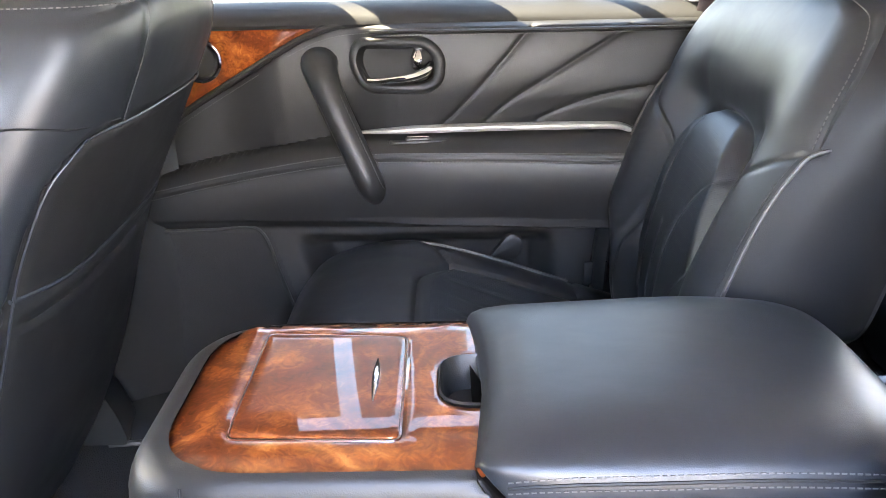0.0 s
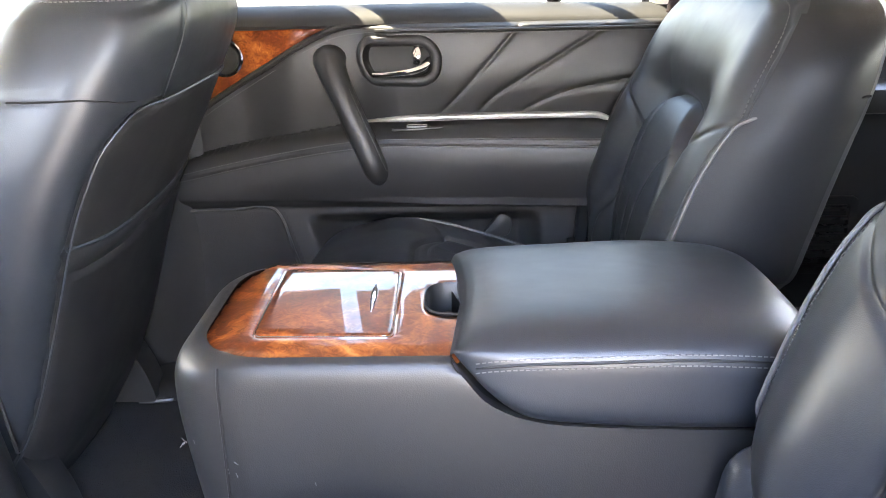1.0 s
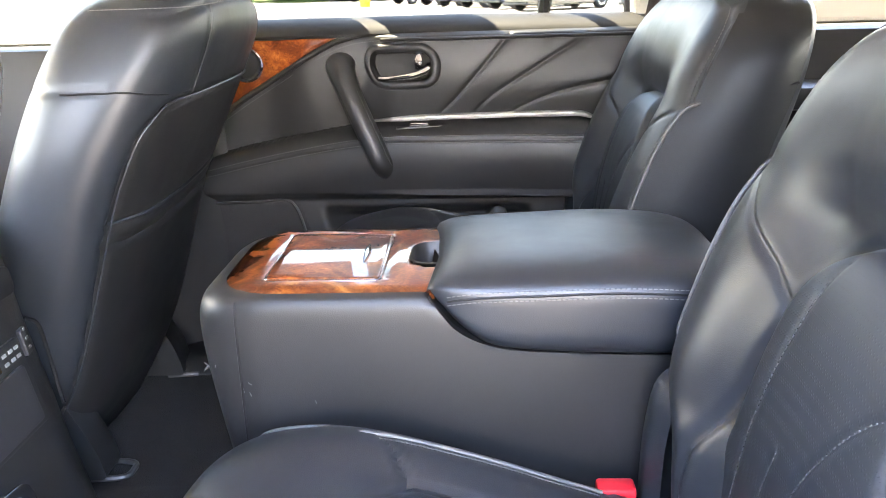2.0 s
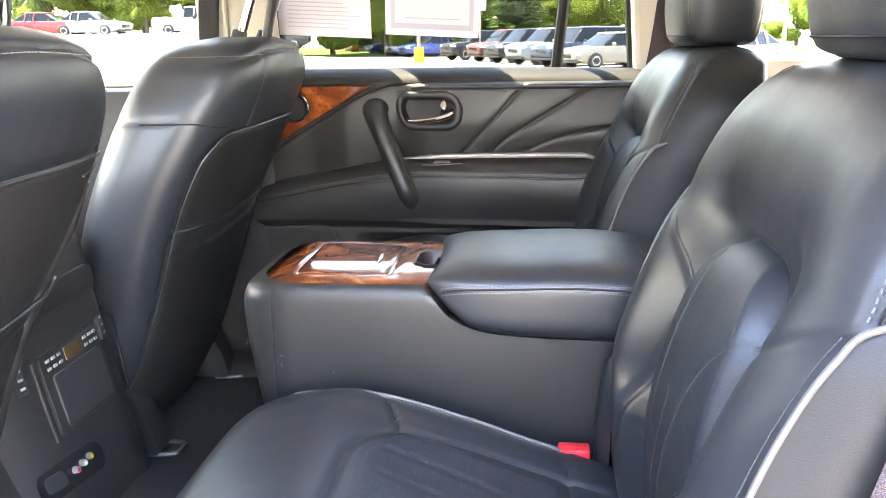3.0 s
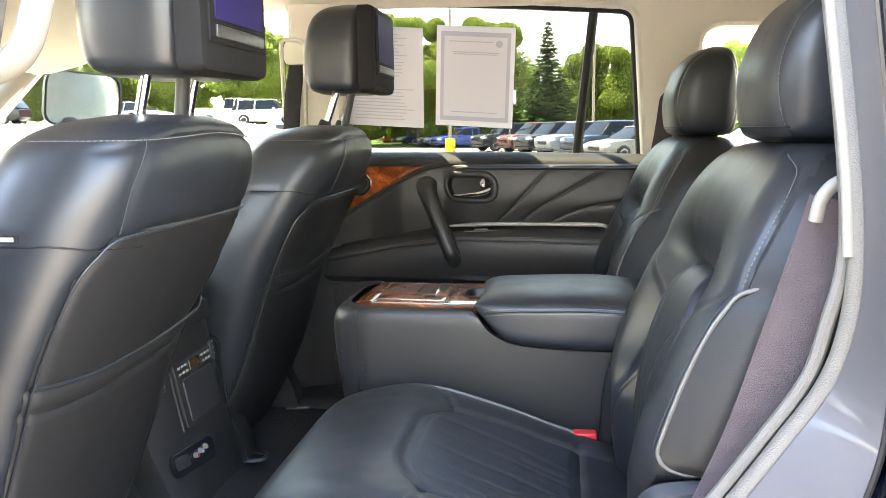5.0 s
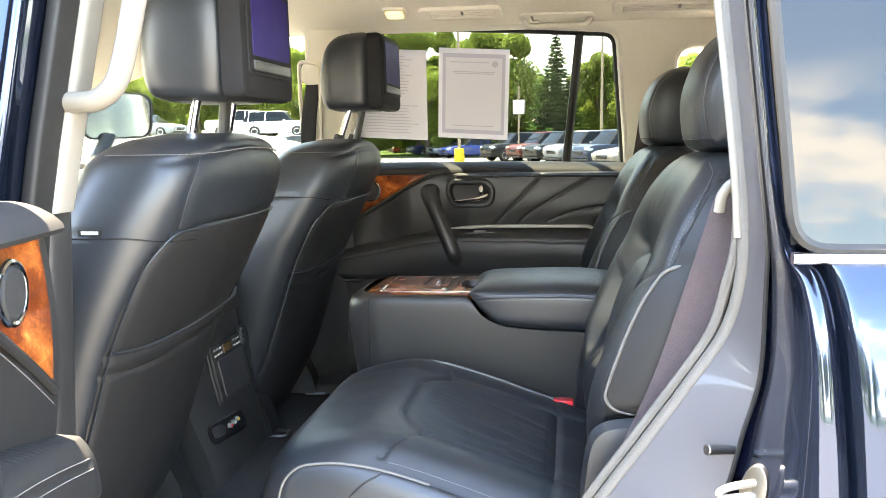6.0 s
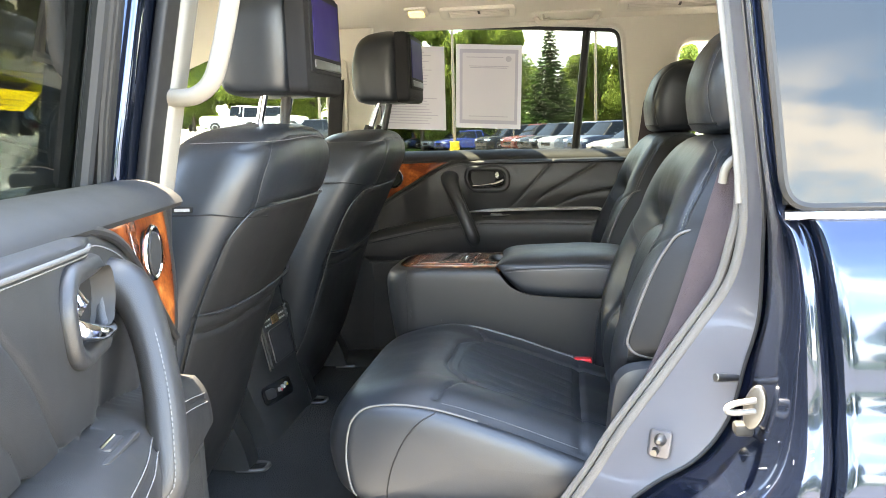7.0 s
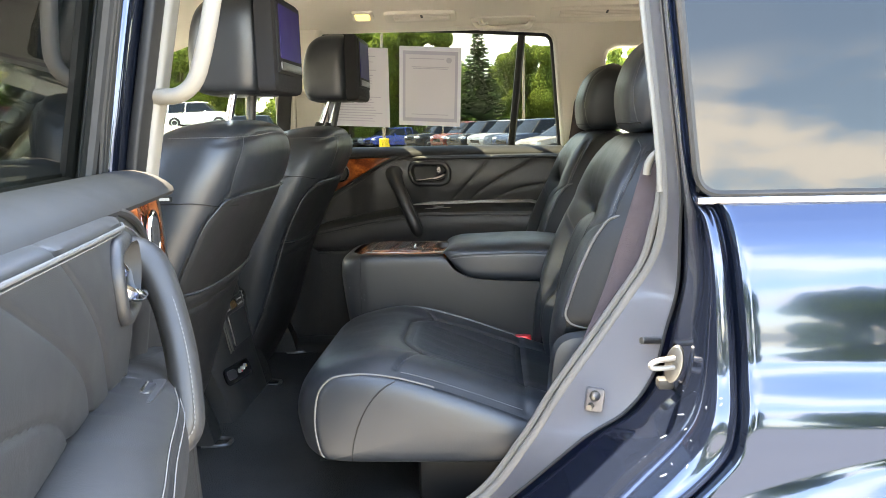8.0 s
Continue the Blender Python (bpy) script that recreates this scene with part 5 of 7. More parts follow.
# front seat, seen from behind
FZ = [0.66, 0.74, 0.82, 0.90, 1.00, 1.09, 1.18, 1.26, 1.32, 1.36, 1.385, 1.396]
F_XB = [-0.60, -0.555, -0.520, -0.495, -0.465, -0.430, -0.385, -0.345, -0.318, -0.318, -0.335, -0.36]
F_XF = [-0.76, -0.745, -0.73, -0.71, -0.685, -0.66, -0.625, -0.59, -0.56, -0.53, -0.485, -0.43]
F_HW = [0.20, 0.225, 0.245, 0.258, 0.268, 0.275, 0.275, 0.262, 0.240, 0.215, 0.170, 0.10]
PANEL = [(-0.218, 0.70), (-0.225, 0.80), (-0.228, 0.90), (-0.228, 0.996), (-0.235, 1.082), (-0.238, 1.147), (-0.234, 1.207), (-0.219, 1.240), (-0.198, 1.259), (-0.150, 1.263), (0.0, 1.266), (0.150, 1.266), (0.205, 1.267)]


def front_back_x(y, z):
    n = 3.0
    hw, f, b = curve1(z, FZ, F_HW), curve1(z, FZ, F_XF), curve1(z, FZ, F_XB)
    return (f + b) / 2 + (b - f) / 2 * max(0.0, 1 - min(1, abs(y) / hw) ** n) ** (1 / n)


def build_front_seat(sg, name_label):
    """sg: which side the door is on; -1 driver side."""
    yc = 0.435 * sg
    seat = thing("bucket_seat", (-0.62, yc, FLOOR), name_label, "seat", "front seats")
    nz, na = 130, 200

    def raised(z):
        """The driver's backrest sits a finger higher."""
        return z + (0.011 * smooth01(1.20, 1.37, z) if sg < 0 else 0.0)
    inner_z, inner_k = [0.66, 0.74, 0.82, 0.90, 1.00, 1.09, 1.18, 1.26], [0.60, 0.62, 0.66, 0.70, 0.755, 0.825, 0.925, 1.0]
    grid = []
    for k in range(nz + 1):
        z = FZ[0] + (FZ[-1] - FZ[0]) * (1 - (1 - k / nz) ** 1.2)
        sec = resample(section(curve1(z, FZ, F_HW), curve1(z, FZ, F_XF), curve1(z, FZ, F_XB), 3.0, 200), na)
        grid.append([Vector((x, y * (curve1(z, inner_z, inner_k) if sg < 0 < y else 1.0), z)) for x, y in sec])
    flat = [(p.y, p.z) for row in grid for p in row]
    seam_top = [(-0.215, 1.352), (-0.1, 1.372), (0.0, 1.376), (0.1, 1.372), (0.215, 1.352)]
    drop = 0.0 if sg < 0 else 0.024
    outline = [(a, b - drop * smooth01(1.15, 1.24, b)) for a, b in PANEL]
    edge = 0.198 if sg < 0 else 0.145
    seam_side = [(-edge * 0.84, 1.366), (-edge * 0.94, 1.335), (-edge, 1.305), (-edge, 1.262 - drop)]
    pocket = [(a, b - drop * 0.5) for a, b in ((-0.236, 1.080), (-0.15, 1.076), (0.0, 1.082), (0.15, 1.094), (0.235, 1.100))]
    rpoc = [(a, b - 0.030) for a, b in pocket]
    mirror = [(-a, b) for a, b in seam_side]
    press = groove(flat, [seam_top, outline], 0.0045, 0.0055) + groove(flat, [seam_side, mirror], 0.0060, 0.0030)
    press += groove(flat, [pocket, rpoc], 0.005, 0.006)
    k = 0
    for row in grid:
        for p in row:
            mid = (curve1(p.z, FZ, F_XF) + curve1(p.z, FZ, F_XB)) / 2
            if p.x > mid + 0.02:
                p.x -= press[k]
            else:
                p.y *= 1 - 0.010 * math.exp(-((p.z - (1.262 + 0.02 * (p.x + 0.45))) / 0.004) ** 2)
            p.y += yc
            p.z = raised(p.z)
            k += 1

    def panel_z(y):
        return float(np.interp(y, [q[0] for q in outline[6:]], [q[1] for q in outline[6:]]))

    def panel_y(z):
        return float(np.interp(z, [q[1] for q in outline[:7]], [q[0] for q in outline[:7]]))
    inside = lambda c: c.x > (curve1(c.z, FZ, F_XF) + curve1(c.z, FZ, F_XB)) / 2 + 0.03 and c.y - yc < 0.236 and c.y - yc > (panel_y(c.z) if c.z < 1.20 else -0.232) and c.z < panel_z(c.y - yc)
    pan, rest = split(bm_grid(grid, wrap_v=True, cap=True), [inside])
    back = part("backrest", rest, LEATHER, seat)
    part("back_panel", pan, LEATHER_SOFT, seat, "black vinyl map pocket panel")
    pip = [Vector((front_back_x(a, b) + 0.001, yc + a, b)) for a, b in [(p.x, p.y) for p in spline([(a, b, 0) for a, b in outline], 6)]]
    part("panel_edge", bm_tube(pip, 0.0018, 8), LEATHER, back, "raised seam")
    pk = [Vector((front_back_x(a, b) + 0.001, yc + a, b + 0.004)) for a, b in pocket]
    part("pocket_edge", bm_tube(spline(pk, 8), 0.0030, 8), LEATHER, back, "gathered pocket edge")
    ring = resample(section(curve1(1.364, FZ, F_HW) + 0.0006, curve1(1.364, FZ, F_XF), curve1(1.364, FZ, F_XB) + 0.0006, 3.0, 200), 200)
    st = [Vector((x, yc + y, raised(1.364 + 0.008 * smooth01(0.2, 0.0, abs(y))))) for x, y in ring if x > -0.47]
    st = [p for p in st if p.y <= yc][::-1] + [p for p in st if p.y > yc][::-1]
    st = sorted(st, key=lambda p: (math.atan2(p.y - yc, p.x + 0.45)))
    part("stitching", bm_stitch(st, 0.0042, 0.0024, 0.0006), THREAD, back)
    for w in ((1,) if sg < 0 else ()):
        rim = [Vector((front_back_x(w * curve1(z, FZ, F_HW) * 0.93, z) + 0.004, yc + w * curve1(z, FZ, F_HW) * 0.95 * curve1(z, inner_z, inner_k), z)) for z in (1.225, 1.18, 1.12, 1.05, 0.97, 0.88, 0.78, 0.70)]
        part("rim", bm_tube(spline(rim, 5), [0.005 + 0.007 * smooth01(0, 8, i) for i in range(36)], 10), LEATHER_SOFT, seat, "rolled vinyl edge of the seat back")
    for q in (seam_side, mirror):
        st = [Vector((front_back_x(a, b) + 0.0008, yc + a, raised(b))) for a, b in [(p.x, p.y) for p in spline([(a, b, 0) for a, b in q], 10)]]
        part("stitching", bm_stitch(st, 0.0036, 0.0014, 0.0004), THREAD_DARK, back)
    # side seam running forward, towards the door
    for w in (1, -1):
        sd = []
        for x in [-0.36 - 0.02 * i for i in range(8)]:
            z = 1.258 - 0.012 * smooth01(-0.42, -0.36, x)
            hw = curve1(z, FZ, F_HW)
            f, b = curve1(z, FZ, F_XF), curve1(z, FZ, F_XB)
            cc = min(1, abs(x - (f + b) / 2) / ((b - f) / 2))
            sd.append(Vector((x, yc + w * (hw * (1 - cc ** 3.0) ** (1 / 3.0) + 0.0005), z)))
        part("side_seam", bm_tube(spline(sd, 4), 0.0014, 6), RUBBER, back)
    # airbag tag on the door side
    tg = part("tag", bm_prism(round_poly([(-0.018, -0.005), (0.018, -0.005), (0.018, 0.005), (-0.018, 0.005)], 0.002), lambda u, v, w: Vector((-0.462 + u, yc + sg * (0.271 + w) , 1.268 + v)), 0.002), RUBBER, seat, "small black fabric tag")
    part("tag_print", bm_box(-0.475, -0.449, yc + sg * 0.2722 - 0.0012, yc + sg * 0.2722 + 0.0016, 1.2655, 1.2705), PRINT, tg, "pale printed bar")
    # headrest with its monitor
    back_off = -0.025 if sg < 0 else 0.0
    low = -0.010 if sg < 0 else 0.0
    hz = [v + low for v in (1.467, 1.474, 1.50, 1.55, 1.60, 1.635, 1.655, 1.665)]
    hw = [0.090, 0.112, 0.122, 0.126, 0.124, 0.114, 0.090, 0.05]
    xf = [-0.41, -0.428, -0.440, -0.442, -0.435, -0.42, -0.395, -0.36]
    xb = [-0.300, -0.292, -0.286, -0.284, -0.285, -0.288, -0.296, -0.315]
    rows = []
    if sg > 0:
        xf = [v + 0.012 for v in xf]
    for i in range(49):
        z = hz[0] + (hz[-1] - hz[0]) * (0.5 - 0.5 * math.cos(math.pi * i / 48))
        rows.append([Vector((x + back_off, yc + y, z)) for x, y in resample(section(curve1(z, hz, hw), curve1(z, hz, xf), curve1(z, hz, xb), 4.2, 160), 100)])
    head = part("headrest", bm_grid(rows, wrap_v=True, cap=True), LEATHER, seat, "thick black leather headrest")
    box = round_poly([(-0.121, 1.468), (0.121, 1.468), (0.119, 1.658), (-0.119, 1.658)], 0.022, 6)
    mon = part("monitor", bm_prism(box, lambda u, v, w: Vector((back_off - 0.296 + w + 0.015 * (1.55 - v), yc + u, v + low)), 0.036, 0.012), BEZEL, head, "dark monitor housing")
    scr = round_poly([(-0.086, 1.535), (0.086, 1.535), (0.086, 1.638), (-0.086, 1.638)], 0.003, 3)
    part("monitor_bezel", bm_prism(round_poly([(-0.102, 1.505), (0.102, 1.505), (0.100, 1.648), (-0.100, 1.648)], 0.006, 4), lambda u, v, w: Vector((back_off - 0.2605 + w + 0.015 * (1.55 - v), yc + u, v + low)), 0.0035, 0.001), BEZEL, mon, "dark screen bezel")
    part("screen", bm_prism(scr, lambda u, v, w: Vector((back_off - 0.2568 + w + 0.015 * (1.55 - v), yc + u, v + low)), 0.0015), SCREEN, mon, "dark violet-blue screen")
    part("control_strip", bm_prism(round_poly([(-0.086, 1.512), (0.086, 1.512), (0.086, 1.528), (-0.086, 1.528)], 0.003, 3), lambda u, v, w: Vector((back_off - 0.2568 + w + 0.015 * (1.55 - v), yc + u, v + low)), 0.003, 0.001), BUTTON, mon)
    for y in (-0.075, 0.075):
        part("post", bm_cyl((-0.386 + back_off * 0.5, yc + y, 1.385), (-0.352 + back_off, yc + y, 1.480), 0.0075, seg=16), CHROME, seat, "chrome headrest post")
        part("post_collar", bm_cyl((-0.389 + back_off * 0.5, yc + y, 1.385), (-0.383 + back_off * 0.5, yc + y, 1.407), 0.016, 0.013, 16, 0.002), PLASTIC, seat)
    part("cable_cover", bm_tube([Vector((-0.360 + back_off * 0.5, yc, 1.385)), Vector((-0.338 + back_off, yc, 1.480))], 0.013, 12, flat=0.7), PLASTIC, seat, "black cable cover")
    # cushion side, rails and feet
    part("cushion", bm_box(-1.12, -0.60, yc - 0.25, yc + 0.25, 0.80, 0.96, 0.05, 4), LEATHER, seat)
    for y in (-0.19, 0.19):
        foot = round_poly([(-0.74, 0.80), (-0.60, 0.80), (-0.552, 0.70), (-0.540, 0.648), (-0.74, 0.648)], [0.02, 0.02, 0.03, 0.012, 0.01], 5)
        part("rail_cover", bm_prism(foot, lambda u, v, w: Vector((u, yc + y - 0.034 + w, v)), 0.068, 0.010), PLASTIC, seat, "black plastic rail cover")
        fb = spline([(-0.575, yc + y - 0.030, FLOOR + 0.006), (-0.520, yc + y - 0.022, FLOOR + 0.006), (-0.512, yc + y, FLOOR + 0.006), (-0.520, yc + y + 0.022, FLOOR + 0.006), (-0.575, yc + y + 0.030, FLOOR + 0.006)], 5)
        part("foot_bracket", bm_tube(fb, 0.005, 8), RAIL_METAL, seat, "dull dark metal floor bracket")
    part("seat_frame", bm_box(-1.05, -0.62, yc - 0.21, yc + 0.21, 0.66, 0.80, 0.02), PLASTIC, seat)
    return seat


front_left = build_front_seat(-1, "black leather front seat with a headrest monitor, beside the open door")
front_right = build_front_seat(1, "black leather front seat with a headrest monitor, on the far side")

# ---- centre consoles ----
def build_console():
    con = thing("centre_console", (0.0, 0.0, FLOOR), "black leather centre console with a burl wood lid", "console")
    # body: rounded box, waisted at the front foot
    hx = [FLOOR, 0.70, 0.80, 0.90, 1.00, 1.045, 1.065, 1.075, 1.079]
    x0 = [-0.190, -0.202, -0.224, -0.242, -0.256, -0.258, -0.252, -0.240, -0.228]
    hw = [0.118, 0.124, 0.129, 0.132, 0.134, 0.134, 0.132, 0.127, 0.121]
    rows = []
    n = 70
    for i in range(n + 1):
        z = hx[0] + (hx[-1] - hx[0]) * (1 - (1 - i / n) ** 1.5)
        a, w = curve1(z, hx, x0), curve1(z, hx, hw)
        sec = round_poly([(a, -w), (0.46, -w), (0.46, w), (a, w)], [0.075, 0.01, 0.01, 0.075], 14)
        row = []
        for q in resample(sec, 190):
            e = 0.003 * math.exp(-((q[0] + 0.200) / 0.004) ** 2) if abs(q[1]) > w - 0.02 else 0.0
            row.append(Vector((q[0], q[1] - math.copysign(e, q[1]), z)))
        rows.append(row)
    body = bm_grid(rows, wrap_v=True, cap=False)

    # the armrest's seat is cut out of the side
    def cut_z(x):
        return curve1(x, [-0.01, 0.0, 0.012, 0.03, 0.06, 0.10, 0.20, 0.46], [1.10, 1.082, 1.062, 1.040, 1.024, 1.016, 1.011, 1.004])
    for v in body.verts:
        if v.co.x > -0.008:
            v.co.z = min(v.co.z, cut_z(v.co.x))
    part("body", body, LEATHER_SOFT, con, "scuffed black leather-look console body")
    ledge = bm_grid([[Vector((x, y, cut_z(x) - 0.004)) for y in (-0.131, -0.06, 0, 0.06, 0.131)] for x in [0.001 + 0.46 * (k / 24) ** 1.5 for k in range(25)]])
    part("ledge", ledge, RUBBER, con, "black gap under the armrest")
    sm = [Vector((-0.202, -curve1(z, hx, hw) - 0.0004, z)) for z in (0.70, 0.80, 0.90, 1.00, 1.045, 1.062, 1.073)]
    part("body_seam", bm_tube(spline(sm, 4), 0.0013, 6), RUBBER, con, "dark seam")
    # wooden top with a raised lip and a lid
    top = round_poly([(-0.233, -0.118), (0.002, -0.118), (0.040, -0.085), (0.040, 0.085), (0.002, 0.118), (-0.233, 0.118)], [0.058, 0.004, 0.004, 0.004, 0.004, 0.058], 10)
    cup = round_poly([(-0.024, -0.040), (0.034, -0.042), (0.034, 0.042), (-0.024, 0.040)], [0.026, 0.004, 0.004, 0.026], 6)
    lid = round_poly([(-0.181, -0.080), (-0.053, -0.085), (-0.054, 0.083), (-0.181, 0.094)], 0.008, 4)
    def crown(u, v):
        return 1.0745 - v * v / (10.0 if v > 0 else 4.0) - 0.009 * smooth01(-0.19, -0.235, u)
    slices = [(0, -0.23 + 0.012 * k) for k in range(23)] + [(1, -0.114 + 0.012 * k) for k in range(20)]
    part("wood_top", bm_prism(top, lambda u, v, w: Vector((u, v, crown(u, v) + w + (-0.002 * smooth01(0.110, 0.120, v) if v > 0 else -0.004 * smooth01(0.100, 0.120, -v)))), 0.008, 0.004, holes=(cup, lid), cuts=slices), WOOD, con, "glossy burl wood top")
    small = [(q - Vector((-0.119, 0.004))) * 0.985 + Vector((-0.119, 0.004)) for q in lid]
    ld = part("lid", bm_prism(small, lambda u, v, w: Vector((u, v, crown(u, v) + 0.001 + w)), 0.0085, 0.0022, cuts=slices), WOOD, con, "hinged burl wood cup-holder lid")
    part("lid_gap", bm_tube([Vector((q.x, q.y, crown(q.x, q.y) + 0.0063)) for q in lid], 0.0019, 6, closed=True), BURL_EDGE, con, "dark red-brown lid edge")
    sl = spline([(-0.0765, -0.036, 1.0843), (-0.0762, -0.018, 1.0853), (-0.0762, 0.0, 1.0857), (-0.0766, 0.018, 1.0854), (-0.0772, 0.036, 1.0845)], 6)
    part("finger_pull", bm_tube(sl, [0.0006 + 0.0030 * math.sin(math.pi * i / (len(sl) - 1)) for i in range(len(sl))], 10), CHROME, ld, "slim chrome finger pull")
    # latch recess in front of the armrest
    c2 = []
    for f, z in ((1.06, 1.0838), (1.0, 1.0850), (0.94, 1.081), (0.90, 1.062), (0.82, 1.055), (0.4, 1.053), (0.03, 1.053)):
        c2.append([Vector(((q.x - 0.006) * f + 0.006, q.y * f, z)) for q in cup])
    part("latch_recess", bm_grid(c2, wrap_v=True), LEATHER_SOFT, con, "grained black finger recess")
    # scuffs: shallow pale scratches
    rnd = random.Random(4)
    for k in range(9):
        cx, cz = ((-0.236, 1.004), (-0.200, 0.978), (-0.130, 0.955))[min(2, k // 4)]
        x, z = cx + rnd.uniform(-0.008, 0.008), cz + rnd.uniform(-0.008, 0.008)
        y = -0.1345
        if x < -0.17:
            y = -0.1340 if x > -0.215 else -0.124
        part("scratch", bm_tube([Vector((x, y, z)), Vector((x + rnd.uniform(-0.006, 0.006), y, z - rnd.uniform(0.002, 0.006)))], 0.0005, 5), SCUFF, con, "pale scuff mark")
    # armrest
    xs = [0.0, 0.006, 0.02, 0.05, 0.12, 0.20, 0.27, 0.305, 0.322, 0.33]
    zt = [1.082, 1.089, 1.096, 1.101, 1.104, 1.106, 1.102, 1.095, 1.086, 1.075]
    hw2 = [0.118, 0.127, 0.133, 0.138, 0.142, 0.144, 0.142, 0.135, 0.122, 0.10]
    rows = []
    for i in range(81):
        x = xs[0] + (xs[-1] - xs[0]) * (0.5 - 0.5 * math.cos(math.pi * i / 80))
        t, w = curve1(x, xs, zt), curve1(x, xs, hw2)
        b = cut_z(x) + 0.004 - 0.014 * smooth01(0.015, 0.07, x)
        b = min(b, t - 0.006)
        sec = resample(section(w, b, t, 4.5, 400), 340)
        row = []
        for z, y in sec:
            k = z
            crown = 0.004 * (1 - (y / w) ** 2) if z > (t + b) / 2 else 0
            row.append(Vector((x + 0.016 * (1 - (abs(y) / w) ** 2) * smooth01(0.05, 0.0, x) * 0.6, y, z + crown)))
        rows.append(row)
    arm = thing("armrest", (0.16, 0, 1.03), "padded black leather armrest on the centre console", "armrest")
    pad = part("pad", bm_grid(rows, wrap_v=True, cap=True), LEATHER, arm, "smooth worn leather pad")
    for sg in (1, -1):
        for dz in (-0.0200, -0.0290, -0.0245):
            ln = []
            for x in [0.022 + 0.285 * k / 30 for k in range(31)]:
                t, w = curve1(x, xs, zt), curve1(x, xs, hw2)
                b = min(cut_z(x) + 0.004 - 0.014 * smooth01(0.015, 0.07, x), t - 0.006)
                z = t + dz
                ln.append(Vector((x, sg * (w * max(0.0, 1 - abs((z - (t + b) / 2) / ((t - b) / 2)) ** 4.5) ** (1 / 4.5) + 0.0001), z)))
            if dz == -0.0245:
                part("seam", bm_tube(spline(ln, 3), 0.0014, 6), RUBBER, pad, "dark sewn seam")
            else:
                part("stitching", bm_stitch(ln, 0.0036, 0.0018, 0.0005), THREAD, pad)


SCUFF = surface("pale_scuff", (0.075, 0.075, 0.075), 0.7, vary=0.2, scale=50)
BURL_EDGE = surface("dark_lacquer_edge", (0.10, 0.022, 0.010), 0.15, vary=0.2, scale=30, coat=1.0)
build_console()


def build_front_console():
    """Rear face of the front console: vents, switches and sockets."""
    fc = thing("front_console", (-0.60, 0.0, FLOOR), "dark front console end with rear climate controls", "console")
    prof = [(-0.500, 0.66), (-0.515, 0.72), (-0.535, 0.78), (-0.555, 0.86), (-0.572, 0.94), (-0.582, 1.00), (-0.590, 1.05), (-0.605, 1.085), (-0.66, 1.10), (-0.80, 1.105)]
    P = spline([(x, 0, z) for x, z in prof], 6)
    rows = []
    for p in P:
        w = 0.185 - 0.02 * smooth01(0.85, 0.70, p.z)
        rows.append([Vector((p.x - 0.05 * (abs(t)) ** 4 - (0.25 if abs(t) == 1 else 0), w * min(1, abs(t) * 1.02) * (1 if t > 0 else -1), p.z)) for t in [-1 + k / 12 for k in range(25)]])
    part("shell", bm_grid(rows), PLASTIC, fc, "soft dark plastic shell")

    def on(y, z, out=0.0):
        x = curve1(z, [q[1] for q in prof], [q[0] for q in prof])
        return Vector((x + out - 0.05 * (abs(y) / 0.185) ** 4, y, z + out * 0.15))

    def plate(name, y0, y1, z0, z1, mat, depth, r=0.004, label="", parent=None, base=0.0, plane=None):
        """A flat plate on the sloping face."""
        a0, a1, b0, b1 = plane or (y0, y1, z0, z1)
        o = on((a0 + a1) / 2, (b0 + b1) / 2)
        eu = (on(a1, (b0 + b1) / 2) - on(a0, (b0 + b1) / 2)).normalized()
        ev = (on((a0 + a1) / 2, b1) - on((a0 + a1) / 2, b0)).normalized()
        o = o + eu * ((y0 + y1 - a0 - a1) / 2) + ev * ((z0 + z1 - b0 - b1) / 2)
        en = ev.cross(eu).normalized()
        if en.x < 0:
            en = -en
        w2, h2 = (y1 - y0) / 2, (z1 - z0) / 2
        return part(name, bm_prism(round_poly([(-w2, -h2), (w2, -h2), (w2, h2), (-w2, h2)], r, 4), lambda u, v, w: o + eu * u + ev * v + en * (base + w), depth, min(0.0015, depth * 0.4)), mat, parent or fc, label, smooth=False)
    plate("vent_cover", -0.112, 0.112, 1.002, 1.042, LEATHER_SOFT, 0.009, 0.014, "padded dark roll")
    face = (-0.084, 0.084, 0.825, 0.950)
    ctl = plate("control_panel", -0.084, 0.084, 0.825, 0.950, PLASTIC, 0.006, 0.006, "dark climate control panel")
    plate("display", -0.020, 0.026, 0.922, 0.943, DISPLAY, 0.002, 0.002, "small amber-brown display", ctl, 0.0055, face)
    for y in (-0.066, -0.050, -0.034, 0.042, 0.058, 0.072):
        for z in (0.926, 0.938):
            plate("button", y - 0.0048, y + 0.0048, z - 0.0024, z + 0.0024, PRINT, 0.002, 0.001, "pale lettered button", ctl, 0.0055, face)
    plate("ashtray_lid", -0.066, 0.070, 0.832, 0.914, BUTTON, 0.004, 0.008, "dark flap lid", ctl, 0.0055, face)
    for y, z0, z1 in ((-0.122, 0.908, 0.950), (0.108, 0.912, 0.950)):
        s = plate("heater_switch", y - 0.010, y + 0.010, z0, z1, BUTTON, 0.006, 0.003, "black seat heater switch")
        for k in range(3):
            z = z0 + 0.008 + 0.013 * k
            plate("legend", y - 0.004, y + 0.004, z, z + 0.004, PRINT, 0.0015, 0.001, "", s, 0.007)
    part("bright_rib", bm_tube([on(-0.098, z, 0.006) for z in (0.825, 0.86, 0.90, 0.945)], 0.003, 8), PLASTIC, fc, "raised dark rib")
    sock = plate("socket_panel", -0.155, -0.02, 0.752, 0.797, PLASTIC_GLOSS, 0.004, 0.018, "gloss black socket panel")
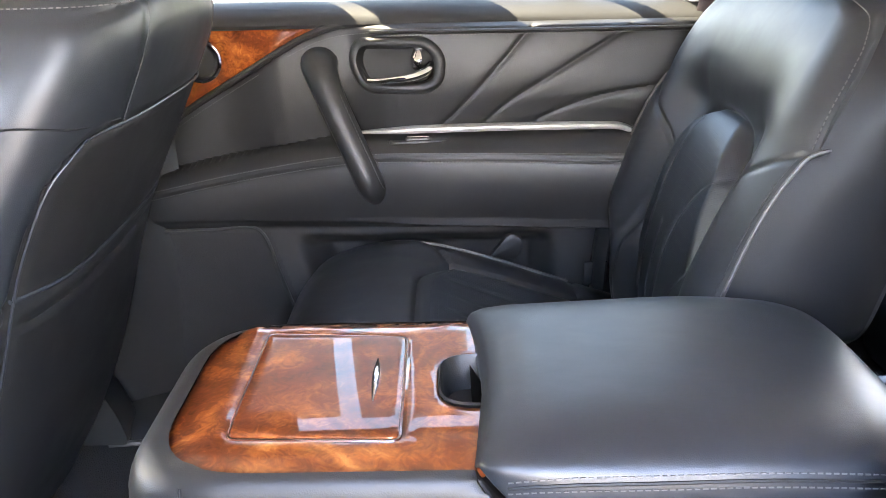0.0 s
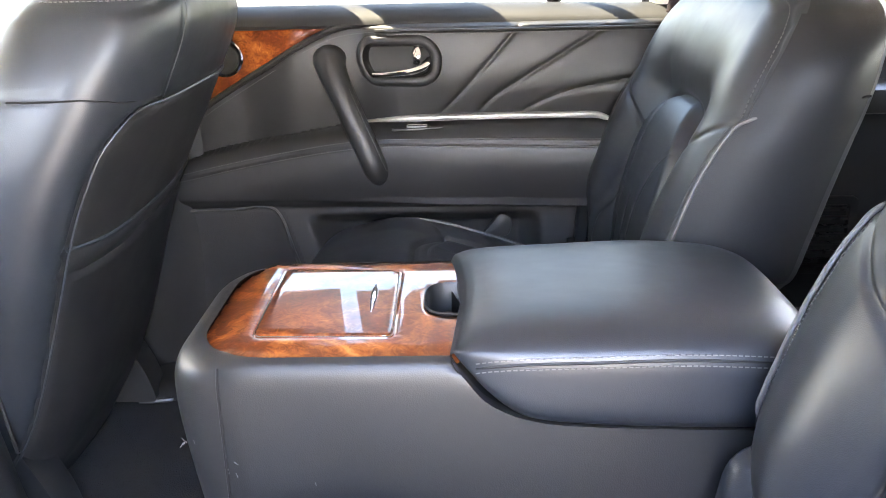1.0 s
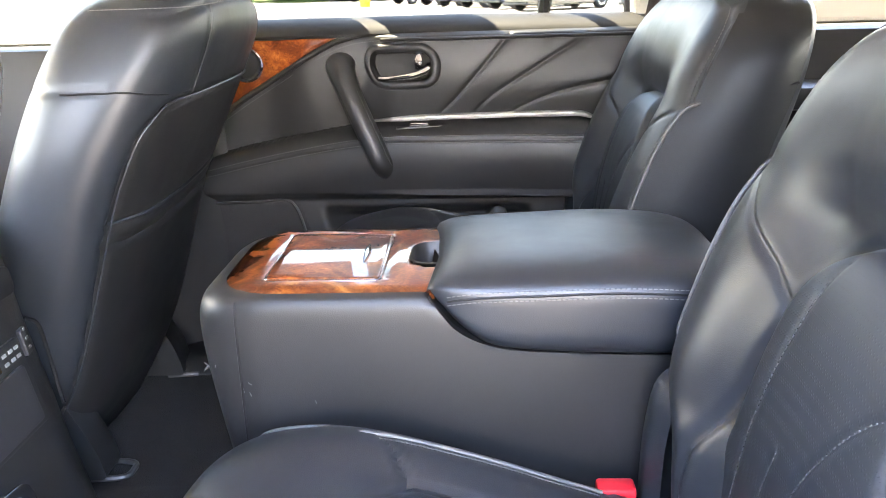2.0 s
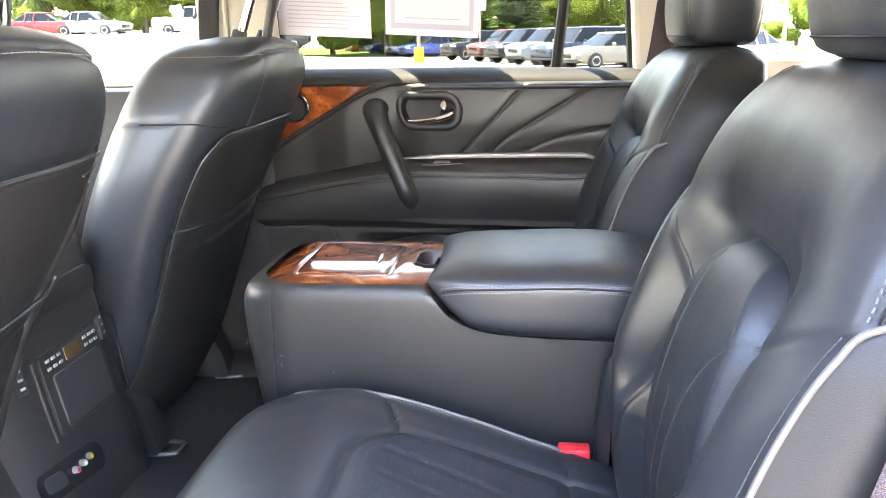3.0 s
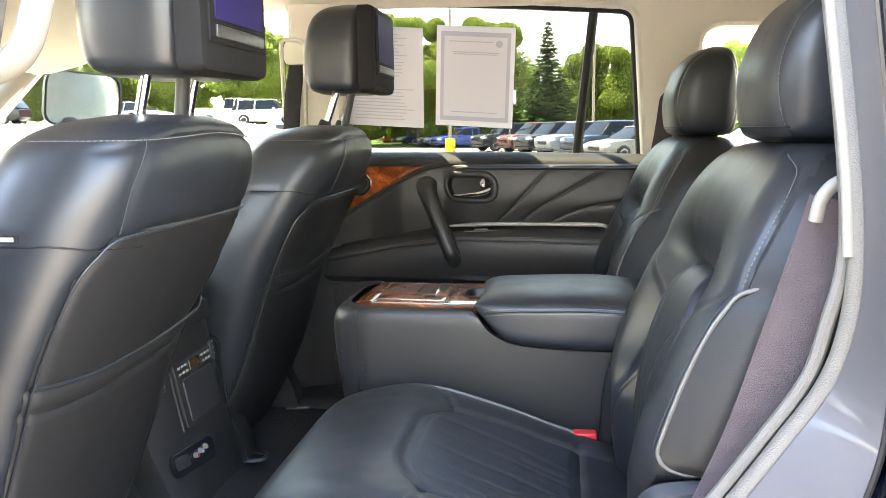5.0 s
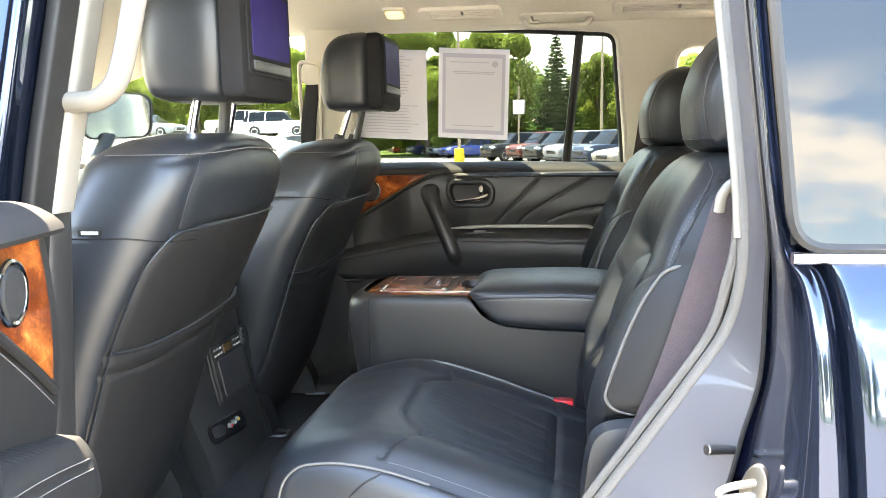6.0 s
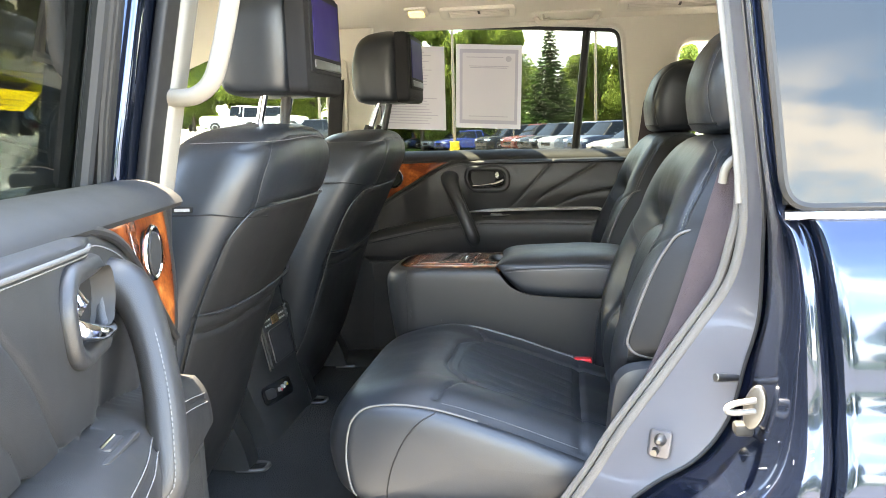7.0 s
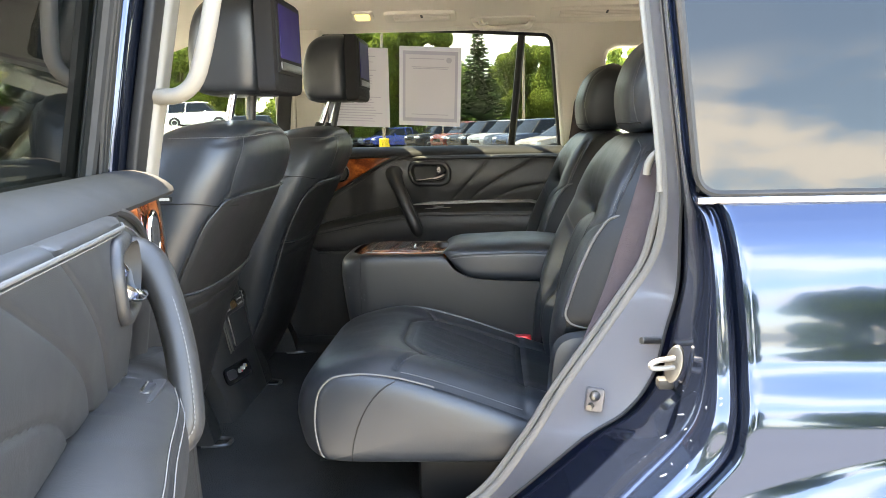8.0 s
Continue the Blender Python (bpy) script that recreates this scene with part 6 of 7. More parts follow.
    for k, c in enumerate((RED, SIGN, YELLOW)):
        p = on(-0.088 + 0.018 * k, 0.777 + 0.002 * k, 0.005)
        part("socket", bm_tube([p, p + Vector((0.008, 0, 0.001))], [0.0055, 0.0050], 12), SATIN, sock, "metal ringed jack socket")
        part("socket_core", bm_tube([p + Vector((0.007, 0, 0)), p + Vector((0.0095, 0, 0.001))], 0.0032, 10), c, sock)
    plate("power_socket", -0.143, -0.107, 0.764, 0.788, BUTTON, 0.006, 0.008, "black power socket flap", sock, 0.004)
    part("cable", bm_tube(spline([on(0.150, 0.95, 0.004), on(0.166, 0.93, 0.02), on(0.176, 0.88, 0.02), on(0.178, 0.80, 0.012)], 6), 0.003, 6), RUBBER, fc, "thin black cable")


DISPLAY = surface("amber_lcd", (0.07, 0.042, 0.02), 0.2, vary=0.2, scale=40)
PLASTIC_SATIN = surface("satin_dark_plastic", (0.03, 0.03, 0.031), 0.28, vary=0.1, scale=12)
build_front_console()


# ---- belts, buckles, papers and roof fittings ----
def ribbon(pts, width, across, thick=0.0016):
    """A flat strap along points; across gives the direction of its width."""
    P = spline(pts, 8)
    rows = []
    for i, p in enumerate(P):
        t = i / (len(P) - 1)
        a = Vector(across[0]).lerp(Vector(across[1]), t).normalized()
        d = (P[min(i + 1, len(P) - 1)] - P[max(i - 1, 0)]).normalized()
        nrm = d.cross(a).normalized()
        row = [p + a * (width / 2 * k) + nrm * (thick * m) for k, m in ((-1, -0.5), (-0.9, 0.5), (-0.5, 0.6), (0, 0.6), (0.5, 0.6), (0.9, 0.5), (1, -0.5))]
        rows.append(row)
    return bm_grid(rows)


def build_belts():
    b = thing("seat_belt", (0.40, -0.745, 0.66), "plum-brown seat belt hanging down the rear pillar", "seat belt")
    part("webbing", ribbon([(0.405, -0.735, 1.318), (0.366, -0.742, 1.19), (0.325, -0.752, 1.07), (0.262, -0.762, 0.935), (0.19, -0.765, 0.80), (0.15, -0.765, 0.72)], 0.050, ((0.9, -0.25, -0.2), (0.9, -0.25, -0.35))), BELT, b, "dusty plum-brown webbing")
    g = spline([(0.382, -0.748, 1.300), (0.386, -0.752, 1.322), (0.400, -0.752, 1.336), (0.425, -0.742, 1.338), (0.45, -0.73, 1.330)], 6)
    part("belt_guide", bm_tube(g, 0.0075, 12, flat=0.8), BEIGE, b, "beige plastic belt guide")
    f = thing("seat_belt", (0.28, 0.74, 0.66), "plum-brown seat belt beside the far rear seat", "seat belt")
    part("webbing", ribbon([(0.43, 0.765, 1.50), (0.40, 0.762, 1.30), (0.33, 0.755, 1.10), (0.262, 0.735, 0.95), (0.235, 0.71, 0.88)], 0.048, ((0.9, -0.2, -0.2), (0.9, -0.3, -0.3))), BELT, f)
    part("tongue", bm_box(0.205, 0.245, 0.69, 0.70, 0.875, 0.915, 0.004), RUBBER, f, "black belt tongue")
    p = thing("seat_belt", (-0.56, 0.76, 0.9), "dark grey front seat belt on the far pillar", "seat belt")
    part("webbing", ribbon([(-0.562, 0.752, 1.585), (-0.585, 0.756, 1.45), (-0.60, 0.76, 1.20), (-0.60, 0.76, 1.0)], 0.048, ((1, 0, 0.1), (1, 0, 0.1))), BELT_GREY, p)
    part("anchor_cover", bm_prism(round_poly([(-0.60, 1.56), (-0.535, 1.56), (-0.535, 1.625), (-0.60, 1.625)], 0.02, 5), lambda u, v, w: Vector((u, 0.760 - w, v)), 0.022, 0.006), BEIGE_PALE, p, "beige anchor cover")
    rail = round_poly([(-0.612, 1.36), (-0.555, 1.36), (-0.540, 1.62), (-0.605, 1.63)], 0.02, 5)
    part("height_rail", bm_tube([Vector((q.x, 0.790 - lean(q.y), q.y)) for q in rail], 0.006, 8, closed=True), BEIGE_PALE, p)
    for y in (-0.185, 0.215):
        bk = thing("belt_buckle", (0.18, y, 0.86), "red-buttoned black seat belt buckle between cushion and console" if y < 0 else "red-buttoned black seat belt buckle of the far seat", "belt buckle", "belt buckles")
        part("body", bm_box(0.169, 0.215, y - 0.015, y + 0.013, 0.83, 0.878, 0.005), PLASTIC_GLOSS, bk)
        part("release_button", bm_box(0.172, 0.212, y - 0.0135, y + 0.0115, 0.872, 0.890, 0.004), RED, bk, "red release button")


BELT_GREY = surface("dark_grey_webbing", (0.035, 0.035, 0.038), 0.85, vary=0.2, scale=40, bump=0.5, bump_scale=900, spec=0.2)
build_belts()


def build_papers():
    """Two printed sheets hung inside the far window; each zone of print is a thin leaf of its own, edge to edge."""
    def place(x0, z0, x1, z1, tilt):
        def at(u, v, w):
            x = x0 + (x1 - x0) * u + tilt * (v - 0.5)
            z = z0 + (z1 - z0) * v - 0.012 * (u - 0.5)
            return Vector((x, 0.846 - lean(z) - w, z))
        return at

    def leaf(at, u0, v0, u1, v1, lift=0.0, n=6):
        return bm_grid([[at(u0 + (u1 - u0) * i / n, v0 + (v1 - v0) * j / n, lift + 0.0012 * math.sin(3 * (u0 + (u1 - u0) * i / n))) for j in range(n + 1)] for i in range(n + 1)])

    def frame_leaf(at, o, i, lift=0.0):
        bm = bmesh.new()
        P = [[bm.verts.new(at(u, v, lift + 0.0012 * math.sin(3 * u))) for u, v in ((q, q), (1 - q, q), (1 - q, 1 - q), (q, 1 - q))] for q in (o, i)]
        for k in range(4):
            bm.faces.new((P[0][k], P[0][(k + 1) % 4], P[1][(k + 1) % 4], P[1][k]))
        return bm
    at = place(-0.192, 1.392, 0.020, 1.657, 0.012)
    t = thing("paper_sheet", (-0.086, 0.84, 1.392), "white printed notice in a grey border hung in the car window", "paper sheet", "window papers")
    part("margin", frame_leaf(at, 0.0, 0.055), PAPER_SLEEVE, t, "pale plastic sleeve edge")
    part("border", frame_leaf(at, 0.055, 0.10), PAPER_GREY, t, "lilac-grey printed border")
    part("page", leaf(at, 0.10, 0.10, 0.90, 0.90), PAPER, t, "white page")
    for v, a, b in ((0.845, 0.16, 0.72), (0.740, 0.20, 0.80), (0.722, 0.22, 0.78), (0.14, 0.2, 0.8)):
        part("text_line", leaf(at, a, v, b, v + 0.010, 0.001, 3), INK, t)
    seal = bm_from([at(0.80 + 0.045 * math.cos(k * math.pi / 8), 0.835 + 0.035 * math.sin(k * math.pi / 8), 0.002) for k in range(16)], [tuple(range(16))])
    part("printed_seal", seal, INK, t)
    at = place(-0.443, 1.395, -0.228, 1.662, 0.006)
    t = thing("paper_sheet", (-0.335, 0.84, 1.395), "white printed page with small text hung in the car window", "paper sheet", "window papers")
    part("page", leaf(at, 0.0, 0.0, 1.0, 1.0), PAPER, t, "white page")
    rnd = random.Random(8)
    for k in range(26):
        v = 0.92 - 0.034 * k
        if 12 < k < 16:
            continue
        a = 0.56 if k < 13 else 0.10
        part("text_line", leaf(at, a, v, a + (rnd.uniform(0.10, 0.24) if k < 13 else rnd.uniform(0.6, 0.8)), v + 0.010, 0.001, 2), INK, t)


PAPER_SLEEVE = see_through(surface("milky_sleeve", (0.52, 0.50, 0.55), 0.4, vary=0.03, scale=10), 0.16)
PAPER_GREY = see_through(surface("lilac_grey_print", (0.33, 0.31, 0.37), 0.7, vary=0.05, scale=12), 0.14)
build_papers()


def build_roof_fittings():
    def on(x, y, down):
        return Vector((x, y, roof_z(x, y) - down))
    lamp = thing("reading_lamp", (-0.283, 0.60, 1.75), "small lit warm yellow reading lamp in the headliner", "reading lamp")
    part("frame", bm_prism(round_poly([(-0.318, 0.578), (-0.248, 0.578), (-0.248, 0.640), (-0.318, 0.640)], 0.012, 5), lambda u, v, w: on(u, v, w), 0.008, 0.003), BEIGE_PALE, lamp)
    part("lens", bm_prism(round_poly([(-0.306, 0.588), (-0.260, 0.588), (-0.260, 0.630), (-0.306, 0.630)], 0.008, 5), lambda u, v, w: on(u, v, w + 0.008), 0.006, 0.002), DOME, lamp, "glowing yellow lens")
    for x0, x1, lab in ((-0.215, 0.015, "beige slatted roof air vent"), (0.315, 0.66, "long beige slatted roof air vent")):
        v = thing("roof_vent", ((x0 + x1) / 2, 0.64, 1.75), lab, "air vent", "roof vents")
        part("frame", bm_prism(round_poly([(x0, 0.590), (x1, 0.590), (x1, 0.668), (x0, 0.668)], 0.016, 5), lambda u, q, w: on(u, q, w), 0.010, 0.004,
                               holes=(round_poly([(x0 + 0.03, 0.606), (x1 - 0.02, 0.606), (x1 - 0.02, 0.650), (x0 + 0.03, 0.650)], 0.005, 3),)), BEIGE_PALE, v)
        part("backing", bm_prism([(x0 + 0.028, 0.604), (x1 - 0.018, 0.604), (x1 - 0.018, 0.652), (x0 + 0.028, 0.652)], lambda u, q, w: on(u, q, w + 0.0015), 0.001), PLASTIC, v, "dark vent throat", smooth=False)
        for k in range(4):
            y = 0.609 + 0.012 * k
            xm = x0 + 0.03 + (x1 - x0 - 0.05) * 0.5
            for a, b in ((x0 + 0.03, xm - 0.004), (xm + 0.004, x1 - 0.02)):
                part("slat", bm_tube([on(a, y, 0.008), on((a + b) / 2, y, 0.008), on(b, y, 0.008)], 0.0028, 6), BEIGE_PALE, v)
    gh = thing("roof_grab_handle", (0.165, 0.68, 1.74), "folded beige roof grab handle above the far door", "grab handle")
    part("base_plate", bm_prism(round_poly([(0.058, 0.655), (0.272, 0.655), (0.272, 0.705), (0.058, 0.705)], 0.02, 5), lambda u, q, w: on(u, q, w), 0.006, 0.002), BEIGE_PALE, gh)
    part("grip", bm_tube(spline([on(0.072, 0.69, 0.004), on(0.085, 0.683, 0.024), on(0.12, 0.675, 0.030), on(0.165, 0.672, 0.031), on(0.21, 0.675, 0.030), on(0.245, 0.683, 0.024), on(0.258, 0.69, 0.004)], 6), 0.009, 10), BEIGE_PALE, gh)
    part("coat_hook", bm_tube(spline([on(0.095, 0.668, 0.006), on(0.10, 0.660, 0.022), on(0.115, 0.658, 0.022)], 5), 0.004, 8), BEIGE_PALE, gh)


build_roof_fittings()


def build_rear_cabin():
    """Third row behind the rear seats, and the vent in the far side trim."""
    t = thing("third_row_seat", (1.25, 0.0, 0.70), "dark leather third-row bench folded behind the rear seats", "bench seat")
    rows = []
    for i in range(25):
        y = -0.62 + 1.24 * i / 24
        sec = round_poly([(1.02, 0.78), (1.18, 0.78), (1.30, 1.20), (1.16, 1.22)], 0.045, 5)
        e = 0.012 * math.exp(-((abs(y) - 0.21) / 0.012) ** 2)
        rows.append([Vector((q.x, y, q.y - e)) for q in sec])
    part("backrest", bm_grid(rows, wrap_v=True, cap=True), LEATHER, t)
    part("cushion", bm_box(0.62, 1.12, -0.62, 0.62, 0.78, 0.92, 0.05, 4), LEATHER, t)
    v = thing("side_vent", (0.64, 0.695, 0.84), "black slatted air vent in the side trim", "air vent")
    part("frame", bm_prism(round_poly([(0.565, 0.84), (0.72, 0.84), (0.72, 0.985), (0.565, 0.985)], 0.012, 4), lambda u, q, w: Vector((u, 0.699 - w, q)), 0.012, 0.003,
                           holes=(round_poly([(0.58, 0.855), (0.705, 0.855), (0.705, 0.97), (0.58, 0.97)], 0.006, 3),)), PLASTIC, v)
    for k in range(7):
        z = 0.863 + 0.016 * k
        part("slat", bm_box(0.578, 0.707, 0.688, 0.699, z, z + 0.005), PLASTIC_SATIN, v)
    single("trim_shelf", bm_box(0.55, 1.6, 0.60, 0.72, 1.145, 1.19, 0.015), LEATHER_SOFT, label="black padded shelf of the side trim", category="side trim", kind="structure")


build_rear_cabin()


def build_mirror():
    """Door mirror outside the far front window."""
    m = thing("door_mirror", (-1.36, 0.95, 1.28), "dark blue door mirror with a bright glass", "door mirror")
    mid, u, n = Vector((-1.365, 1.045, 1.490)), Vector((0.66, 0.75, 0)), Vector((0.75, -0.66, 0))

    def at(a, b, c):
        return mid + u * a + Vector((0, 0, b)) + n * c
    shape = round_poly([(-0.122, -0.082), (0.112, -0.075), (0.122, 0.070), (-0.104, 0.088)], 0.045, 6)
    rows = [[at(q.x * f, q.y * f, d) for q in shape] for f, d in ((0.45, -0.105), (0.78, -0.085), (0.96, -0.045), (1.04, 0.0), (1.045, 0.012), (0.99, 0.014), (0.96, 0.004))]
    part("housing", bm_grid(rows, wrap_v=True, cap=False), RUBBER, m, "dark mirror housing")
    part("mirror_glass", bm_prism(shape, lambda p, q, w: at(p * 0.97, q * 0.97, 0.003 + w), 0.003), CHROME, m, "mirror glass")
    part("arm", bm_tube([Vector((-1.40, 0.86, 1.31)), Vector((-1.39, 0.93, 1.33)), Vector((-1.375, 1.0, 1.42))], 0.03, 10, flat=0.6), PLASTIC, m)


build_mirror()


def build_price_sheet():
    """Yellow sales sheet stuck inside the windscreen, its print as bars."""
    t = thing("sales_sheet", (-1.50, 0.56, 1.45), "yellow printed sales sheet taped inside the windscreen", "paper sheet")
    a = Vector((-1.50, 0.47, 1.484))
    u, v = Vector((0.005, -0.34, 0.004)), Vector((0.127, -0.008, 0.102))
    nrm = u.cross(v).normalized() * -0.004

    def leaf(u0, v0, u1, v1, lift):
        return bm_from([a + u * p + v * q + nrm * lift for p, q in ((u0, v0), (u1, v0), (u1, v1), (u0, v1))], [(0, 1, 2, 3)])
    part("page", leaf(0, 0, 1, 1, 1.0), YELLOW_PAPER, t, "yellow page")
    for u0, v0, u1, v1 in ((0.15, 0.86, 0.75, 0.90), (0.30, 0.56, 0.75, 0.74), (0.15, 0.28, 0.85, 0.31), (0.2, 0.14, 0.8, 0.17)):
        part("print_bar", leaf(u0, v0, u1, v1, 1.5), INK, t)


YELLOW_PAPER = see_through(surface("yellow_paper", (0.85, 0.62, 0.03), 0.7, vary=0.04, scale=10), 0.4)
build_price_sheet()

# ---- outside: car park, parked cars, trees ----
def ground_z(x, y):
    """The car park climbs gently towards one far corner."""
    if y < 5:
        return 0.0
    return 1.75 * smooth01(0.25, 0.36, -x / y) * smooth01(16, 38, y)


def build_ground():
    rows = []
    for i in range(46):
        r = 0.0 if i == 0 else 2.0 * 1.17 ** i
        rows.append([Vector((r * math.cos(a), r * math.sin(a), ground_z(r * math.cos(a), r * math.sin(a)))) for a in [2 * math.pi * k / 120 for k in range(120)]])
    single("ground", bm_grid(rows, wrap_v=True), ASPHALT, label="sun-bleached grey asphalt car park", category="ground", kind="structure")
    for y0, y1, name in ((66, 130, "grass_verge"), (-130, -46, "grass_verge_behind")):
        single(name, bm_box(-160, 160, y0, y1, -0.1, 0.12, 0.05), GRASS, label="green grass verge along the car park", category="grass", kind="structure")


PAINTS = [paint("red_paint", (0.26, 0.010, 0.010), 0.2), paint("blue_paint", (0.010, 0.035, 0.20), 0.3), paint("silver_paint", (0.22, 0.235, 0.25), 0.6),
          paint("black_paint", (0.008, 0.009, 0.010), 0.3), paint("bronze_paint", (0.12, 0.030, 0.022), 0.5), paint("white_paint", (0.75, 0.75, 0.74), 0.0),
          paint("slate_blue_paint", (0.022, 0.036, 0.070), 0.5), paint("champagne_paint", (0.22, 0.195, 0.165), 0.5)]


def build_parked_car(kind, material, label):
    """A parked car along x, nose towards -x. kind: 'suv', 'sedan' or 'pickup'."""
    car = thing("parked_car", (0, 0, 0), label, "car", "parked cars")
    tall = {"suv": 1.72, "sedan": 1.46, "pickup": 1.85}[kind]
    L = {"suv": 4.7, "sedan": 4.75, "pickup": 5.6}[kind]
    belt = {"suv": 1.05, "sedan": 0.93, "pickup": 1.15}[kind]
    W = 0.92
    # body: sections along the length
    prof = {"suv": [(0, .56, .74), (.012, .44, .90), (.03, .34, .97), (.10, .26, 1.03), (.20, .24, 1.06), (.28, .24, belt + .03), (.60, .24, belt), (.90, .26, belt), (.97, .36, belt - .05), (1, .50, .90)],
            "sedan": [(0, .48, .60), (.012, .36, .70), (.03, .30, .77), (.10, .22, .83), (.22, .2, .90), (.30, .2, belt), (.60, .2, belt), (.82, .22, belt + .04), (.97, .32, .96), (1, .50, .84)],
            "pickup": [(0, .64, .86), (.012, .50, 1.0), (.03, .42, 1.08), (.10, .32, 1.12), (.22, .3, 1.16), (.28, .3, belt + .03), (.60, .3, belt), (.90, .32, belt), (.98, .42, belt), (1, .55, 1.0)]}[kind]
    rows = []
    for t in [0.0, 0.006, 0.014, 0.022] + [i / 32 for i in range(1, 32)] + [0.985, 0.994, 1.0]:
        lo = curve1(t, [p[0] for p in prof], [p[1] for p in prof])
        hi = curve1(t, [p[0] for p in prof], [p[2] for p in prof])
        w = W * (1 - 0.16 * (abs(t - 0.5) * 2) ** 5)
        sec = round_poly([(-w * 0.94, lo), (w * 0.94, lo), (w, lo + (hi - lo) * 0.5), (w * 0.93, hi), (-w * 0.93, hi), (-w, lo + (hi - lo) * 0.5)], [0.1, 0.1, 0.15, 0.07, 0.07, 0.15], 4)
        rows.append([Vector((-L / 2 + L * t, q.x, q.y)) for q in sec])
    part("body", bm_grid(rows, wrap_v=True, cap=True), material, car)
    a = {"suv": (.235, .375, .90, .985), "sedan": (.255, .43, .70, .87), "pickup": (.25, .36, .60, .63)}[kind]

    def cabin(shrink, top, bottom):
        r = []
        for k in range(9):
            v = k / 8
            x0 = -L / 2 + L * (a[0] + (a[1] - a[0]) * v) + shrink
            x1 = -L / 2 + L * (a[3] + (a[2] - a[3]) * v) - shrink
            w = (W * 0.92) * (1 - 0.20 * v) - shrink * 0.5
            z = bottom + (top - bottom) * v
            r.append([Vector((q.x, q.y, z)) for q in round_poly([(x0, -w), (x1, -w), (x1, w), (x0, w)], 0.16, 5)])
        return bm_grid(r, wrap_v=True, cap=True)
    part("glasshouse", cabin(0.0, tall - 0.06, belt - 0.03), CAR_GLASS, car, "dark car windows")
    roof = []
    for f, z in ((1.0, tall - 0.065), (0.985, tall - 0.02), (0.93, tall), (0.5, tall + 0.015), (0.02, tall + 0.02)):
        x0, x1 = -L / 2 + L * a[1] - 0.02, -L / 2 + L * a[2] + 0.02
        w = W * 0.92 * 0.80 + 0.01
        roof.append([Vector(((x0 + x1) / 2 + (q.x - (x0 + x1) / 2) * f, q.y * f, z)) for q in round_poly([(x0, -w), (x1, -w), (x1, w), (x0, w)], 0.16, 5)])
    part("roof", bm_grid(roof, wrap_v=True), material, car)
    for t in ((0.5 * (a[1] + a[2])), a[2] - 0.02) if kind != "pickup" else (0.5 * (a[1] + a[2]),):
        for s in (1, -1):
            x = -L / 2 + L * t
            part("pillar", bm_tube([Vector((x + 0.05, s * W * 0.925, belt - 0.02)), Vector((x, s * (W * 0.92 * 0.81 + 0.012), tall - 0.06))], 0.045, 8), material, car)
    for t in (0.185, 0.80):
        for s in (1, -1):
            x, r = -L / 2 + L * t, 0.36 if kind != "sedan" else 0.33
            arch = part("wheel", bm_tube([Vector((x, s * (W - 0.20), r)), Vector((x, s * (W - 0.17), r)), Vector((x, s * (W + 0.01), r)), Vector((x, s * (W + 0.03), r))], [r - 0.03, r, r, r - 0.03], 24), TYRE, car)
            part("rim", bm_tube([Vector((x, s * (W - 0.01), r)), Vector((x, s * (W + 0.034), r)), Vector((x, s * (W + 0.02), r))], [r * 0.64, r * 0.62, r * 0.2], 16), ALLOY, arch)
    for s in (1, -1):
        part("headlight", bm_box(-L / 2 + 0.02, -L / 2 + 0.36, s * 0.64 - 0.17, s * 0.64 + 0.17, prof[2][2] - 0.21, prof[2][2] - 0.06, 0.04), LAMP_OFF, car, "clear headlight")
        part("door_mirror", bm_box(-L / 2 + L * 0.35, -L / 2 + L * 0.35 + 0.12, s * (W + 0.08) - 0.09, s * (W + 0.08) + 0.09, belt - 0.02, belt + 0.12, 0.04), material, car)
    part("grille", bm_box(-L / 2 - 0.01, -L / 2 + 0.10, -0.42, 0.42, prof[0][2] - 0.16, prof[0][2] + 0.02, 0.03), PLASTIC_GLOSS, car, "dark grille")
    part("bumper", bm_box(-L / 2 + 0.0, -L / 2 + 0.16, -0.80, 0.80, prof[2][1] - 0.05, prof[2][1] + 0.06, 0.04), PLASTIC, car)
    return car


def park(car, x, y, deg):
    car.matrix_basis = Matrix.Translation((x, y, ground_z(x, y))) @ Matrix.Rotation(radians(deg), 4, "Z")


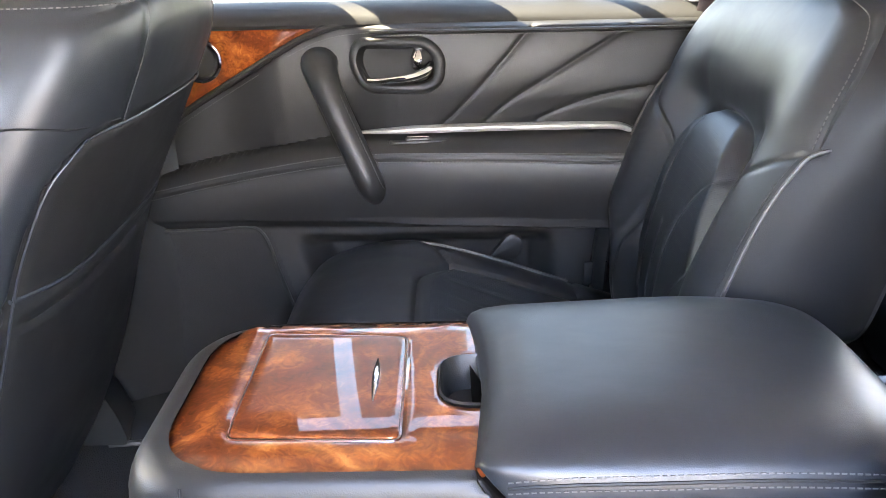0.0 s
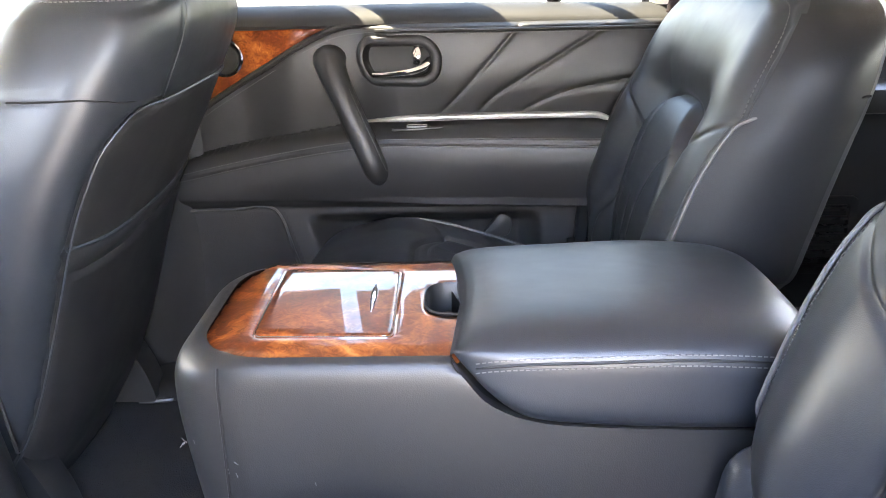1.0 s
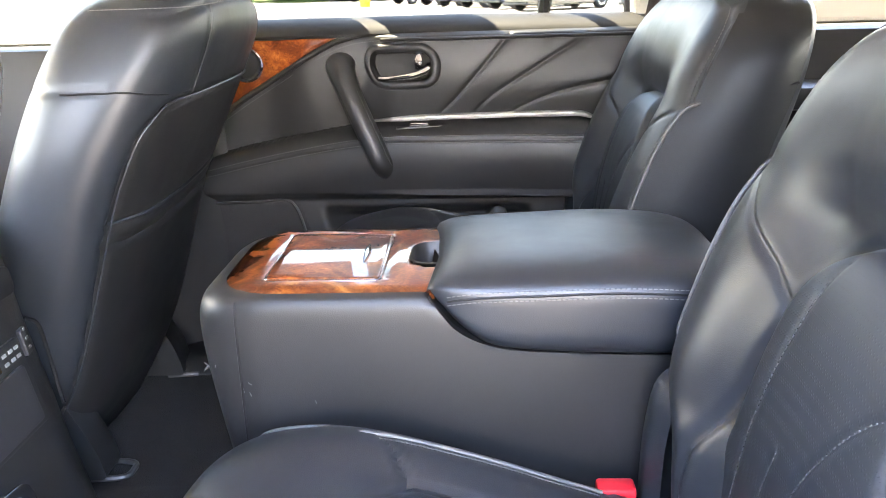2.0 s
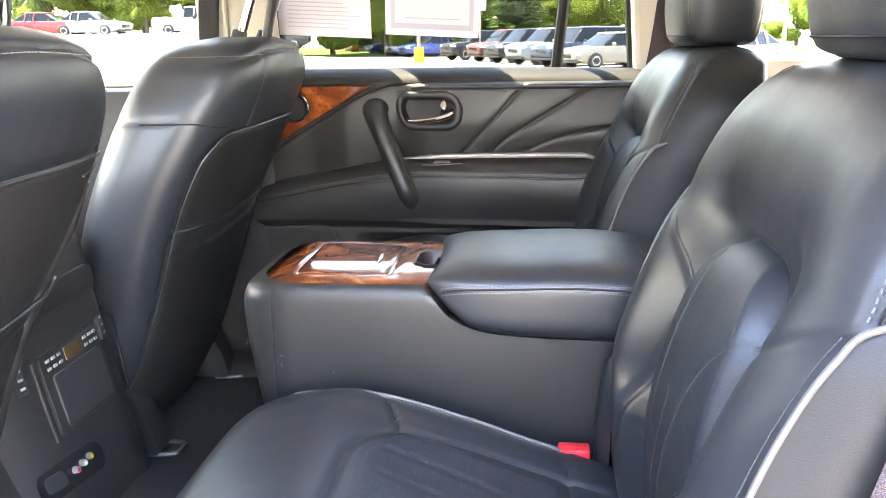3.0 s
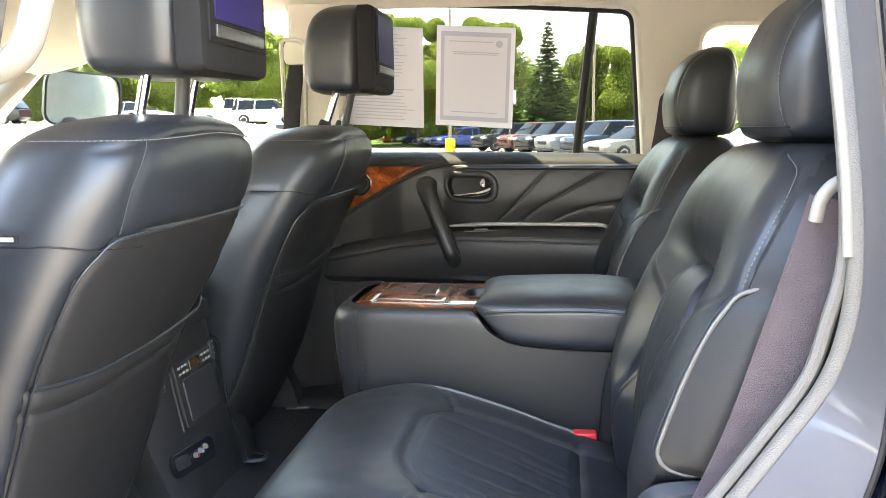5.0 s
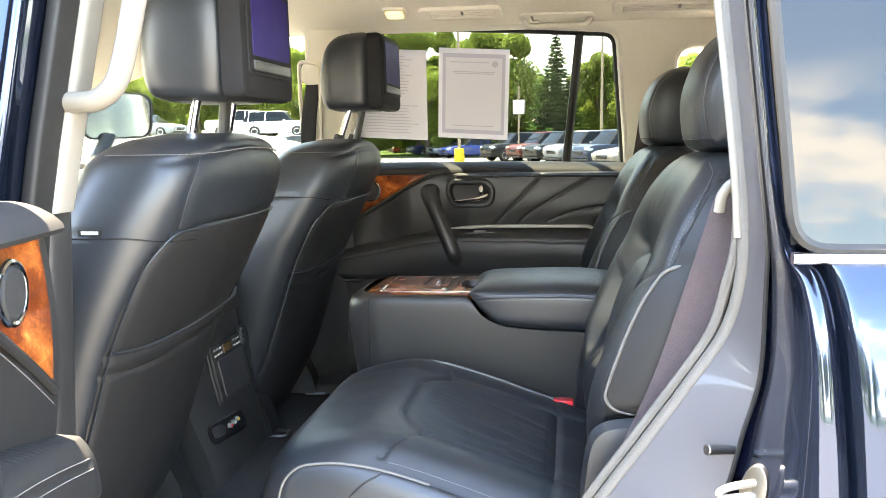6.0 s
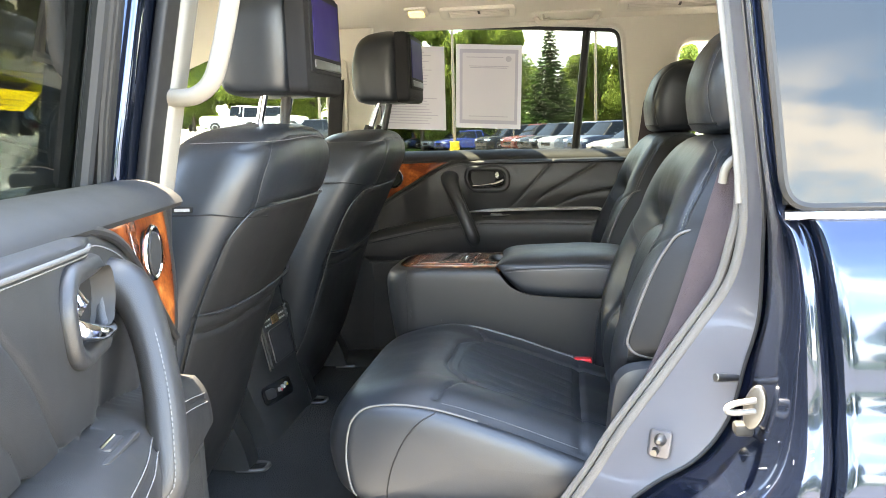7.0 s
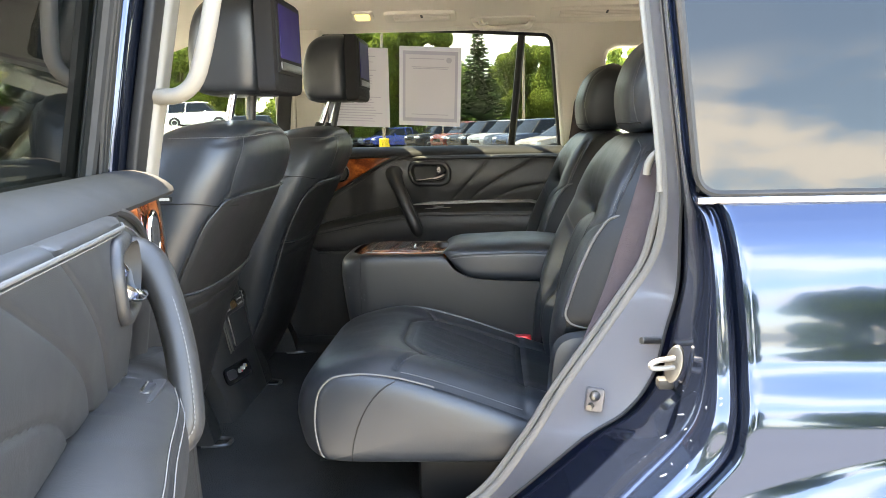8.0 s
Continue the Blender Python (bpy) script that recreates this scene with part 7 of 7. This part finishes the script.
def build_cars():
    row = [("sedan", 0, "red sedan"), ("sedan", 1, "bright blue sedan"), ("sedan", 2, "silver sedan"), ("sedan", 1, "bright blue sedan"), ("suv", 3, "black SUV"), ("suv", 4, "bronze-red SUV"),
           ("suv", 3, "black SUV"), ("suv", 2, "silver SUV"), ("suv", 6, "slate blue SUV"), ("sedan", 7, "champagne sedan")]
    made = {}
    for (k, c, lab), (x, y) in zip(row, CAR_SPOTS):
        deg = 33
        if (k, c) in made:
            copy_thing(made[(k, c)], Matrix.Translation((x, y, ground_z(x, y))) @ Matrix.Rotation(radians(deg), 4, "Z"))
        else:
            made[(k, c)] = build_parked_car(k, PAINTS[c], lab + " parked on the asphalt")
            park(made[(k, c)], x, y, deg)
    white = build_parked_car("suv", PAINTS[5], "white SUV parked on the asphalt")
    park(white, -19.6, 56, 186)
    pk = build_parked_car("pickup", PAINTS[5], "white pickup parked on the asphalt")
    park(pk, -22.6, 58, 188)
    for ob, x, y, deg in ((made[("suv", 3)], -16.4, 55.0, 8), (made[("sedan", 0)], -30, 52, 185), (made[("sedan", 2)], -27, 52, 172), (made[("sedan", 2)], 7.6, 33, 33), (made[("sedan", 7)], 11.8, 31, 33), (made[("suv", 3)], -34, 47, 8)):
        copy_thing(ob, Matrix.Translation((x, y, ground_z(x, y))) @ Matrix.Rotation(radians(deg), 4, "Z"))


CAR_SPOTS = [(-14.5, 80.0), (-11.2, 72.0), (-8.5, 66.0), (-6.9, 62.0), (-3.0, 53.0), (-1.1, 49.0), (0.0, 46.0), (1.2, 43.0), (2.5, 40.0), (3.5, 37.0)]


def leaf_cloud(rnd, blobs, count, size):
    """Small leaf clumps scattered over overlapping blobs."""
    verts, faces = [], []
    for k in range(count):
        c, r = rnd.choice(blobs)
        while True:
            d = Vector((rnd.uniform(-1, 1), rnd.uniform(-1, 1), rnd.uniform(-1, 1)))
            if 0.25 < d.length < 1:
                break
        d = d.normalized() * (rnd.random() ** 0.35)
        p = Vector(c) + Vector((d.x * r[0], d.y * r[1], d.z * r[2]))
        q = Euler((rnd.uniform(0, 6.3), rnd.uniform(0, 6.3), rnd.uniform(0, 6.3))).to_matrix()
        s = size * rnd.uniform(0.6, 1.4)
        base = len(verts)
        for x, y in ((-0.5, 0), (0, -0.32), (0.5, 0), (0, 0.32)):
            verts.append(p + q @ Vector((x * s, y * s, 0.12 * s * (1 if x else -1))))
        faces.append((base, base + 1, base + 2, base + 3))
    me = bpy.data.meshes.new("crown")
    me.from_pydata([tuple(v) for v in verts], [], faces)
    return me


def spruce_boughs(rnd, height, spread):
    """Tiers of drooping boughs, each a fan of needle sprays along a rib."""
    verts, faces = [], []
    tiers = 34
    for k in range(tiers):
        v = k / (tiers - 1)
        z0 = height * (0.06 + 0.92 * v)
        reach = spread * (1 - v) ** 0.85 + 0.12
        count = max(5, int(15 * (1 - v) + 4))
        turn = rnd.uniform(0, 6.28)
        for i in range(count):
            a = turn + 6.283 * i / count + rnd.uniform(-0.2, 0.2)
            long = reach * rnd.uniform(0.72, 1.12)
            out, side = Vector((math.cos(a), math.sin(a), 0)), Vector((-math.sin(a), math.cos(a), 0))
            steps = max(5, int(long / 0.11))
            for j in range(steps):
                f = (j + rnd.random()) / steps
                p = out * (long * f) + Vector((0, 0, z0 - long * (0.30 * f - 0.22 * f * f) + 0.10 * long * f ** 3))
                w = (0.55 * long * (1 - 0.75 * f) * 0.42 + 0.10)
                for s in (1, -1):
                    q = p + side * (s * w * rnd.uniform(0.15, 1.0)) + Vector((0, 0, rnd.uniform(-0.16, 0.08)))
                    d = (out * 0.8 + side * (s * rnd.uniform(0.3, 1.0)) + Vector((0, 0, rnd.uniform(-0.5, 0.1)))).normalized()
                    n = d.cross(Vector((rnd.uniform(-0.5, 0.5), rnd.uniform(-0.5, 0.5), 1))).normalized()
                    size = rnd.uniform(0.38, 0.72)
                    base = len(verts)
                    verts += [tuple(q - d * size * 0.5), tuple(q + n * size * 0.30), tuple(q + d * size * 0.6), tuple(q - n * size * 0.30)]
                    faces.append((base, base + 1, base + 2, base + 3))
    me = bpy.data.meshes.new("crown")
    me.from_pydata(verts, [], faces)
    return me


def build_tree(seed, height, spread, label, conifer=False):
    rnd = random.Random(seed)
    t = thing("tree", (0, 0, 0), label, "tree", "trees round the car park")
    trunk = [Vector((rnd.uniform(-0.1, 0.1) * k, rnd.uniform(-0.1, 0.1) * k, height * 0.16 * k)) for k in range(6 if conifer else 5)]
    part("trunk", bm_tube(spline(trunk, 4), [0.26 * (1 - 0.8 * i / 20) * height / 12 for i in range((len(trunk) - 1) * 4 + 1)], 9), BARK, t)
    if conifer:
        me = spruce_boughs(rnd, height, spread)
        me.materials.append(LEAF_DARK)
    else:
        blobs = []
        for k in range(26):
            a, rr = rnd.uniform(0, 6.28), spread * rnd.uniform(0.1, 0.85)
            z = height * rnd.uniform(0.10, 0.92)
            f = 1.15 - abs(z / height - 0.52) * 1.25
            r = spread * rnd.uniform(0.22, 0.42) * max(0.45, f)
            blobs.append(((rr * f * math.cos(a), rr * f * math.sin(a), z), (r, r, r * 0.8)))
        me = leaf_cloud(rnd, blobs, 34000, 0.32)
        me.materials.append(LEAF)
        for k in range(6):
            b = blobs[k][0]
            part("limb", bm_tube(spline([trunk[2], Vector(b) * 0.6 + trunk[3] * 0.4, Vector(b)], 3), [0.11, 0.10, 0.09, 0.07, 0.06, 0.05, 0.04], 6), BARK, t)
    cr = new("crown", me)
    cr.parent = t
    return t


def build_trees():
    kinds = [build_tree(1, 12.0, 5.2, "tall bright green leafy tree"), build_tree(2, 14.0, 5.8, "broad bright green leafy tree"), build_tree(3, 10.0, 4.6, "rounded light green leafy tree"),
             build_tree(5, 13.5, 3.6, "dark green conical conifer", True)]
    rnd = random.Random(11)
    first = [True] * 4
    spots = [(-10.8, 66, 1, 0.76), (-15.5, 68, 0, 0.88), (-6.4, 66, 2, 1.0), (-8.5, 72, 1, 0.78), (-13.5, 74, 1, 0.85), (-0.85, 62, 3, 0.66), (-3.6, 70, 0, 0.66), (2.6, 67, 2, 0.80), (5.6, 66, 1, 0.64), (1.0, 74, 0, 0.62),
             (9.5, 70, 0, 0.74), (15, 68, 1, 0.78), (22, 70, 2, 0.9), (30, 72, 0, 0.8)]
    for k in range(13):
        spots.append((-20.0 - 4.6 * k + rnd.uniform(-1, 1), 66 + rnd.uniform(-3, 5), rnd.choice((0, 1, 2)), rnd.uniform(0.72, 0.92)))
    for k in range(17):
        x = -82 + 9.0 * k + rnd.uniform(-3, 3)
        if not -5 < x < 3:
            spots.append((x, 82 + rnd.uniform(-3, 4), rnd.choice((0, 1, 1)), rnd.uniform(0.8, 0.95)))
    for k in range(32):
        spots.append((-75 + 5.2 * k + rnd.uniform(-2, 2), -52 + rnd.uniform(-5, 3), rnd.choice((0, 1, 2)), rnd.uniform(0.80, 0.94)))
    for k in range(6):
        spots.append((-88 + rnd.uniform(-4, 4), -20 + 17 * k, rnd.choice((0, 1, 2)), 0.9))
        spots.append((90 + rnd.uniform(-4, 4), -40 + 17 * k, rnd.choice((0, 1, 2)), 0.9))
    for x, y, k, sc in spots:
        m = Matrix.Translation((x, y, ground_z(x, y))) @ Matrix.Rotation(rnd.uniform(0, 6.28), 4, "Z") @ Matrix.Diagonal((sc, sc, sc, 1))
        if first[k]:
            kinds[k].matrix_basis = m
            first[k] = False
        else:
            copy_thing(kinds[k], m)


def build_poles():
    for x, y, base in ((-6.1, 48.0, True), (14.6, 52.0, False), (2.2, 56.0, False), (-16, 55, False)):
        p = thing("lamp_pole", (x, y, 0), "tall tan lamp pole with a yellow concrete base" if base else "tall tan lamp pole at the edge of the car park", "lamp pole", "lamp poles")
        part("pole", bm_tube([Vector((x, y, 0)), Vector((x, y, 5)), Vector((x, y, 10))], [0.10, 0.085, 0.07], 10), POLE, p)
        if base:
            part("base", bm_cyl((x, y, 0), (x, y, 0.85), 0.30, 0.28, 16, 0.03), YELLOW, p, "yellow painted concrete base")
    s = thing("notice_sign", (-2.81, 50, 0), "white notice sign on a post among the parked cars", "sign")
    part("post", bm_cyl((-2.81, 50, 0), (-2.81, 50, 4.4), 0.05), POLE, s)
    part("board", bm_box(-3.14, -2.48, 49.93, 49.97, 2.79, 3.59, 0.01), SIGN, s)


build_ground()
build_cars()
build_trees()
build_poles()
